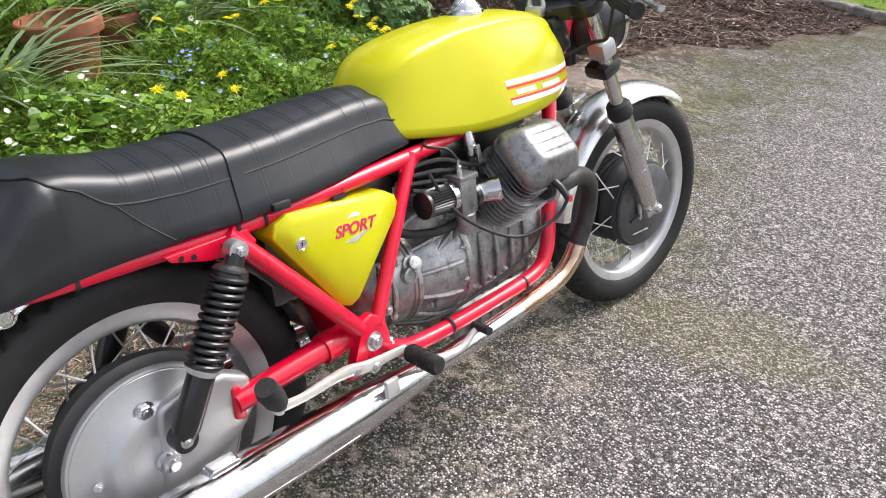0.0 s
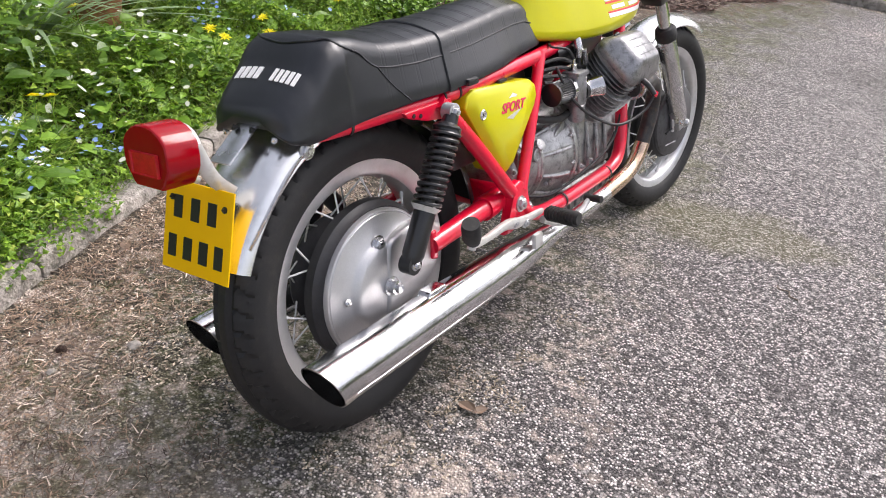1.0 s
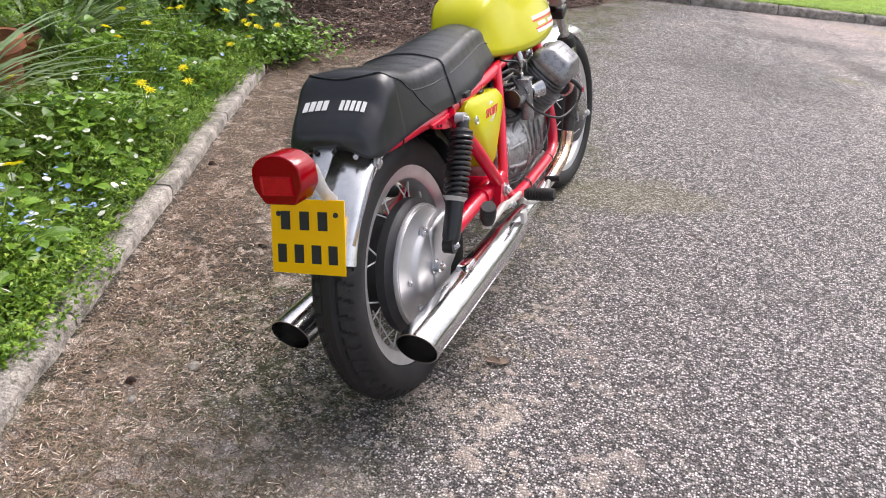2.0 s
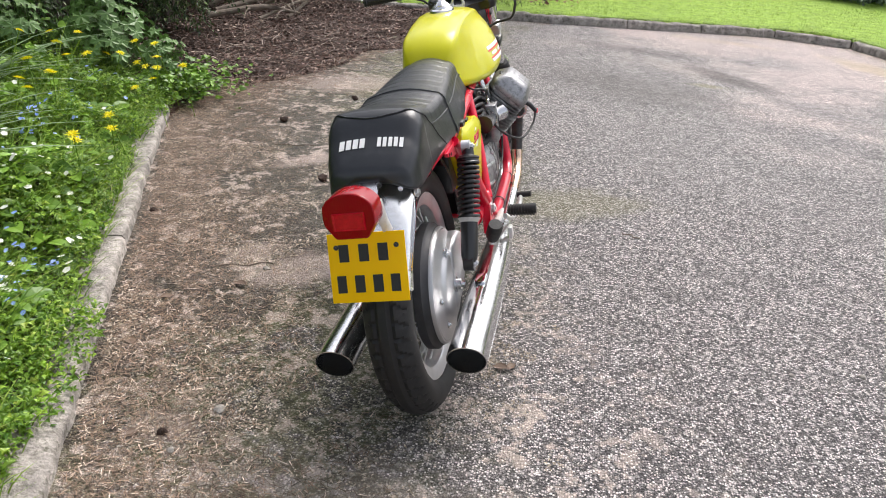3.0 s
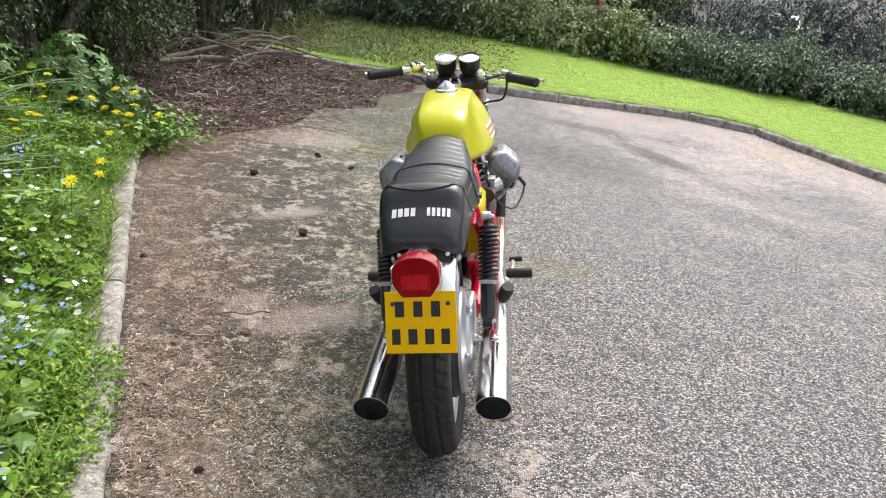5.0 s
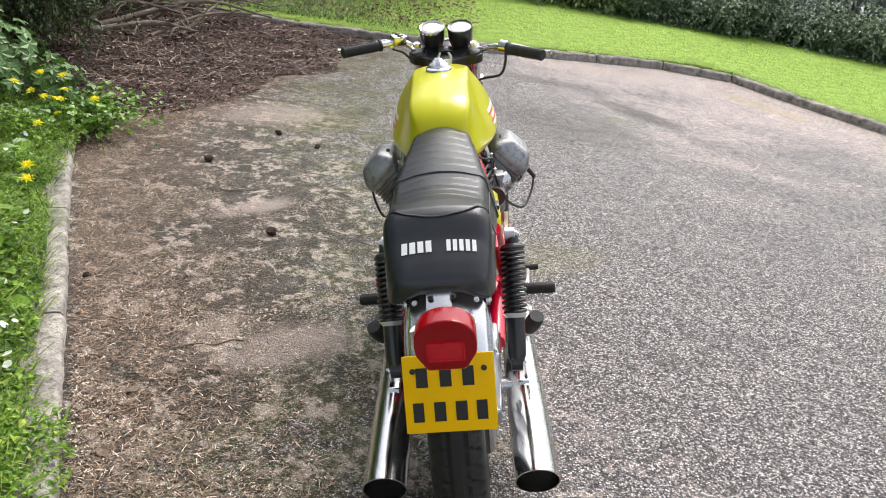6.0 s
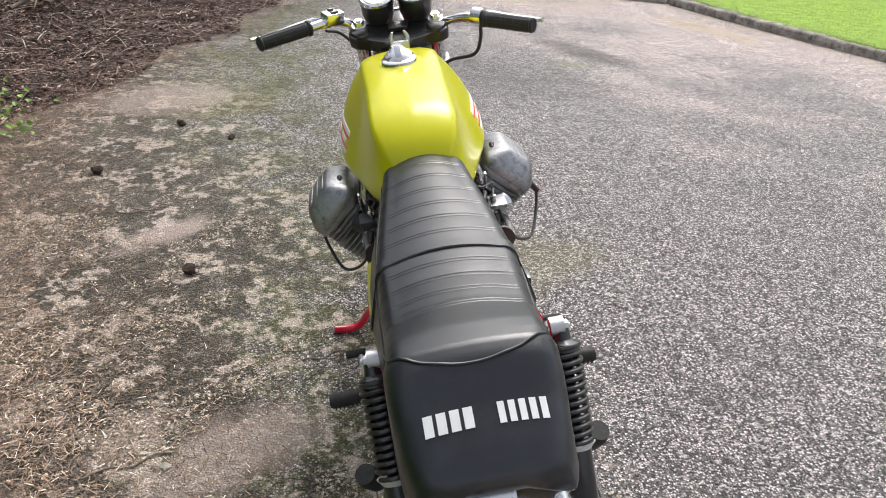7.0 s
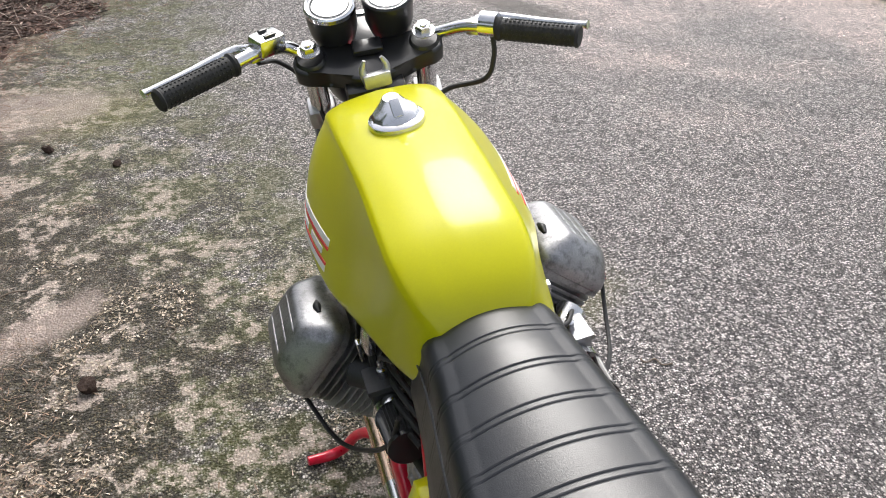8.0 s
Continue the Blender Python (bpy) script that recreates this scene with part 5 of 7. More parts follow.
# frame
frame_ = part("frame", tube([(0.0, 1.2, 0.885), (0.0, 1.125, 0.70)], 0.036, 24, 1), RED, bike, "glossy red tubular steel cradle frame")
for s in (1, -1):
    part("seat_rail", tube([(s * 0.082 - 0.008, -0.135, 0.662), (s * 0.09 - 0.008, -0.11, 0.657), (s * 0.093 - 0.008, 0.03, 0.653), (s * 0.1 - 0.004, 0.2, 0.652), (s * 0.095, 0.4, 0.66), (s * 0.082, 0.62, 0.668), (s * 0.075, 0.78, 0.685), (s * 0.04, 1.06, 0.77)], 0.0155, 14, 8), RED, frame_)
    part("rear_stay", tube([(s * 0.11, 0.165, 0.652), (s * 0.128, 0.27, 0.53), (s * 0.138, 0.375, 0.405)], 0.0165, 14, 4), RED, frame_)
    part("front_stay", tube([(s * 0.088, 0.588, 0.672), (s * 0.115, 0.51, 0.56), (s * 0.14, 0.415, 0.4)], 0.0135, 14, 4), RED, frame_)
    part("lower_rail", tube([(s * 0.138, 0.41, 0.372), (s * 0.14, 0.45, 0.333), (s * 0.14, 0.53, 0.314), (s * 0.14, 0.72, 0.314), (s * 0.138, 0.88, 0.322), (s * 0.132, 0.94, 0.36), (s * 0.118, 0.972, 0.45), (s * 0.07, 1.045, 0.63), (s * 0.035, 1.1, 0.74)], 0.017, 14, 8), RED, frame_)
    g = prism([(0.545, 0.668), (0.62, 0.672), (0.6, 0.655), (0.575, 0.625), (0.56, 0.61)], s * 0.092 - 0.004, s * 0.092 + 0.004, 0.0015)
    gusset = part("gusset", g, RED, frame_)
    # a black disc on the gusset stands in for the hole's shade
    part("gusset_hole", lathe([(0, 0), (0.006, 0), (0.006, 0.001), (0, 0.001)], along((s * 0.0965, 0.578, 0.645), (s * 0.2, 0.578, 0.645)), 16), INK, gusset)
    plate = prism([(0.355, 0.345), (0.372, 0.42), (0.4, 0.428), (0.43, 0.41), (0.44, 0.36), (0.425, 0.335), (0.36, 0.315), (0.33, 0.318)], s * 0.138 - 0.011, s * 0.138 + 0.011, 0.006)
    plate = part("pivot_plate", plate, RED, frame_)
    part("pivot_bolt", bolt((s * 0.149, 0.398, 0.373), (s, 0, 0), 0.014, 0.011), BRUSHED, plate)
    part("small_bolt", bolt((s * 0.146, 0.437, 0.355), (s, 0, 0), 0.008, 0.007), BRIGHT, plate)
    tab = prism([(0.06, 0.652), (0.2, 0.652), (0.215, 0.628), (0.2, 0.612), (0.17, 0.62), (0.13, 0.622), (0.07, 0.64)], s * 0.11 - 0.005, s * 0.11 + 0.005, 0.002)
    tab = part("shock_bracket", tab, RED, frame_)
    for y, z in ((0.085, 0.642), (0.105, 0.638), (0.19, 0.622)):
        # black discs laid on the bracket, dark as the inside of drilled holes
        part("bracket_hole", lathe([(0, 0), (0.0045, 0), (0.0045, 0.001), (0, 0.001)], along((s * 0.1155, y, z), (s, y, z)), 12), INK, tab)
    for y in (-0.06, 0.19, 0.24):
        part("cable_tie", lathe([(0.0163, -0.003), (0.0178, -0.003), (0.0178, 0.003), (0.0163, 0.003)], along((s * (0.0905 if y < 0 else 0.1) - (0.008 if y < 0 else 0.004), y, 0.6545), (s * (0.0905 if y < 0 else 0.1) - (0.008 if y < 0 else 0.004), y + 1, 0.655)), 20, closed=True), RUBBER, frame_)
    clip = part("rail_clip", box((0.016, 0.034, 0.014), pose(s * 0.12, 0.265, 0.672), 0.004), BLACK, frame_)
    part("tail_reflector", box((0.012, 0.024, 0.014), pose(s * 0.094 - 0.008, -0.122, 0.655), 0.004), SILVER, frame_)

# swinging arm
for s in (1, -1):
    arm = part("swinging_arm", tube([(s * 0.104, 0.375, 0.385), (s * 0.106, 0.3, 0.381), (s * 0.1, 0.13, 0.362)], [0.028, 0.0225, 0.02], 20, 3), RED, bike, "red tubular swinging arm")
    part("arm_collar", tube([(s * 0.106, 0.34, 0.383), (s * 0.106, 0.31, 0.3815)], 0.028, 24, 1), RED, arm)
    part("arm_flange", prism([(0.122, 0.335), (0.125, 0.392), (0.14, 0.395), (0.146, 0.36), (0.142, 0.328)], s * 0.1 - 0.025, s * 0.1 + 0.01, 0.005), RED, arm)
part("cross_tube", tube([(-0.13, 0.385, 0.385), (0.13, 0.385, 0.385)], 0.03, 18, 1), RED, frame_)

# shock absorbers
for s in (1, -1):
    top, low = V(s * 0.15, 0.158, 0.638), V(s * 0.142, 0.014, 0.376)
    way = (low - top).normalized()
    at = lambda d: top + way * d
    L = (low - top).length
    shock = part("shock_absorber", tube([at(0.03), at(L * 0.62), at(L * 0.64), at(L - 0.02), at(L)], [0.013, 0.013, 0.022, 0.022, 0.017], 20, 1), BLACK, bike, "black coil spring rear shock absorber")
    coil, turns = [], 12.5
    m = along(at(0.03), at(1))
    for i in range(int(turns * 14)):
        u = i / (turns * 14)
        a = 2 * math.pi * turns * u
        coil.append(m @ V(0.0255 * math.cos(a), 0.0255 * math.sin(a), u * (L * 0.62 - 0.03)))
    part("spring", tube(coil, 0.0045, 8, 1), BLACK, shock, "black coil spring")
    part("top_eye", lathe([(0, -0.012), (0.0165, -0.012), (0.0165, 0.01), (0.011, 0.011), (0, 0.009)], along(top - V(s * 0.004, 0, 0), top + V(s, 0, 0)), 24), BRUSHED, shock, "bright top eye")
    cap = tube([at(0.004), at(0.022), at(0.028), at(0.04)], [0.014, 0.016, 0.026, 0.028], 20, 1)
    part("spring_cap", cap, BLACK, shock)
    part("spring_seat", tube([at(L * 0.62), at(L * 0.655)], [0.03, 0.022], 20, 1), SILVER, shock)
    part("top_bolt", bolt(top + V(s * 0.006, 0, 0), (s, 0, 0), 0.0085, 0.008), BRUSHED, shock)
    part("low_eye", lathe([(0, -0.014), (0.02, -0.014), (0.02, 0.012), (0, 0.012)], along(low, low + V(s, 0, 0)), 24), BLACK, shock)
    part("low_bolt", bolt(low + V(s * 0.012, 0, 0), (s, 0, 0), 0.008, 0.008), BRIGHT, shock)

# seat
SEAT = [  # y, half width low, half width of the top, underside, crown
    (-0.201, 0.074, 0.047, 0.674, 0.699), (-0.198, 0.086, 0.06, 0.664, 0.707), (-0.189, 0.096, 0.071, 0.655, 0.717), (-0.172, 0.103, 0.078, 0.65, 0.733), (-0.15, 0.109, 0.082, 0.648, 0.75), (-0.13, 0.111, 0.084, 0.65, 0.765),
    (-0.11, 0.113, 0.086, 0.653, 0.788), (-0.096, 0.114, 0.087, 0.654, 0.802), (-0.076, 0.115, 0.088, 0.656, 0.811), (-0.03, 0.117, 0.089, 0.66, 0.809), (0.05, 0.121, 0.09, 0.664, 0.794), (0.12, 0.127, 0.092, 0.667, 0.789),
    (0.2, 0.133, 0.094, 0.667, 0.79), (0.3, 0.133, 0.087, 0.67, 0.793), (0.4, 0.125, 0.077, 0.676, 0.8), (0.48, 0.11, 0.068, 0.683, 0.805), (0.54, 0.104, 0.064, 0.688, 0.804), (0.57, 0.102, 0.061, 0.69, 0.796), (0.59, 0.096, 0.056, 0.69, 0.779), (0.602, 0.088, 0.05, 0.692, 0.759), (0.609, 0.079, 0.042, 0.7, 0.742)]
SEAT_Y = [r[0] for r in SEAT]
PLEATS = [0.502, 0.448, 0.397, 0.349, 0.302, 0.254, 0.161, 0.119, 0.077, 0.035]


def seat_at(y):
    return [float(np.interp(y, SEAT_Y, [r[i] for r in SEAT])) for i in range(1, 5)]


def seat_half(y, n=15):
    """The right half of a section, from the crown down to the underside, with the pleats pressed in."""
    w, t, zb, zt = seat_at(y)
    rc = 0.03 if y > -0.06 else 0.045
    rc = min(rc, (zt - zb) * 0.6)
    dip = 0.0
    for p in PLEATS:
        for d in (-0.004, 0.004):
            dip = max(dip, 1 - abs(y - p - d) / 0.0017)
    puff = 0.0
    for a, b in zip(PLEATS, PLEATS[1:]):
        if b < y < a and a - b < 0.07:
            puff = 0.0003 * math.sin(math.pi * (y - b) / (a - b))
    pts = []
    arc = 0.004 + 0.009 * min(max((y + 0.07) / 0.1, 0.0), 1.0)
    for i in range(n):
        u = i / (n - 1)
        z = zt - arc * u * u + puff * (1 - u**6) - 0.0011 * max(dip, 0)
        pts.append(V(u * (t - rc * 0.35), y, z))
    side = t - rc * 0.35
    for a in (18, 36, 54, 72, 90):
        v = radians(a)
        d = 0.0009 * max(dip, 0)
        pts.append(V(side + (rc - d) * math.sin(v) * (w - side) / max(rc, w - side) * 0.9, y, zt - arc - rc + (rc - d) * math.cos(v)))
    x = pts[-1].x
    z0 = pts[-1].z
    for u in (0.15, 0.3, 0.65, 0.9, 1.0):
        pts.append(V(x + (w - x) * u if u < 0.95 else w - 0.004, y, z0 + (zb - z0) * u))
    pts.append(V(w * 0.8, y, zb + 0.004))
    pts.append(V(w * 0.42, y, zb + 0.004 + 0.014 * min(max((-0.12 - y) / 0.06, 0.0), 1.0)))
    return pts


ys = sorted(set(np.round(np.concatenate([np.arange(-0.201, 0.609, 0.006), np.array([p + d + e for p in PLEATS for d in (-0.004, 0.004) for e in (-0.0026, -0.0017, 0, 0.0017, 0.0026)]), np.array([0.57, 0.59, 0.602, 0.609])]), 4)))
rings = []
for y in ys:
    half = seat_half(y)
    rings.append([*half, *[V(-p.x, p.y, p.z) for p in reversed(half[1:])]])
seat = part("seat", skin(bmesh.new(), rings), VINYL, bike, "black ribbed vinyl dual seat with humped tail", 60)
for s in (1, -1):
    line = []
    for y in np.linspace(-0.042, 0.568, 44):
        h = seat_half(y)
        u = min((y + 0.042) / 0.06, 1.0)
        u = u * u * (3 - 2 * u)
        z = h[18].z * (1 - u) + (seat_at(y)[3] - 0.056) * u
        k = next(i for i in range(15, len(h) - 3) if h[i + 1].z <= z)
        q = h[k].lerp(h[k + 1], (h[k].z - z) / max(h[k].z - h[k + 1].z, 1e-5))
        line.append(V(s * (q.x + 0.0005), y, z))
    line = [V(sum(q.x for q in line[max(0, i - 2):i + 3]) / len(line[max(0, i - 2):i + 3]), line[i].y, line[i].z) for i in range(len(line))]
    part("piping", tube(line, 0.0018, 8, 3), VINYL, seat, "raised black seat piping")
    side_seam = []
    for u in np.linspace(0, 1, 14):
        y = 0.015 + 0.07 * u
        h = seat_half(y)
        z = seat_at(y)[3] - 0.056
        z += (h[-3].z + 0.006 - z) * u
        k = next(i for i in range(15, len(h) - 3) if h[i + 1].z <= z)
        q = h[k].lerp(h[k + 1], (h[k].z - z) / max(h[k].z - h[k + 1].z, 1e-5))
        side_seam.append(V(s * (q.x + 0.0006), y, z))
    part("side_seam", tube(side_seam, 0.0013, 6, 2), VINYL, seat)
hump = []
for u in np.linspace(-1, 1, 25):
    y = -0.1 + 0.025 * u * u + 0.033 * max(0.0, (abs(u) - 0.7) / 0.3) ** 2
    h = seat_half(y)
    k = abs(u) * 18
    i = min(int(k), 17)
    q = h[i].lerp(h[i + 1], k - i)
    hump.append(V(math.copysign(q.x, u), y, q.z + 0.0008))
part("hump_piping", tube(hump, 0.0022, 8, 2), VINYL, seat, "raised black seat piping")
for y in (0.209,):
    h = seat_half(y)
    full = [V(-p.x, p.y, p.z) for p in reversed(h[1:-2])] + h[:-2]
    c = V(0, y, 0.73)
    bm = bmesh.new()
    prof = [(-0.012, 0.0008), (-0.011, 0.0035), (0.011, 0.0035), (0.012, 0.0008)]
    rings = []
    for p in full:
        n_ = (p - c).normalized()
        rings.append([p + n_ * b + V(0, a - 0.03 * (0.8 - p.z) * 1.2, 0) for a, b in prof])
    skin(bm, rings)
    part("strap", bm, VINYL, seat, "black vinyl seat strap")

# lettering on the tail: plain white bars
def seat_point(x, y):
    h = seat_half(y)
    ax = abs(x)
    for a, b in zip(h, h[1:]):
        if a.x <= ax <= b.x:
            return V(x, y, a.lerp(b, (ax - a.x) / max(b.x - a.x, 1e-6)).z)
    return V(x, y, h[0].z)


for x0, x1, count in ((-0.07, -0.006, 4), (0.019, 0.082, 5)):
    step = (x1 - x0) / count
    for k in range(count):
        bm, rings = bmesh.new(), []
        for x in np.linspace(x0 + k * step, x0 + (k + 1) * step - 0.0045, 4):
            lift = V(0, -0.0012, 0.0016)
            rings.append([seat_point(x, -0.134) + lift, seat_point(x, -0.154) + lift, seat_point(x, -0.154) + lift * 0.3, seat_point(x, -0.134) + lift * 0.3])
        skin(bm, rings)
        part("lettering_bar", bm, WHITE, seat, "white painted bar of the maker's mark")

# the seat sits a little off the middle
for ob in (seat, *seat.children):
    for v in ob.data.vertices:
        v.co.x -= 0.01

# fuel tank
TANK = [  # y, underside, crown, half width of the top, widest half width, height of the widest, belly of the flank
    (0.535, 0.715, 0.79, 0.05, 0.07, 0.735, 0.0), (0.552, 0.703, 0.818, 0.064, 0.083, 0.725, 0.0), (0.582, 0.692, 0.844, 0.077, 0.095, 0.715, 0.0), (0.625, 0.685, 0.865, 0.084, 0.108, 0.708, 0.0), (0.69, 0.676, 0.879, 0.085, 0.123, 0.7, 0.0), (0.75, 0.67, 0.888, 0.085, 0.138, 0.696, 0.0),
    (0.82, 0.669, 0.892, 0.087, 0.158, 0.7, 0.002), (0.9, 0.673, 0.894, 0.09, 0.166, 0.71, 0.006), (0.97, 0.68, 0.89, 0.091, 0.162, 0.722, 0.01), (1.03, 0.69, 0.878, 0.09, 0.141, 0.73, 0.011), (1.063, 0.7, 0.86, 0.08, 0.122, 0.74, 0.009), (1.084, 0.715, 0.838, 0.065, 0.098, 0.75, 0.006), (1.094, 0.735, 0.81, 0.04, 0.065, 0.76, 0.003)]
TANK_Y = [r[0] for r in TANK]


def smooth_at(rows, ys, y, i):
    """A value between the rows, eased."""
    v = [r[i] for r in rows]
    k = max(0, min(len(ys) - 2, int(np.searchsorted(ys, y)) - 1))
    t = (y - ys[k]) / (ys[k + 1] - ys[k])
    m0 = (v[k + 1] - v[k - 1]) / (ys[k + 1] - ys[k - 1]) if k > 0 else (v[1] - v[0]) / (ys[1] - ys[0])
    m1 = (v[k + 2] - v[k]) / (ys[k + 2] - ys[k]) if k + 2 < len(ys) else (v[k + 1] - v[k]) / (ys[k + 1] - ys[k])
    h = ys[k + 1] - ys[k]
    return (2 * t**3 - 3 * t * t + 1) * v[k] + (t**3 - 2 * t * t + t) * h * m0 + (3 * t * t - 2 * t**3) * v[k + 1] + (t**3 - t * t) * h * m1


def tank_half(y):
    zb, zt, tw, wm, zm, belly = (smooth_at(TANK, TANK_Y, y, i) for i in range(1, 7))
    zc, zf = zt - 0.027, zm + 0.014
    flank = [V(tw * 1.02 + (wm * 0.985 - tw * 1.02) * u + belly * math.sin(math.pi * u), y, zc + (zf - zc) * u) for u in (0.25, 0.5, 0.75)]
    ctrl = [V(0, y, zt), V(tw * 0.55, y, zt - 0.004), V(tw * 0.87, y, zt - 0.0115), V(tw * 0.97, y, zt - 0.018), V(tw * 1.02, y, zc), *flank, V(wm * 0.985, y, zf), V(wm, y, zm), V(wm * 0.95, y, zm - (zm - zb) * 0.55), V(wm * 0.74, y, zb + 0.004), V(wm * 0.4, y, zb), V(0, y, zb)]
    return spline(ctrl, 5)


rings = []
for y in np.concatenate([np.linspace(0.535, 1.06, 50), np.linspace(1.066, 1.094, 8)]):
    half = tank_half(y)
    rings.append([*half, *[V(-p.x, p.y, p.z) for p in reversed(half[1:-1])]])
tank = part("fuel_tank", skin(bmesh.new(), rings), LIME, bike, "glossy lime yellow fuel tank with red and white stripes", 60)
tank.location.x = -0.012


def tank_side(y, z, s, lift):
    """A place on the tank's flank."""
    h = tank_half(y)
    for a, b in zip(h[20:], h[21:]):
        if a.z >= z >= b.z:
            p = a.lerp(b, (a.z - z) / max(a.z - b.z, 1e-6))
            return V(s * (p.x + lift), y, z)
    return V(s * (h[45].x + lift), y, z)


def flank_strip(y0, y1, za, zb, s, lift, slope, mat, name, label):
    bm, rings = bmesh.new(), []
    for y in np.linspace(y0, y1, 22):
        d = slope * (y - y0)
        rings.append([tank_side(y, za + d, s, lift), tank_side(y, (za + zb) / 2 + d, s, lift), tank_side(y, zb + d, s, lift), tank_side(y, zb + d, s, lift - 0.0012), tank_side(y, za + d, s, lift - 0.0012)])
    skin(bm, rings)
    return part(name, bm, mat, tank, label)


for s in (1, -1):
    for z in (0.762, 0.724):
        flank_strip(0.83, 1.05, z + 0.005, z - 0.005, s, 0.0012, 0.02, WHITE, "white_stripe", "white painted stripe")
    flank_strip(0.83, 1.05, 0.755, 0.751, s, 0.0012, 0.02, TRIM_RED, "red_stripe", "red painted stripe")
    flank_strip(0.83, 1.05, 0.733, 0.729, s, 0.0012, 0.02, TRIM_RED, "red_stripe", "red painted stripe")
    for a, b in ((0.85, 0.905), (0.925, 0.99)):
        flank_strip(a, b, 0.7465, 0.7375, s, 0.0012, 0.02, WHITE, "lettering_bar", "white painted maker's mark as a bar")

cap_m = pose(0, 0.876, 0.89, 3, 0, 0)
filler = part("filler_cap", lathe([(0, 0), (0.038, 0), (0.04, 0.003), (0.039, 0.009), (0.033, 0.013), (0, 0.014)], cap_m, 40), CHROME, bike, "chrome quick-release fuel filler cap")
filler.location.x = -0.014
wedge = []
for h, rx, ry, dy in ((0.008, 0.037, 0.036, 0.0), (0.018, 0.031, 0.031, 0.002), (0.026, 0.02, 0.025, 0.006), (0.032, 0.014, 0.018, 0.011), (0.034, 0.012, 0.015, 0.012)):
    wedge.append([cap_m @ V(rx * math.cos(radians(a)), dy + ry * math.sin(radians(a)), h) for a in range(15, 375, 30)])
part("cap_lever", skin(bmesh.new(), wedge), CHROME, filler, angle=20)
part("cap_catch", box((0.014, 0.026, 0.008), cap_m @ pose(0, -0.016, 0.03, 42, 0, 0), 0.002), CHROME, filler)
latch = bmesh.new()
for s in (1, -1):
    tube([(s * 0.016, 1.1, 0.868), (s * 0.02, 1.102, 0.886), (s * 0.014, 1.1, 0.902)], [0.008, 0.006, 0.003], 10, 4, latch)
box((0.046, 0.018, 0.024), pose(0, 1.096, 0.868), 0.005, latch)
part("tank_latch", latch, BRUSHED, bike, "chrome tank retaining clip")

# side panels
PANEL = [(0.24, 0.62), (0.247, 0.643), (0.272, 0.654), (0.485, 0.634), (0.51, 0.618), (0.515, 0.602), (0.505, 0.578), (0.4, 0.452), (0.38, 0.444), (0.355, 0.455)]
for s in (1, -1):
    bm = prism(PANEL, min(s * 0.06, s * 0.126), max(s * 0.06, s * 0.126), 0.005)
    cy, cz = 0.39, 0.575
    inner = [((y - cy) * 0.86 + cy, (z - cz) * 0.86 + cz) for y, z in PANEL]
    x0, x1 = s * 0.124, s * 0.136
    a = [bm.verts.new(V(x0, (y - cy) * 0.985 + cy, (z - cz) * 0.985 + cz)) for y, z in PANEL]
    b = [bm.verts.new(V(x1, y, z)) for y, z in inner]
    for i in range(len(a)):
        bm.faces.new((a[i], a[(i + 1) % len(a)], b[(i + 1) % len(a)], b[i]))
    bm.faces.new(b)
    bmesh.ops.translate(bm, vec=(-0.012 if s < 0 else -0.005, 0, 0), verts=bm.verts)
    panel = part("side_panel", bm, LIME, bike, "glossy lime yellow triangular side panel", 50)
    out_ = 0.012 if s < 0 else 0.005
    lock = lathe([(0, 0), (0.011, 0), (0.0115, 0.004), (0.009, 0.006), (0.0075, 0.0045), (0, 0.0045)], along((s * 0.134 - out_, 0.286, 0.6), (s, 0.286, 0.6)), 28)
    part("panel_lock", lock, CHROME, panel, "chrome key lock")
    # the slot's shade, as a black sliver on the lock
    part("key_slot", box((0.001, 0.002, 0.007), pose(s * 0.1387 - out_, 0.286, 0.6), 0), INK, panel)
    part("panel_clip", box((0.02, 0.03, 0.008), pose(s * 0.11 - out_, 0.39, 0.648), 0.003), BLACK, panel)
    font = bpy.data.curves.new("sport", "FONT")
    font.body, font.size, font.extrude, font.align_x, font.shear, font.offset = "SPORT", 0.03, 0.0004, "CENTER", 0.25, 0.0006
    tmp = bpy.data.objects.new("sport", font)
    scene.collection.objects.link(tmp)
    dg = bpy.context.evaluated_depsgraph_get()
    me = bpy.data.meshes.new_from_object(tmp.evaluated_get(dg))
    bpy.data.objects.remove(tmp)
    bpy.data.curves.remove(font)
    me.materials.clear()
    me.materials.append(MAGENTA)
    word = new("word", me)
    word.parent = panel
    word.matrix_local = Matrix.Translation((s * 0.1368 - out_, 0.4, 0.583)) @ (pose(0, 0, 0, 90, 0, 90) if s > 0 else pose(0, 0, 0, 90, 0, -90)) @ pose(0, 0, 0, 0, 0, -3 if s > 0 else 3)
    tagged(word, "magenta lettering reading SPORT")
    part("badge_wing", prism([(0.375, 0.572), (0.405, 0.578), (0.44, 0.584), (0.41, 0.57), (0.4, 0.565)], min(s * 0.136, s * 0.1367) - out_, max(s * 0.136, s * 0.1367) - out_, 0), SILVER, panel, "silver wing-shaped transfer")
    part("badge_top", prism([(0.385, 0.613), (0.4, 0.622), (0.418, 0.615), (0.412, 0.611), (0.4, 0.613)], min(s * 0.136, s * 0.1367) - out_, max(s * 0.136, s * 0.1367) - out_, 0), WHITE, panel, "white transfer")

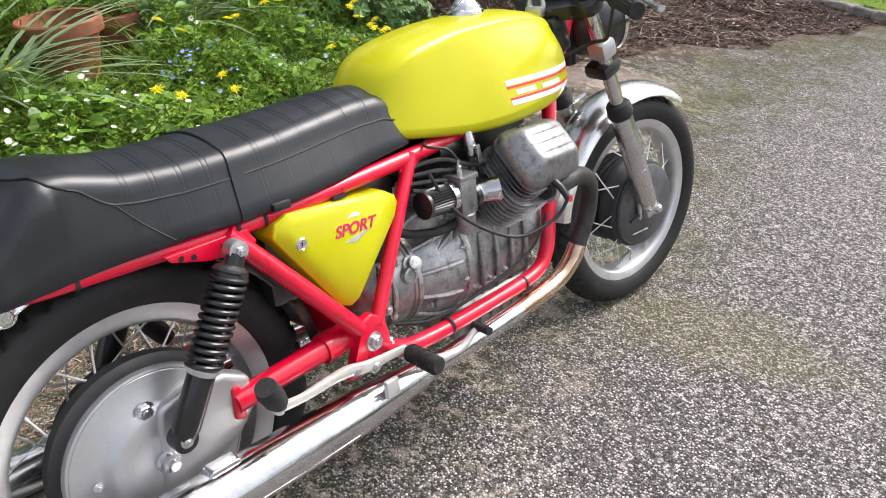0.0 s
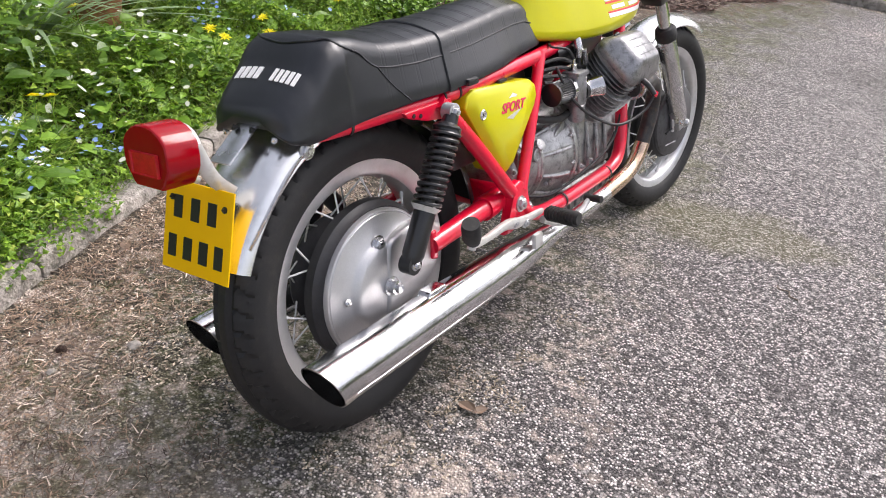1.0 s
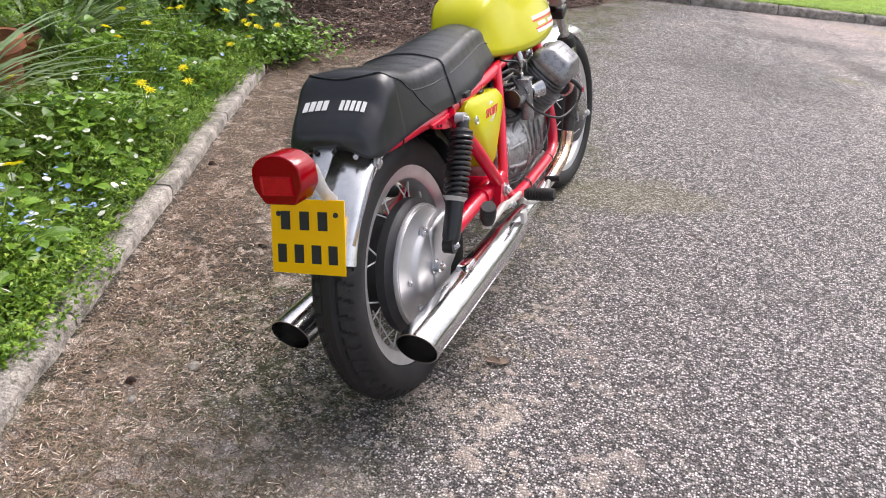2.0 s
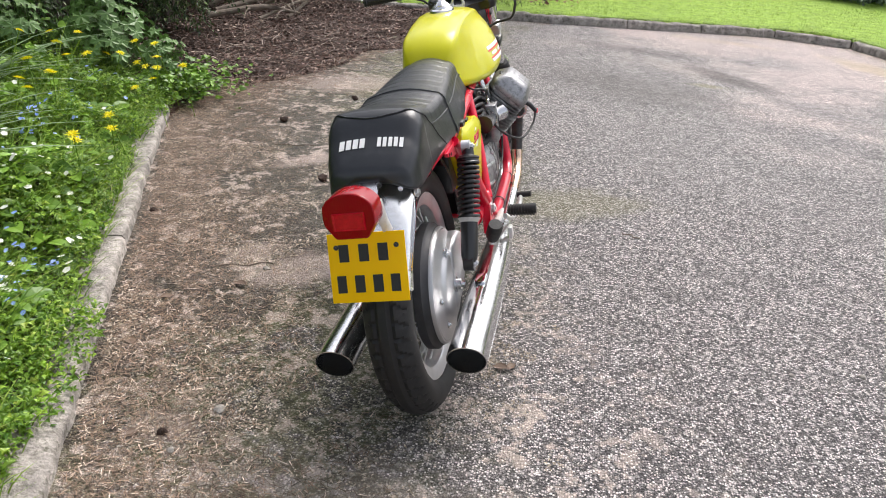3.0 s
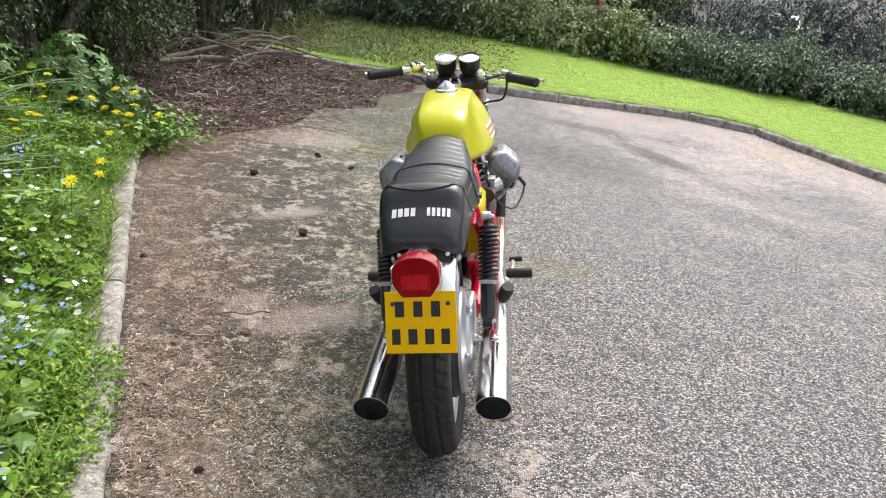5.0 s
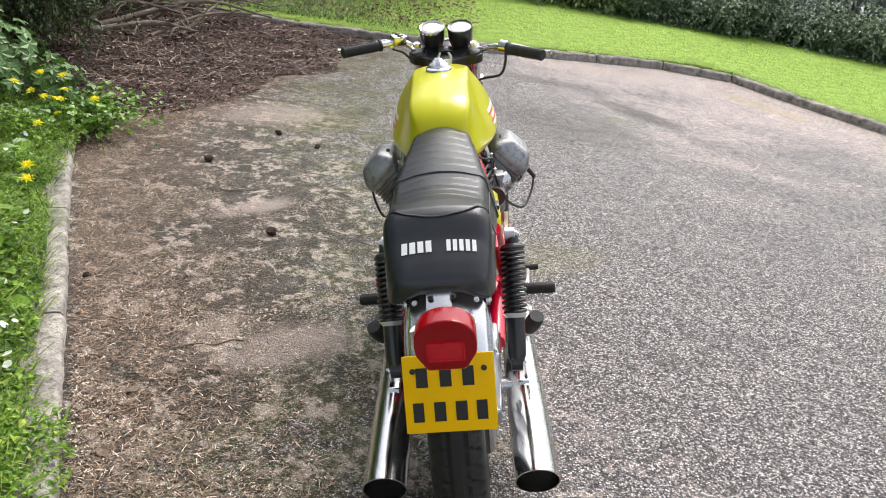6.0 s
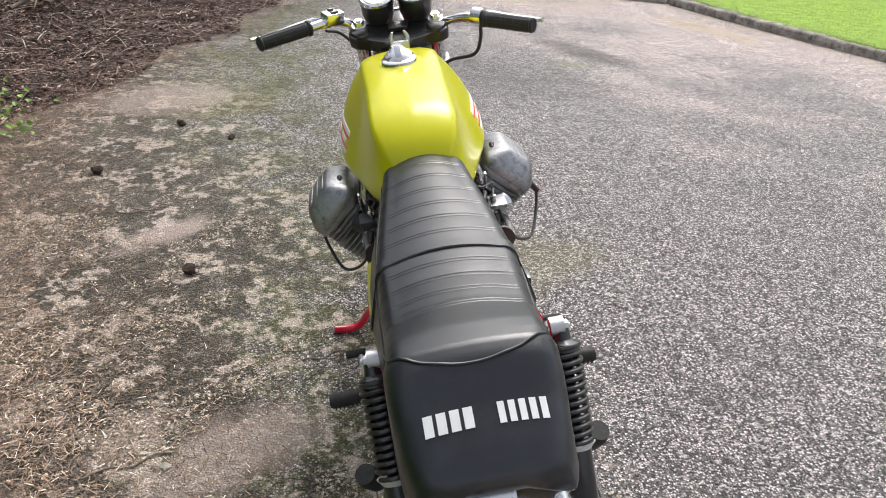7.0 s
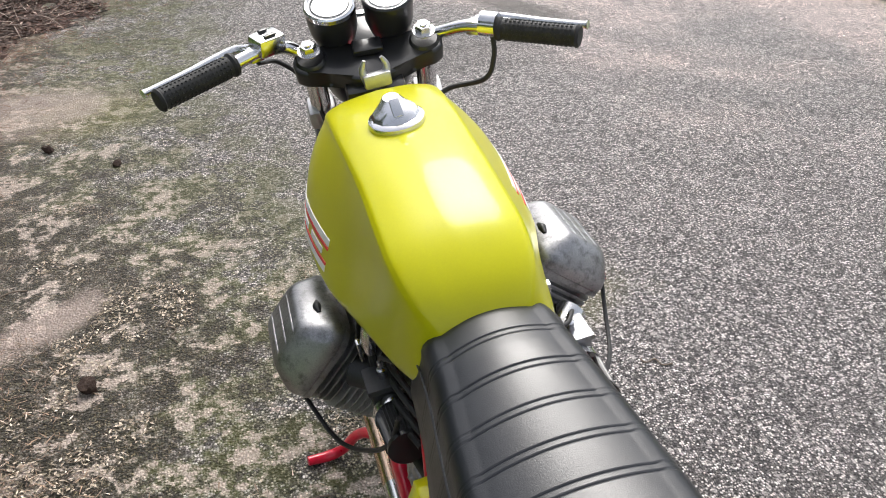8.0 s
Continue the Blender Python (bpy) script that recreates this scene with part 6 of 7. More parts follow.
# rear mudguard, lamp and plate
def guard(centre, radius, half, a0, a1, m=None, n=40, drop=0.02):
    """A pressed mudguard with rolled edges; angles from straight up, backwards."""
    m = m or Matrix()
    prof = [(-half, -drop), (-half - 0.002, -drop - 0.003), (-half - 0.0035, -drop), (-half * 0.99, -drop * 0.5), (-half * 0.9, -0.008), (-half * 0.6, 0.0), (-half * 0.3, 0.004), (0, 0.0055), (half * 0.3, 0.004), (half * 0.6, 0.0), (half * 0.9, -0.008), (half * 0.99, -drop * 0.5), (half + 0.0035, -drop), (half + 0.002, -drop - 0.003), (half, -drop), (half * 0.86, -0.01), (0, 0.002), (-half * 0.86, -0.01)]
    rings = []
    for a in np.linspace(radians(a0), radians(a1), n):
        rings.append([m @ (centre + V(x, -(radius + d) * math.sin(a), (radius + d) * math.cos(a))) for x, d in prof])
    return skin(bmesh.new(), rings)


rear_guard = part("rear_mudguard", guard(V(0, 0.0, 0.325), 0.371, 0.078, -35, 65, None, 40, 0.03), STEEL, bike, "bright stainless steel rear mudguard")
part("guard_plate", box((0.05, 0.004, 0.09), Matrix.Translation((-0.012, -0.226, 0.657)) @ pose(0, 0, 0, -55, 0, 0), 0.002), BRIGHT, rear_guard, "bright mounting plate")
for s in (1, -1):
    part("guard_bolt", bolt((s * 0.06, -0.203, 0.662), (s * 0.2, -0.5, 0.7), 0.004, 0.005), BRIGHT, rear_guard)
    part("stay_bolt", bolt((s * 0.079, -0.154, 0.636), (s, 0, 0), 0.012, 0.008), BRIGHT, rear_guard)
    part("top_bolt", bolt((s * 0.022 - 0.006, -0.209, 0.675), (0, -0.3, 0.7), 0.0045, 0.005), BLACK, rear_guard)
    stay = tube([(s * 0.078, -0.153, 0.637), (s * 0.083, -0.21, 0.6), (s * 0.08, -0.3, 0.51)], 0.006, 8, 4, flat=0.4)
    part("guard_stay", stay, CHROME, rear_guard)
    part("lamp_arm", tube([(s * 0.045, -0.29, 0.6), (s * 0.05, -0.325, 0.635), (s * 0.051, -0.348, 0.69)], 0.012, 8, 4, flat=0.35), SILVER, rear_guard, "silver lamp bracket")
LAMP = V(0.004, -0.343, 0.676)
lamp_m = Matrix.Translation(LAMP) @ pose(0, 0, 0, 86, 0, 0)
lamp = part("tail_lamp", skin(bmesh.new(), [[lamp_m @ V(*p, h) for p in [(math.cos(radians(a)) * r * 0.055, math.sin(radians(a)) * r * 0.052) for a in range(0, 360, 12)]] for h, r in ((-0.012, 0.8), (-0.004, 0.88), (0.004, 0.88))]), SILVER, rear_guard, "faceted red tail lamp")


def lens_outline(k, h, cut=0.0):
    half = [(0.0, 0.05), (0.014, 0.049), (0.028, 0.045), (0.041, 0.037), (0.0505, 0.026), (0.053, 0.02), (0.0545, 0.0), (0.053, -0.014), (0.05, -0.02), (0.036, -0.041), (0.031, -0.045)]
    pts = [(x * k, y * k - cut) for x, y in half] + [(-x * k, y * k - cut) for x, y in reversed(half[1:])]
    return [lamp_m @ V(x, y, h) for x, y in pts]


part("lens", skin(bmesh.new(), [lens_outline(0.99, 0.002), lens_outline(1.0, 0.054), lens_outline(0.985, 0.057), lens_outline(0.95, 0.059)]), LENS, lamp, "faceted translucent red plastic lens", 25)
bm = skin(bmesh.new(), [[lamp_m @ V(x * k, y * k - 0.006, h) for x, y in ((-0.034, -0.02), (0.034, -0.02), (0.034, 0.016), (-0.034, 0.016))] for h, k in ((0.057, 1.0), (0.064, 0.96), (0.064, 0.88), (0.062, 0.84))])
part("lens_panel", bm, LENS_BRIGHT, lamp, "brighter red stop panel", 20)
pl_m = Matrix.Translation((0, -0.335, 0.541)) @ pose(0, 0, 0, 90 - 16.5, 0, 0)
num = part("number_plate", box((0.17, 0.148, 0.003), pl_m, 0.0014), YELLOW, rear_guard, "yellow rear number plate with blank black bars")
for y, rows in ((0.032, ((-0.05, 0.03), (-0.006, 0.03), (0.036, 0.03))), (-0.034, ((-0.06, 0.028), (-0.02, 0.03), (0.02, 0.03), (0.058, 0.028)))):
    for x, w in rows:
        part("plate_bar", box((w * 0.72, 0.037, 0.0012), pl_m @ pose(x, y, 0.002), 0), INK, num)
for s in (1, -1):
    part("plate_bolt", bolt(pl_m @ V(s * 0.066, 0.045, 0.0015), pl_m.to_3x3() @ V(0, 0, 1), 0.004, 0.003), BLACK, num)
part("plate_bracket", box((0.06, 0.14, 0.014), pl_m @ pose(0, 0, -0.01), 0.004), BLACK, rear_guard)

# engine: crankcase, gearbox, bell housing
CRANK = V(0, 0.79, 0.388)
engine = part("engine", box((0.2, 0.25, 0.19), pose(0, 0.8, 0.4), 0.03, segments=3), CASE, bike, "oil-stained alloy V-twin engine with finned cylinders")
bell_m = Matrix.Translation((0, 0.68, 0.41)) @ pose(0, 0, 0, 90, 0, 0)
part("bell_housing", lathe([(0, -0.02), (0.128, -0.02), (0.137, -0.012), (0.137, 0.002), (0.133, 0.004), (0.133, 0.012), (0.128, 0.02), (0.122, 0.06), (0.108, 0.09), (0.1, 0.11), (0, 0.11)], bell_m, 56), CASE, engine, "grey cast clutch housing")
part("gearbox", lathe([(0, 0.1), (0.1, 0.1), (0.112, 0.112), (0.112, 0.122), (0.104, 0.126), (0.1, 0.17), (0.094, 0.2), (0.075, 0.225), (0.045, 0.245), (0, 0.25)], bell_m, 48), CASE, engine, "grey cast gearbox")
for k in range(12):
    a = radians(30 * k + 10)
    part("housing_rib", tube([bell_m @ V(0.131 * math.cos(a), 0.131 * math.sin(a), 0.016), bell_m @ V(0.124 * math.cos(a), 0.124 * math.sin(a), 0.055), bell_m @ V(0.102 * math.cos(a), 0.102 * math.sin(a), 0.105)], 0.006, 8, 3), CASE, engine)
    part("case_bolt", bolt(bell_m @ V(0.1335 * math.cos(a + 0.2), 0.1335 * math.sin(a + 0.2), 0.006), bell_m.to_3x3() @ V(0, 0, 1), 0.005, 0.006), BRUSHED, engine)
part("sump", box((0.22, 0.28, 0.09), pose(0, 0.8, 0.275), 0.022, segments=3), CASE, engine, "finned alloy sump")
for k in range(7):
    part("sump_fin", box((0.235, 0.006, 0.05), pose(0, 0.69 + 0.036 * k, 0.27), 0.002), CASE, engine)
part("front_cover", lathe([(0, -0.02), (0.11, -0.02), (0.115, 0.0), (0.11, 0.03), (0.085, 0.045), (0.08, 0.1), (0.07, 0.108), (0, 0.11)], Matrix.Translation((0, 0.92, 0.42)) @ pose(0, 0, 0, -90, 0, 0), 48), CASE, engine, "round alternator cover")
for s in (1, -1):
    for k in range(5):
        part("case_rib", tube([(s * 0.098, 0.7 + k * 0.05, 0.315), (s * 0.108, 0.7 + k * 0.05, 0.37), (s * 0.1, 0.7 + k * 0.05, 0.46)], 0.005, 8, 3), CASE, engine)
    part("case_flange", box((0.012, 0.25, 0.016), pose(s * 0.1, 0.8, 0.335), 0.004), CASE, engine)
    part("filler_plug", lathe([(0, 0), (0.017, 0), (0.017, 0.012), (0.012, 0.013), (0.01, 0.009), (0, 0.009)], along((s * 0.098, 0.54, 0.44), (s, 0.5, 0.52)), 20), CASE, engine)
    part("case_boss", lathe([(0, 0), (0.013, 0), (0.013, 0.01), (0, 0.01)], along((s * 0.1, 0.66, 0.43), (s, 0.66, 0.43)), 20), INK, engine)
    clamp = tube([(s * 0.07, 0.475, 0.37), (s * 0.095, 0.48, 0.4), (s * 0.098, 0.485, 0.44), (s * 0.07, 0.49, 0.47)], 0.008, 8, 4)
    part("gearbox_lug", clamp, CASE, engine)
    for y, z in ((0.5, 0.365), (0.52, 0.47), (0.46, 0.42), (0.6, 0.35), (0.62, 0.49)):
        part("case_screw", bolt((s * 0.092, y, z), (s, -0.3, 0.1), 0.006, 0.008), BRUSHED, engine)
    for y0 in (0.5, 0.555):
        part("gearbox_rib", tube([bell_m @ V(s * 0.103 * math.cos(radians(a)), 0.103 * math.sin(radians(a)), 0.68 - y0) for a in (-60, -30, 0, 30, 60)], 0.0055, 8, 4), CASE, engine)

# clutch arm, dipstick, starter and cables on the right and left
for s in (1, -1):
    part("gearbox_clamp", box((0.014, 0.02, 0.1), pose(s * 0.085, 0.487, 0.42, 8, s * 8, 0), 0.005), CASE, engine)
    for z in (0.385, 0.455):
        part("clamp_bolt", bolt((s * 0.094, 0.484, z), (s, -0.25, 0), 0.008, 0.009), BRUSHED, engine)
    part("dipstick", lathe([(0, 0), (0.02, 0), (0.02, 0.006), (0.014, 0.007), (0.014, 0.02), (0.009, 0.022), (0, 0.02)], along((s * 0.094, 0.555, 0.455), (s * 0.6, 0.5, 0.75)), 20), CASE, engine, "alloy filler cap")
    part("case_web", prism([(0.6, 0.345), (0.665, 0.345), (0.665, 0.5), (0.62, 0.47)], min(s * 0.1, s * 0.11), max(s * 0.1, s * 0.11), 0.004), CASE, engine)
    part("speed_cable", tube([(s * 0.09, 0.5, 0.345), (s * 0.125, 0.58, 0.335), (s * 0.125, 0.75, 0.345), (s * 0.125, 0.9, 0.38), (s * 0.12, 0.97, 0.47), (s * 0.09, 1.03, 0.6)], 0.0035, 8, 6), BRAID, engine)
    for y in (0.6, 0.84):
        part("rail_tie", lathe([(0.0175, -0.003), (0.019, -0.003), (0.019, 0.003), (0.0175, 0.003)], along((s * 0.14, y, 0.315), (s * 0.14, y + 1, 0.32)), 18, closed=True), RUBBER, frame_)
    for k in range(4):
        part("block_boss", bolt((s * 0.1, 0.72 + 0.055 * k, 0.345), (s, 0, 0), 0.006, 0.007), BRUSHED, engine)

# dark works under seat and tank
part("battery_box", box((0.15, 0.3, 0.17), pose(0, 0.4, 0.56), 0.015), BLACK, bike, "black battery and tool box")
part("wiring_tray", box((0.11, 0.36, 0.07), pose(0, 0.8, 0.635), 0.015), BLACK, bike, "black wiring and coil tray")
for s in (1, -1):
    part("ignition_coil", tube([(s * 0.075, 0.66, 0.655), (s * 0.078, 0.76, 0.66)], 0.022, 18, 1), BLACK, bike, "black ignition coil")
    loom = bmesh.new()
    for k in range(4):
        tube([(s * (0.09 + 0.008 * k), 0.56, 0.645 - 0.012 * k), (s * (0.112 + 0.006 * k), 0.64, 0.65 - 0.02 * k), (s * (0.118 + 0.004 * k), 0.72, 0.62 - 0.02 * k), (s * 0.1, 0.8, 0.6 - 0.03 * k)], 0.0045, 7, 5, loom)
    part("wiring_loom", loom, BRAID, bike, "bundle of black wires and cables")
part("inner_guard", guard(V(0, 0.0, 0.325), 0.352, 0.07, -80, -30, None, 20, 0.03), BLACK, bike, "black inner mudguard")

# cylinders at forty-five degrees, with square fins, head and rocker cover
for s in (1, -1):
    yc = 0.775 if s > 0 else 0.8
    base = V(-0.03 if s > 0 else 0.0, yc + (0.078 if s > 0 else 0.05), CRANK.z + (0.016 if s > 0 else 0.0))
    cyl = Matrix.Translation(base) @ pose(0, 0, 0, 0, s * 45, 0)
    # the core is dark grey so the fin gaps look shaded
    barrel = part("cylinder", lathe([(0, 0.1), (0.052, 0.1), (0.052, 0.3), (0, 0.3)], cyl, 40), GREY, engine, "finned alloy cylinder")

    def slab(h0, h1, rx, ry, corner, bm=None):
        """A rounded slab across the cylinder's axis."""
        bm = bm or bmesh.new()
        rings = []
        for h, k in ((h0, 0.97), (h0 + 0.0007, 1.0), (h1 - 0.0007, 1.0), (h1, 0.97)):
            ring = []
            for q in range(4):
                for a in (0, 30, 60, 90):
                    u = radians(90 * q + a)
                    sx = 1 if q in (0, 3) else -1
                    sy = 1 if q in (0, 1) else -1
                    ring.append(cyl @ V(k * (sx * (rx - corner) + corner * math.cos(u)), k * (sy * (ry - corner) + corner * math.sin(u)), h))
            rings.append(ring)
        return skin(bm, rings)

    for k in range(9):
        h = 0.148 + 0.0115 * k
        part("fin", slab(h, h + 0.0026, 0.074 + 0.001 * min(k, 4), 0.082, 0.042), FIN, barrel)
    head = part("cylinder_head", slab(0.25, 0.296, 0.058, 0.068, 0.03), CAST, engine, "grey cast cylinder head")
    for k in range(3):
        part("head_fin", slab(0.252 + 0.011 * k, 0.2555 + 0.011 * k, 0.07, 0.08, 0.036), CAST, head)
    part("head_gasket_rim", slab(0.287, 0.297, 0.068, 0.083, 0.026), CAST, head)
    cover = bmesh.new()
    rings = []
    for h, rx, ry, sh in ((0.297, 0.068, 0.083, 0), (0.306, 0.069, 0.084, 0), (0.318, 0.066, 0.081, 0), (0.344, 0.047, 0.066, 0), (0.351, 0.04, 0.058, 0), (0.354, 0.034, 0.05, 0)):
        ring = []
        corner = min(rx, ry) * 0.42
        for q in range(4):
            for a in (0, 22, 45, 68, 90):
                u = radians(90 * q + a)
                sx = 1 if q in (0, 3) else -1
                sy = 1 if q in (0, 1) else -1
                ring.append(cyl @ V(sx * (rx - corner) + corner * math.cos(u), sy * (ry - corner) + corner * math.sin(u), h))
        rings.append(ring)
    skin(cover, rings)
    cover = part("rocker_cover", cover, CAST, engine, "rounded sand-cast rocker cover with ribs", 50)
    for d in (-0.022, 0.0, 0.022):
        rib = tube([cyl @ V(d, -0.05, 0.349), cyl @ V(d, -0.04, 0.3527), cyl @ V(d, 0.04, 0.3527), cyl @ V(d, 0.05, 0.349)], 0.0024, 8, 4)
        part("cover_rib", rib, CAST, cover)
    for x, y in ((0.051, 0.064), (-0.051, 0.064), (0.051, -0.064), (-0.051, -0.064)):
        part("cover_bolt", bolt(cyl @ V(x, y, 0.312), cyl.to_3x3() @ V(0, 0, 1), 0.0065, 0.009), BLACK, cover)
    # a black lens on the cover stands in for the pocket's shade
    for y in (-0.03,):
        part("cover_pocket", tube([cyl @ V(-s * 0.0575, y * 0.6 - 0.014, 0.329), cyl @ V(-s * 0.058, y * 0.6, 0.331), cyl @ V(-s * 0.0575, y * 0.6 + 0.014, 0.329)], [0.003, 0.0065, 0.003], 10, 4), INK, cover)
    # carburettor, filter and pipes
    # left carburettor and inlet are coloured darker, in place of shade on that side
    carb = part("carburettor", box((0.042, 0.046, 0.075), pose(s * 0.135, yc - 0.103, 0.573), 0.006), CAST if s > 0 else GREY, engine, "grey square slide carburettor")
    part("carb_top", box((0.048, 0.052, 0.01), pose(s * 0.135, yc - 0.103, 0.613), 0.003), CAST if s > 0 else GREY, carb)
    part("float_bowl", lathe([(0, -0.03), (0.016, -0.03), (0.02, -0.024), (0.021, 0.01), (0.014, 0.014), (0, 0.014)], pose(s * 0.138, yc - 0.1, 0.525), 24), CAST, carb)
    part("cable_adjuster", lathe([(0, 0), (0.007, 0), (0.007, 0.016), (0.004, 0.018), (0.004, 0.03), (0, 0.03)], pose(s * 0.132, yc - 0.105, 0.616), 12), BRIGHT, carb)
    # darker on the left for the same shade
    part("intake_pipe", tube([(s * 0.132, yc - 0.085, 0.562), (s * 0.138, yc - 0.05, 0.564), (s * 0.165, yc - 0.02, 0.57)], [0.02, 0.021, 0.026], 20, 4), BRIGHT if s > 0 else GREY, engine, "alloy inlet stub")
    part("intake_clamp", lathe([(0.02, -0.006), (0.024, -0.006), (0.024, 0.006), (0.02, 0.006)], along((s * 0.134, yc - 0.07, 0.563), (s * 0.138, yc, 0.567)), 24, closed=True), BLACK, engine)
    filt = bmesh.new()
    fm = along((s * 0.13, yc - 0.142, 0.578), (s * 0.127, yc - 0.3, 0.582))
    rings = []
    for h, r in ((0.0, 0.028), (0.006, 0.029), (0.056, 0.026), (0.06, 0.024)):
        rings.append([fm @ V((r - 0.003 * (j % 2)) * math.cos(2 * math.pi * j / 64), (r - 0.003 * (j % 2)) * math.sin(2 * math.pi * j / 64), h) for j in range(64)])
    skin(filt, rings)
    filt = part("air_filter", filt, BLACK, engine, "black pleated air filter with chrome band", 20)
    part("filter_band", lathe([(0.02, -0.014), (0.0305, -0.01), (0.0305, 0.003), (0.02, 0.003)], fm, 32, closed=True), CHROME, filt)
    part("filter_cap", lathe([(0, 0.058), (0.027, 0.058), (0.027, 0.065), (0, 0.066)], fm, 32), BLACK, filt)
    part("breather_pipe", tube([(s * 0.125, yc - 0.1, 0.52), (s * 0.12, yc - 0.16, 0.512), (s * 0.105, yc - 0.24, 0.53), (s * 0.08, yc - 0.28, 0.56)], 0.009, 10, 5), RUBBER, engine, "black rubber breather hose")
    part("fuel_tap", tube([(s * 0.12, 0.727, 0.69), (s * 0.125, 0.727, 0.66), (s * 0.126, 0.727, 0.638)], [0.008, 0.012, 0.008], 12, 2), BRIGHT, tank, "bright brass fuel tap")
    part("tap_lever", box((0.006, 0.012, 0.04), pose(s * 0.14, 0.735, 0.64, 10, 0, 0), 0.002), BRIGHT, tank)
    part("fuel_hose", tube([(s * 0.126, 0.727, 0.64), (s * 0.128, 0.722, 0.6), (s * 0.13, 0.7, 0.575)], 0.006, 8, 5), RUBBER, tank)
    # plug lead and throttle cable
    part("plug_lead", tube([(s * 0.13, 0.59, 0.64), (s * 0.15, 0.62, 0.57), (s * 0.18, 0.67, 0.515), (s * 0.22, 0.74, 0.48), (s * 0.25, 0.82, 0.5), (s * 0.262, 0.855, 0.54)], 0.0036, 8, 8), BRAID, engine, "black ignition lead")
    part("plug_cap", tube([(s * 0.262, 0.85, 0.535), (s * 0.245, 0.845, 0.56), (s * 0.225, 0.84, 0.575)], [0.007, 0.0075, 0.008], 10, 2), BLACK, engine, "spark plug cap")
    part("lead_boot", tube([(s * 0.2625, 0.857, 0.541), (s * 0.261, 0.85, 0.531)], 0.0072, 10, 1), RED if s > 0 else BLACK, engine)
    part("throttle_cable", tube([(s * 0.132, yc - 0.105, 0.645), (s * 0.128, yc - 0.13, 0.672), (s * 0.1, yc - 0.16, 0.682), (s * 0.06, yc - 0.1, 0.69)], 0.003, 8, 6), BRAID, engine)
    # exhaust
    hdr = tube([(s * 0.205, yc + 0.07, 0.545), (s * 0.2, yc + 0.14, 0.54), (s * 0.19, 0.99, 0.535), (s * 0.178, 1.045, 0.5), (s * 0.168, 1.055, 0.43), (s * 0.162, 1.02, 0.35)], 0.0205, 20, 8)
    header = part("exhaust_header", hdr, SOOT, bike, "dark soot-coloured exhaust header")
    part("exhaust_clamp", lathe([(0.018, -0.008), (0.029, -0.008), (0.029, 0.006), (0.018, 0.006)], along((s * 0.204, yc + 0.085, 0.545), (s * 0.2, yc + 0.2, 0.54)), 24, closed=True), BRIGHT, header)
    part("bend", tube([(s * 0.162, 1.022, 0.352), (s * 0.16, 0.99, 0.315), (s * 0.16, 0.93, 0.288), (s * 0.16, 0.8, 0.272)], 0.0212, 20, 8), COPPER, header, "heat-tinted copper coloured bend")
    muf = bmesh.new()
    e = V(s * 0.16, -0.262, 0.258)
    m0 = V(s * 0.16, 0.8, 0.272)
    rings = []
    for y, z, r in ((0.8, 0.272, 0.021), (0.7, 0.267, 0.021), (0.56, 0.262, 0.021), (0.5, 0.262, 0.026), (0.42, 0.261, 0.036), (0.33, 0.26, 0.043), (0.2, 0.259, 0.0455), (0.0, 0.258, 0.047), (-0.15, 0.257, 0.0475), (-0.225, 0.257, 0.0475), (-0.256, 0.256, 0.0475), (-0.257, 0.256, 0.0448), (-0.2, 0.257, 0.043), (-0.1, 0.257, 0.03)):
        ring = []
        for j in range(32):
            u = 2 * math.pi * j / 32
            dz = r * math.sin(u)
            skew = 0.42 * dz if y < -0.2 else 0.0
            ring.append(V(s * 0.16 + r * math.cos(u), y - skew, z + dz))
        rings.append(ring)
    skin(muf, rings)
    muf = part("silencer", muf, DULL_CHROME, header, "chromed steel silencer with slash-cut tip")
    part("baffle", lathe([(0, 0), (0.0435, 0), (0.0435, 0.002), (0, 0.002)], along((s * 0.16, -0.16, 0.257), (s * 0.16, -1, 0.257)), 24), INK, header)
    part("silencer_seam", tube([(s * (0.16 + 0.0405), 0.3, 0.243), (s * (0.16 + 0.0445), 0.0, 0.241), (s * (0.16 + 0.0448), -0.22, 0.24)], 0.0008, 6, 3), CHROME, header)
    part("silencer_mount", prism([(0.02, 0.295), (0.035, 0.312), (0.085, 0.312), (0.09, 0.292)], min(s * 0.14, s * 0.17), max(s * 0.14, s * 0.17), 0.004), CHROME, header)
    part("silencer_clamp", box((0.012, 0.03, 0.035), pose(s * 0.2, 0.385, 0.3), 0.004), SILVER, header)

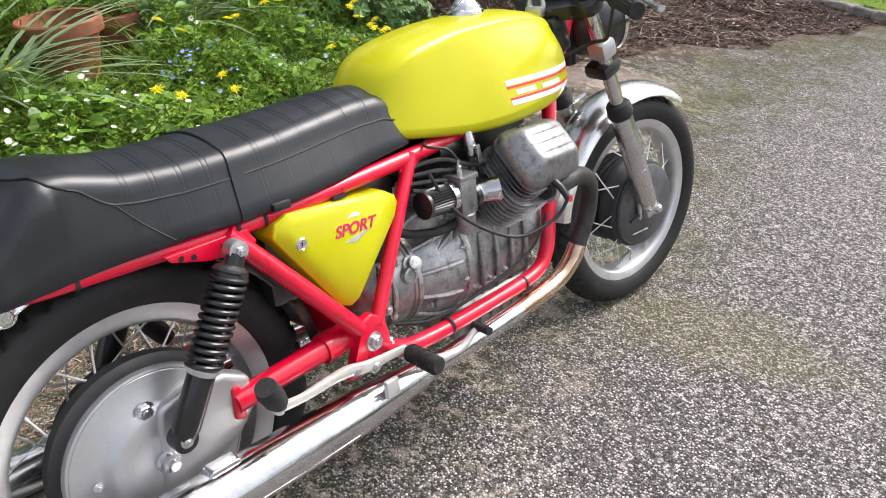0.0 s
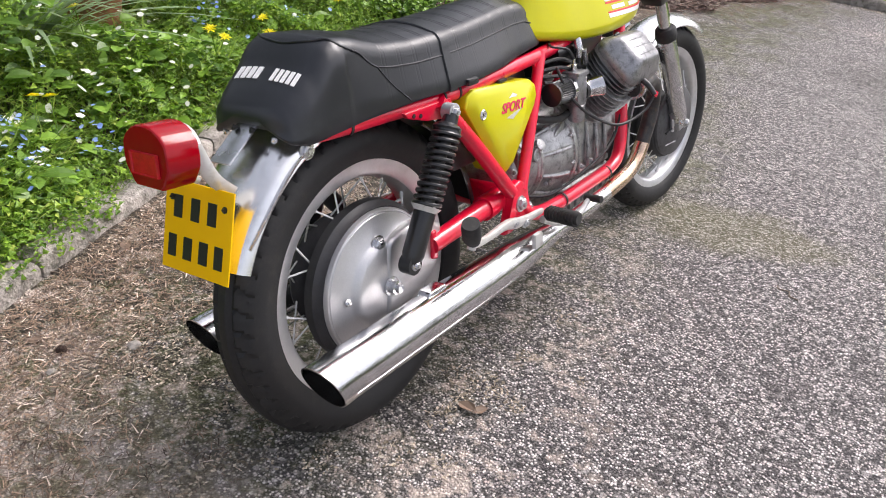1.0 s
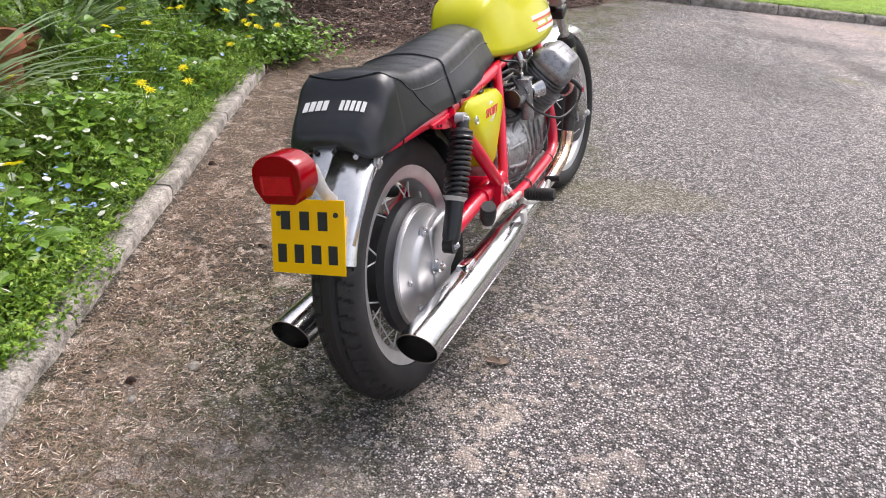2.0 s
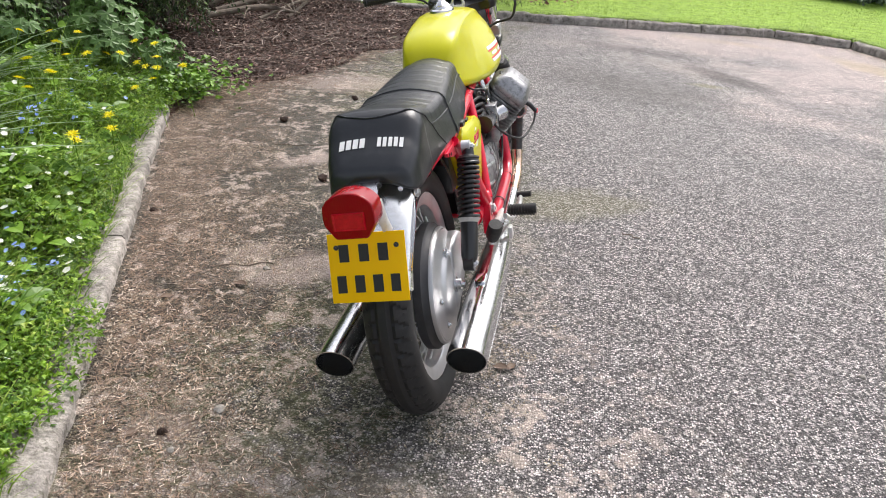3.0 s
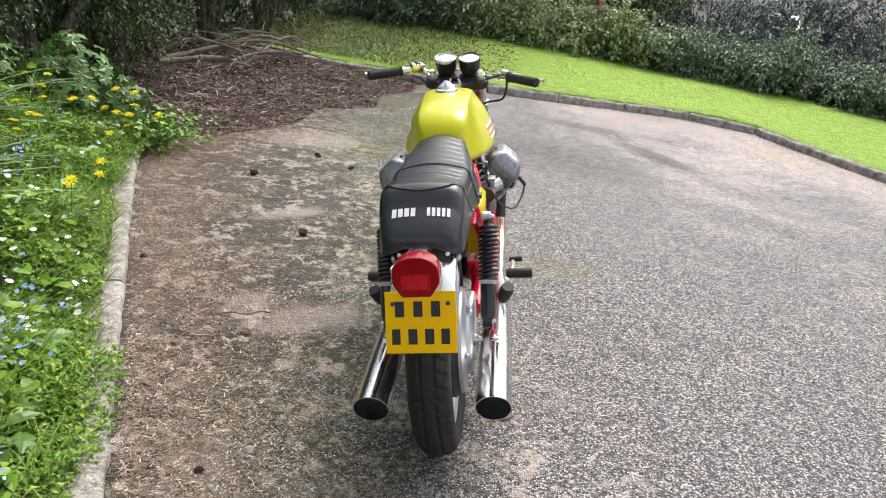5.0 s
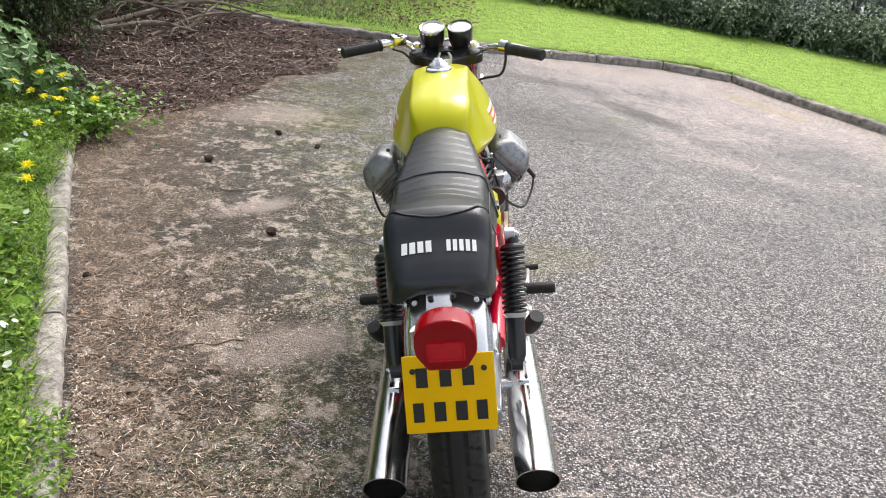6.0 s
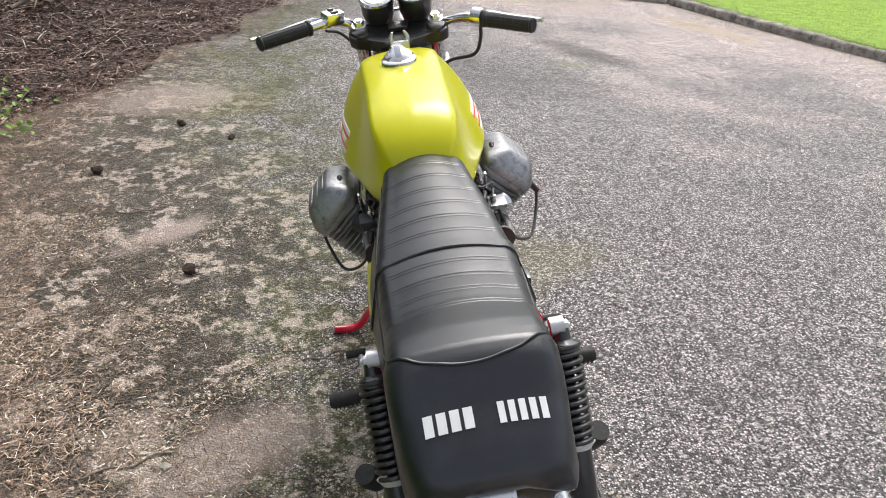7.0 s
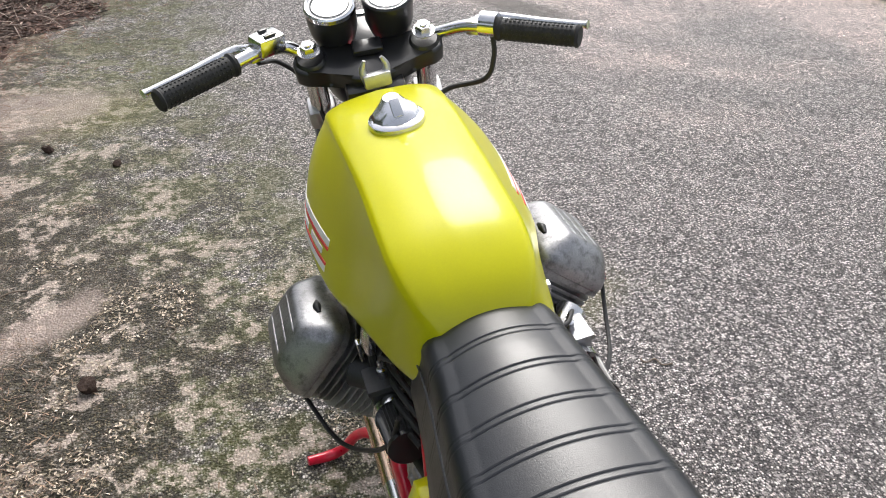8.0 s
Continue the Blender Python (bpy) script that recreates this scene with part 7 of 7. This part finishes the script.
# foot controls
for s in (1, -1):
    hanger = tube([(s * 0.168, 0.45, 0.34), (s * 0.168, 0.36, 0.345), (s * 0.172, 0.3, 0.36), (s * 0.18, 0.21, 0.362), (s * 0.186, 0.165, 0.37)], [0.013, 0.019, 0.019, 0.014, 0.015], 12, 5, flat=0.55)
    hanger = part("footrest_hanger", hanger, SILVER, bike, "scuffed silver alloy footrest hanger")
    for y, z in ((0.327, 0.357), (0.371, 0.343)):
        part("hanger_bolt", bolt((s * 0.176, y, z), (s, 0, 0), 0.0095, 0.008), BRUSHED, hanger)
    peg = tube([(s * 0.19, 0.442, 0.345), (s * 0.2, 0.442, 0.345), (s * 0.268, 0.436, 0.348), (s * 0.276, 0.436, 0.348)], [0.013, 0.0155, 0.016, 0.014], 16, 1)
    peg = part("rider_footrest", peg, RUBBER, hanger, "black ribbed rubber footrest")
    for k in range(9):
        part("peg_rib", lathe([(0.0145, -0.0015), (0.0182, -0.0015), (0.0182, 0.0015), (0.0145, 0.0015)], along((s * (0.2 + 0.0085 * k), 0.4415 - 0.0006 * k, 0.3453), (s * 0.4, 0.42, 0.35)), 16, closed=True), RUBBER, peg)
    pass_ = tube([(s * 0.182, 0.165, 0.375), (s * 0.186, 0.155, 0.39), (s * 0.196, 0.14, 0.415), (s * 0.2, 0.134, 0.428)], [0.015, 0.02, 0.0205, 0.018], 16, 1)
    part("passenger_footrest", pass_, RUBBER, hanger, "folded black rubber passenger footrest")
    part("footrest_post", tube([(s * 0.18, 0.16, 0.36), (s * 0.184, 0.165, 0.38)], 0.01, 10, 1), SILVER, hanger)
    pedal = tube([(s * 0.178, 0.445, 0.325), (s * 0.19, 0.5, 0.3), (s * 0.205, 0.56, 0.3), (s * 0.212, 0.605, 0.327)], [0.009, 0.009, 0.008, 0.007], 10, 5)
    pedal = part("foot_lever", pedal, SILVER, bike, "silver foot lever with rubber pad")
    part("lever_rubber", tube([(s * 0.2, 0.61, 0.33), (s * 0.245, 0.607, 0.332)], 0.009, 12, 1), RUBBER, pedal)

# side stand, swung out to the ground on the left
stand_pts = [(-0.12, 0.86, 0.29), (-0.135, 0.93, 0.24)] + [tuple(bike.matrix_world.inverted() @ V(*q)) for q in ((-0.222, 1.05, 0.12), (-0.255, 1.098, 0.035), (-0.285, 1.106, 0.014), (-0.332, 1.1, 0.016))]
stand = part("side_stand", tube(stand_pts, [0.014, 0.013, 0.011, 0.011, 0.012, 0.01], 12, 6), RED, bike, "red steel side stand folded out")

# front fork, steered a little to the right
head_p = V(0, 1.165, 0.8)
axis = (V(0, 1.09, 1.0) - V(0, 1.31, 0.5)).normalized()
turn = Matrix.Translation(head_p) @ Matrix.Rotation(radians(-STEER), 4, axis) @ Matrix.Translation(-head_p)
fw_m = turn @ Matrix.Translation(FRONT) @ pose(0, 0, 0, 0, 90, 0)
front_wheel = part("front_wheel", lathe([(0, -0.075), (0.05, -0.075), (0.1, -0.07), (0.122, -0.06), (0.126, -0.05), (0.118, -0.047), (0.126, -0.036), (0.118, -0.033), (0.126, -0.022), (0.118, -0.019), (0.122, -0.008), (0.11, -0.004), (0.11, 0.004), (0.122, 0.008), (0.118, 0.019), (0.126, 0.022), (0.118, 0.033), (0.126, 0.036), (0.118, 0.047), (0.126, 0.05), (0.122, 0.06), (0.1, 0.07), (0.05, 0.075), (0, 0.075)], fw_m, 56), GREY, bike, "spoked front wheel with finned twin drum brake")
tyre("tyre", FRONT, 0.308, 0.049, turn, front_wheel)
rim(FRONT, 0.238, 0.038, turn, front_wheel)
spokes(FRONT, 0.12, 0.055, 0.205, turn, front_wheel)
for s in (1, -1):
    fm = fw_m
    pl = part("brake_plate", lathe([(0, s * 0.066), (0.116, s * 0.066), (0.114, s * 0.074), (0.1, s * 0.08), (0.04, s * 0.082), (0.03, s * 0.088), (0, s * 0.088)], fm, 48), HUB, front_wheel, "grey brake plate with cooling vents")
    for k in range(5):
        u = radians(200 + 6 * k)
        part("vent", box((0.03, 0.0035, 0.004), turn @ Matrix.Translation(FRONT + V(s * 0.0815, -0.045 + 0.009 * k, -0.07)) @ pose(0, 0, 0, 60, 0, 90), 0.0008), BRUSHED, pl)
    part("brake_arm", tube([turn @ (FRONT + V(s * 0.092, -0.055, 0.045)), turn @ (FRONT + V(s * 0.094, -0.05, -0.01)), turn @ (FRONT + V(s * 0.092, -0.05, -0.02))], [0.009, 0.006, 0.007], 10, 3), BRUSHED, pl)
    part("brake_rod", tube([turn @ (FRONT + V(s * 0.094, -0.09, -0.02)), turn @ (FRONT + V(s * 0.096, -0.005, 0.0))], 0.0035, 8, 1), BLACK, pl)
    part("axle_end", bolt(turn @ (FRONT + V(s * 0.112, 0, 0)), turn.to_3x3() @ V(s, 0, 0), 0.012, 0.012), BRUSHED, pl)
fork = part("front_fork", tube([turn @ V(0, 1.2, 0.88), turn @ V(0, 1.2225, 0.73)], 0.02, 16, 1), BLACK, bike, "telescopic front fork with polished sliders")
top_l, low_l = V(0.096, 1.165, 0.895), V(0.1, 1.452, 0.306)


def leg(s, u):
    p = top_l.lerp(low_l, u)
    return turn @ V(s * p.x, p.y, p.z)


yoke_half = [(0.127, 0.012), (0.12, 0.034), (0.092, 0.042), (0.05, 0.028), (0.02, 0.034)]
yoke_back = [(0.125, -0.012), (0.108, -0.024), (0.07, -0.022), (0.035, -0.05), (0.015, -0.058)]
outline = yoke_half + [(-x, y) for x, y in reversed(yoke_half)] + [(-x, y) for x, y in yoke_back] + list(reversed(yoke_back))
yoke = part("top_yoke", prism(outline, -0.016, 0.016, 0.007, axis="z"), BLACK, fork, "black cast top yoke")
yoke.matrix_local = turn @ Matrix.Translation((0, 1.165, 0.876)) @ pose(0, 0, 0, 23.7, 0, 0)
part("head_cover", box((0.1, 0.05, 0.09), turn @ pose(0, 1.14, 0.815, 20, 0, 0), 0.012), BLACK, fork)
for s in (1, -1):
    part("fork_slider", tube([leg(s, 0.47), leg(s, 0.49), leg(s, 0.93), leg(s, 0.97), leg(s, 1.0)], [0.025, 0.028, 0.0285, 0.024, 0.02], 22, 1), BRIGHT, fork, "satin alloy fork slider")
    part("stanchion", tube([leg(s, 0.0), leg(s, 0.5)], 0.0178, 18, 1), CHROME, fork, "chromed stanchion")
    part("dust_boot", tube([leg(s, 0.445), leg(s, 0.455), leg(s, 0.49), leg(s, 0.505)], [0.026, 0.031, 0.033, 0.03], 20, 1), RUBBER, fork, "black rubber dust cover")
    part("fork_cap", bolt(leg(s, -0.03), turn.to_3x3() @ axis, 0.014, 0.014), BRIGHT, fork, "bright fork cap nut")
    part("axle_clamp", box((0.03, 0.05, 0.03), turn @ pose(s * 0.1, 1.452, 0.306, 20, 0, 0), 0.008), BRUSHED, fork)
    part("clamp_bolt", bolt(turn @ V(s * 0.116, 1.425, 0.315), turn.to_3x3() @ V(s, 0, 0), 0.006, 0.007), BRIGHT, fork)
    yoke = box((0.052, 0.05, 0.045), turn @ pose(s * 0.097, 1.226, 0.775, 23, 0, 0), 0.012)
    part("lamp_bracket", yoke, BRUSHED, fork, "bright clamp bracket")
    part("lower_yoke", box((0.07, 0.06, 0.035), turn @ pose(s * 0.085, 1.245, 0.725, 23, 0, 0), 0.014), BLACK, fork, "black lower yoke")
    part("yoke_boss", lathe([(0, -0.02), (0.028, -0.02), (0.028, 0.008), (0.022, 0.016), (0, 0.016)], turn @ Matrix.Translation((s * 0.096, 1.17, 0.884)) @ pose(0, 0, 0, 23.7, 0, 0), 28), BLACK, fork)
    stay = tube([turn @ V(s * 0.06, 1.36, 0.62), turn @ V(s * 0.085, 1.3, 0.58), turn @ V(s * 0.095, 1.31, 0.56)], 0.006, 8, 4)
    part("guard_stay", stay, CHROME, fork)
    # handlebar, grip, lever
    rise = -0.006 if s > 0 else 0.014
    bar = tube([turn @ V(s * 0.1, 1.18, 0.893), turn @ V(s * 0.13, 1.175, 0.905 + rise), turn @ V(s * 0.17, 1.15, 0.915 + rise), turn @ V(s * 0.22, 1.115, 0.912 + rise), turn @ V(s * 0.32, 1.045, 0.905 + rise)], 0.0115, 14, 6)
    bar = part("handlebar", bar, CHROME, fork, "chrome clip-on handlebar")
    g0, g1 = turn @ V(s * 0.213, 1.12, 0.9125 + rise), turn @ V(s * 0.327, 1.042, 0.9045 + rise)
    bm = tube([g0, g0.lerp(g1, 0.04), g0.lerp(g1, 0.07), g0.lerp(g1, 0.95), g0.lerp(g1, 0.97), g1], [0.019, 0.02, 0.0165, 0.0165, 0.019, 0.016], 20, 1)
    gm = along(g0, g1)
    ln = (g1 - g0).length
    for i in range(16):
        for j in range(14):
            u = 2 * math.pi * j / 14
            c = gm @ V(0.0165 * math.cos(u), 0.0165 * math.sin(u), ln * (0.12 + 0.052 * i))
            nrm = gm.to_3x3() @ V(math.cos(u), math.sin(u), 0)
            lathe([(0.0024, 0), (0.0018, 0.0016)], along(c, c + nrm), 4, bm)
    part("grip", bm, RUBBER, bar, "black studded rubber grip")
    lev = tube([turn @ V(s * 0.185, 1.16, 0.918 + rise), turn @ V(s * 0.22, 1.172, 0.916 + rise), turn @ V(s * 0.29, 1.13, 0.908 + rise), turn @ V(s * 0.345, 1.09, 0.905 + rise), turn @ V(s * 0.354, 1.083, 0.905 + rise)], [0.009, 0.008, 0.0065, 0.006, 0.0085], 10, 6, flat=0.8)
    part("hand_lever", lev, BRIGHT, bar, "polished alloy hand lever")
    part("lever_pivot", box((0.03, 0.03, 0.024), turn @ pose(s * 0.183, 1.148, 0.914 + rise, 0, 0, -s * 35), 0.006), CHROME if s < 0 else BRIGHT, bar)
sw = part("switch_box", box((0.05, 0.038, 0.032), turn @ pose(-0.158, 1.155, 0.939, 12, 0, 35), 0.007), CHROME, fork, "chrome handlebar switch with black buttons")
for d in (-0.01, 0.01):
    part("button", box((0.022 if d < 0 else 0.015, 0.007, 0.006), turn @ pose(-0.158, 1.155, 0.939, 12, 0, 35) @ pose(0, d, 0.017), 0.002), BLACK, sw)
part("throttle_housing", tube([turn @ V(0.19, 1.135, 0.915), turn @ V(0.213, 1.12, 0.9125)], 0.021, 18, 1), CHROME, fork, "chrome throttle housing")
part("throttle_cable", tube([turn @ V(0.205, 1.125, 0.895), turn @ V(0.203, 1.12, 0.86), turn @ V(0.185, 1.13, 0.82), turn @ V(0.12, 1.16, 0.8), turn @ V(0.07, 1.12, 0.77)], 0.0045, 8, 8), BRAID, fork, "black throttle cable")
part("clutch_cable", tube([turn @ V(-0.18, 1.165, 0.905), turn @ V(-0.15, 1.22, 0.88), turn @ V(-0.11, 1.23, 0.82), turn @ V(-0.08, 1.12, 0.72)], 0.004, 8, 8), BRAID, fork)

# instruments and lamp
for s in (1, -1):
    gm = turn @ Matrix.Translation((s * 0.048, 1.208, 0.938)) @ pose(0, 0, 0, 22, 0, 0)
    gauge = part("gauge", lathe([(0, -0.04), (0.028, -0.04), (0.034, -0.034), (0.041, -0.01), (0.043, 0.03), (0, 0.03)], gm, 40), BLACK, bike, "round black instrument with pale glass face")
    part("bezel", lathe([(0.0375, 0.028), (0.0435, 0.028), (0.0435, 0.035), (0.041, 0.038), (0.0375, 0.036)], gm, 40, closed=True), CHROME if s < 0 else BLACK, gauge)
    part("dial_glass", lathe([(0, 0.03), (0.038, 0.03), (0.038, 0.034), (0, 0.0355)], gm, 40), GLASS, gauge, "dial glass coloured pale for the sky's reflection")
    part("dial_ring", lathe([(0.031, 0.0352), (0.033, 0.0352), (0.033, 0.0356), (0.031, 0.0358)], gm, 40, closed=True), GREY, gauge)
lm = turn @ Matrix.Translation((0, 1.27, 0.815)) @ pose(0, 0, 0, -82, 0, 0)
lamp2 = part("headlamp", lathe([(0, -0.06), (0.035, -0.055), (0.065, -0.03), (0.082, 0.01), (0.086, 0.06), (0, 0.06)], lm, 44), BLACK, bike, "round black headlamp")
part("headlamp_rim", lathe([(0.08, 0.055), (0.089, 0.055), (0.09, 0.066), (0.084, 0.072), (0.078, 0.068)], lm, 44, closed=True), CHROME, lamp2)
part("headlamp_glass", lathe([(0, 0.06), (0.08, 0.06), (0.08, 0.066), (0.05, 0.076), (0, 0.08)], lm, 44), GLASS, lamp2)
part("warning_lamps", box((0.05, 0.03, 0.012), turn @ pose(0, 1.165, 0.9, 22, 0, 0), 0.004), BLACK, bike, "black warning lamp block")
part("front_mudguard", guard(FRONT, 0.33, 0.056, -33, 84, turn, 40, 0.028), STEEL, bike, "chromed front mudguard")

# ---- a pale lane beyond the hedge
LANE = earth("pale_gravel", ((0.3, (0.14, 0.15, 0.16)), (0.5, (0.2, 0.215, 0.225)), (0.7, (0.28, 0.295, 0.305))), 30.0, 0.01)
sheet("lane", np.linspace(2.0, 40.0, 12), np.linspace(18.0, 27.0, 5), lambda x, y: -0.75 - 0.02 * noise.noise((x, y, 0)), LANE, "pale gravel lane beyond the hedge", "lane")

# ---- a pale car standing beyond the hedge, half hidden ----
CARPAINT = surface("silver_car_paint", (0.7, 0.72, 0.74), 0.3, 0.2, 0.05, 3, 200, 0.02, 0.0003, 0.8)
DARKGLASS, _n, _l, _b = material("car_glass")
_b.inputs["Base Color"].default_value = (0.03, 0.035, 0.04, 1)
_b.inputs["Roughness"].default_value = 0.06


def car(x, y, z, turn_):
    top = tagged(new("parked_car"), "pale silver hatchback parked beyond the hedge", "car")
    top.matrix_world = pose(x, y, z, 0, 0, turn_)
    rows = [(-2.0, 0.45, 0.7), (-1.95, 0.3, 0.85), (-1.2, 0.25, 0.95), (0.0, 0.25, 0.95), (1.3, 0.25, 0.98), (1.85, 0.3, 0.9), (1.95, 0.4, 0.7)]
    rings = []
    for px, lo, hi in rows:
        rings.append([V(px, w, h) for w, h in ((-0.8, lo), (-0.85, (lo + hi) / 2), (-0.8, hi - 0.05), (-0.7, hi), (0.7, hi), (0.8, hi - 0.05), (0.85, (lo + hi) / 2), (0.8, lo))])
    body = part("body", skin(bmesh.new(), rings), CARPAINT, top)
    rings = []
    for px, hi, w in ((-1.0, 0.96, 0.7), (-0.35, 1.4, 0.58), (0.1, 1.46, 0.57), (1.0, 1.44, 0.57), (1.5, 1.3, 0.58), (1.8, 0.96, 0.66)):
        rings.append([V(px, -0.7, 0.93), V(px, -w, hi - 0.04), V(px, -w * 0.85, hi), V(px, w * 0.85, hi), V(px, w, hi - 0.04), V(px, 0.7, 0.93)])
    part("cabin", skin(bmesh.new(), rings), CARPAINT, top)
    for s in (1, -1):
        part("side_window", prism([(-0.7, 1.0), (-0.35, 1.32), (0.3, 1.36), (0.3, 1.0)], min(s * 0.64, s * 0.69), max(s * 0.64, s * 0.69), 0.01), DARKGLASS, top).matrix_local = pose(0, 0, 0, 0, 0, -90) @ Matrix.Diagonal((1, 1, 1, 1))
        part("rear_side_window", prism([(0.38, 1.0), (0.38, 1.36), (1.0, 1.33), (1.4, 1.0)], min(s * 0.64, s * 0.69), max(s * 0.64, s * 0.69), 0.01), DARKGLASS, top).matrix_local = pose(0, 0, 0, 0, 0, -90)
        for px in (-1.3, 1.25):
            wheel = part("wheel", lathe([(0, -0.09), (0.3, -0.09), (0.32, -0.06), (0.32, 0.06), (0.3, 0.09), (0, 0.09)], pose(px, s * 0.76, 0.32, 90, 0, 0), 28), TYRE, top)
            part("hubcap", lathe([(0, 0), (0.2, 0), (0.19, 0.015), (0, 0.03)], along((px, s * 0.85, 0.32), (px, s * 2, 0.32)), 24), BRIGHT, wheel)
        part("headlamp", box((0.08, 0.3, 0.12), pose(-1.96, s * 0.6, 0.72), 0.03), GLASS, top)
        part("tail_lamp", box((0.06, 0.2, 0.2), pose(1.93, s * 0.66, 0.8), 0.02), LENS, top)
    part("windscreen", box((0.02, 1.15, 0.5), pose(-0.66, 0, 1.19, 0, -33, 0) @ pose(0, 0, 0, 0, 90 - 0, 0) @ pose(0, 0, 0, 0, -90, 0), 0.01), DARKGLASS, top)
    return top


car(7.75, 22.0, -0.75, 68)
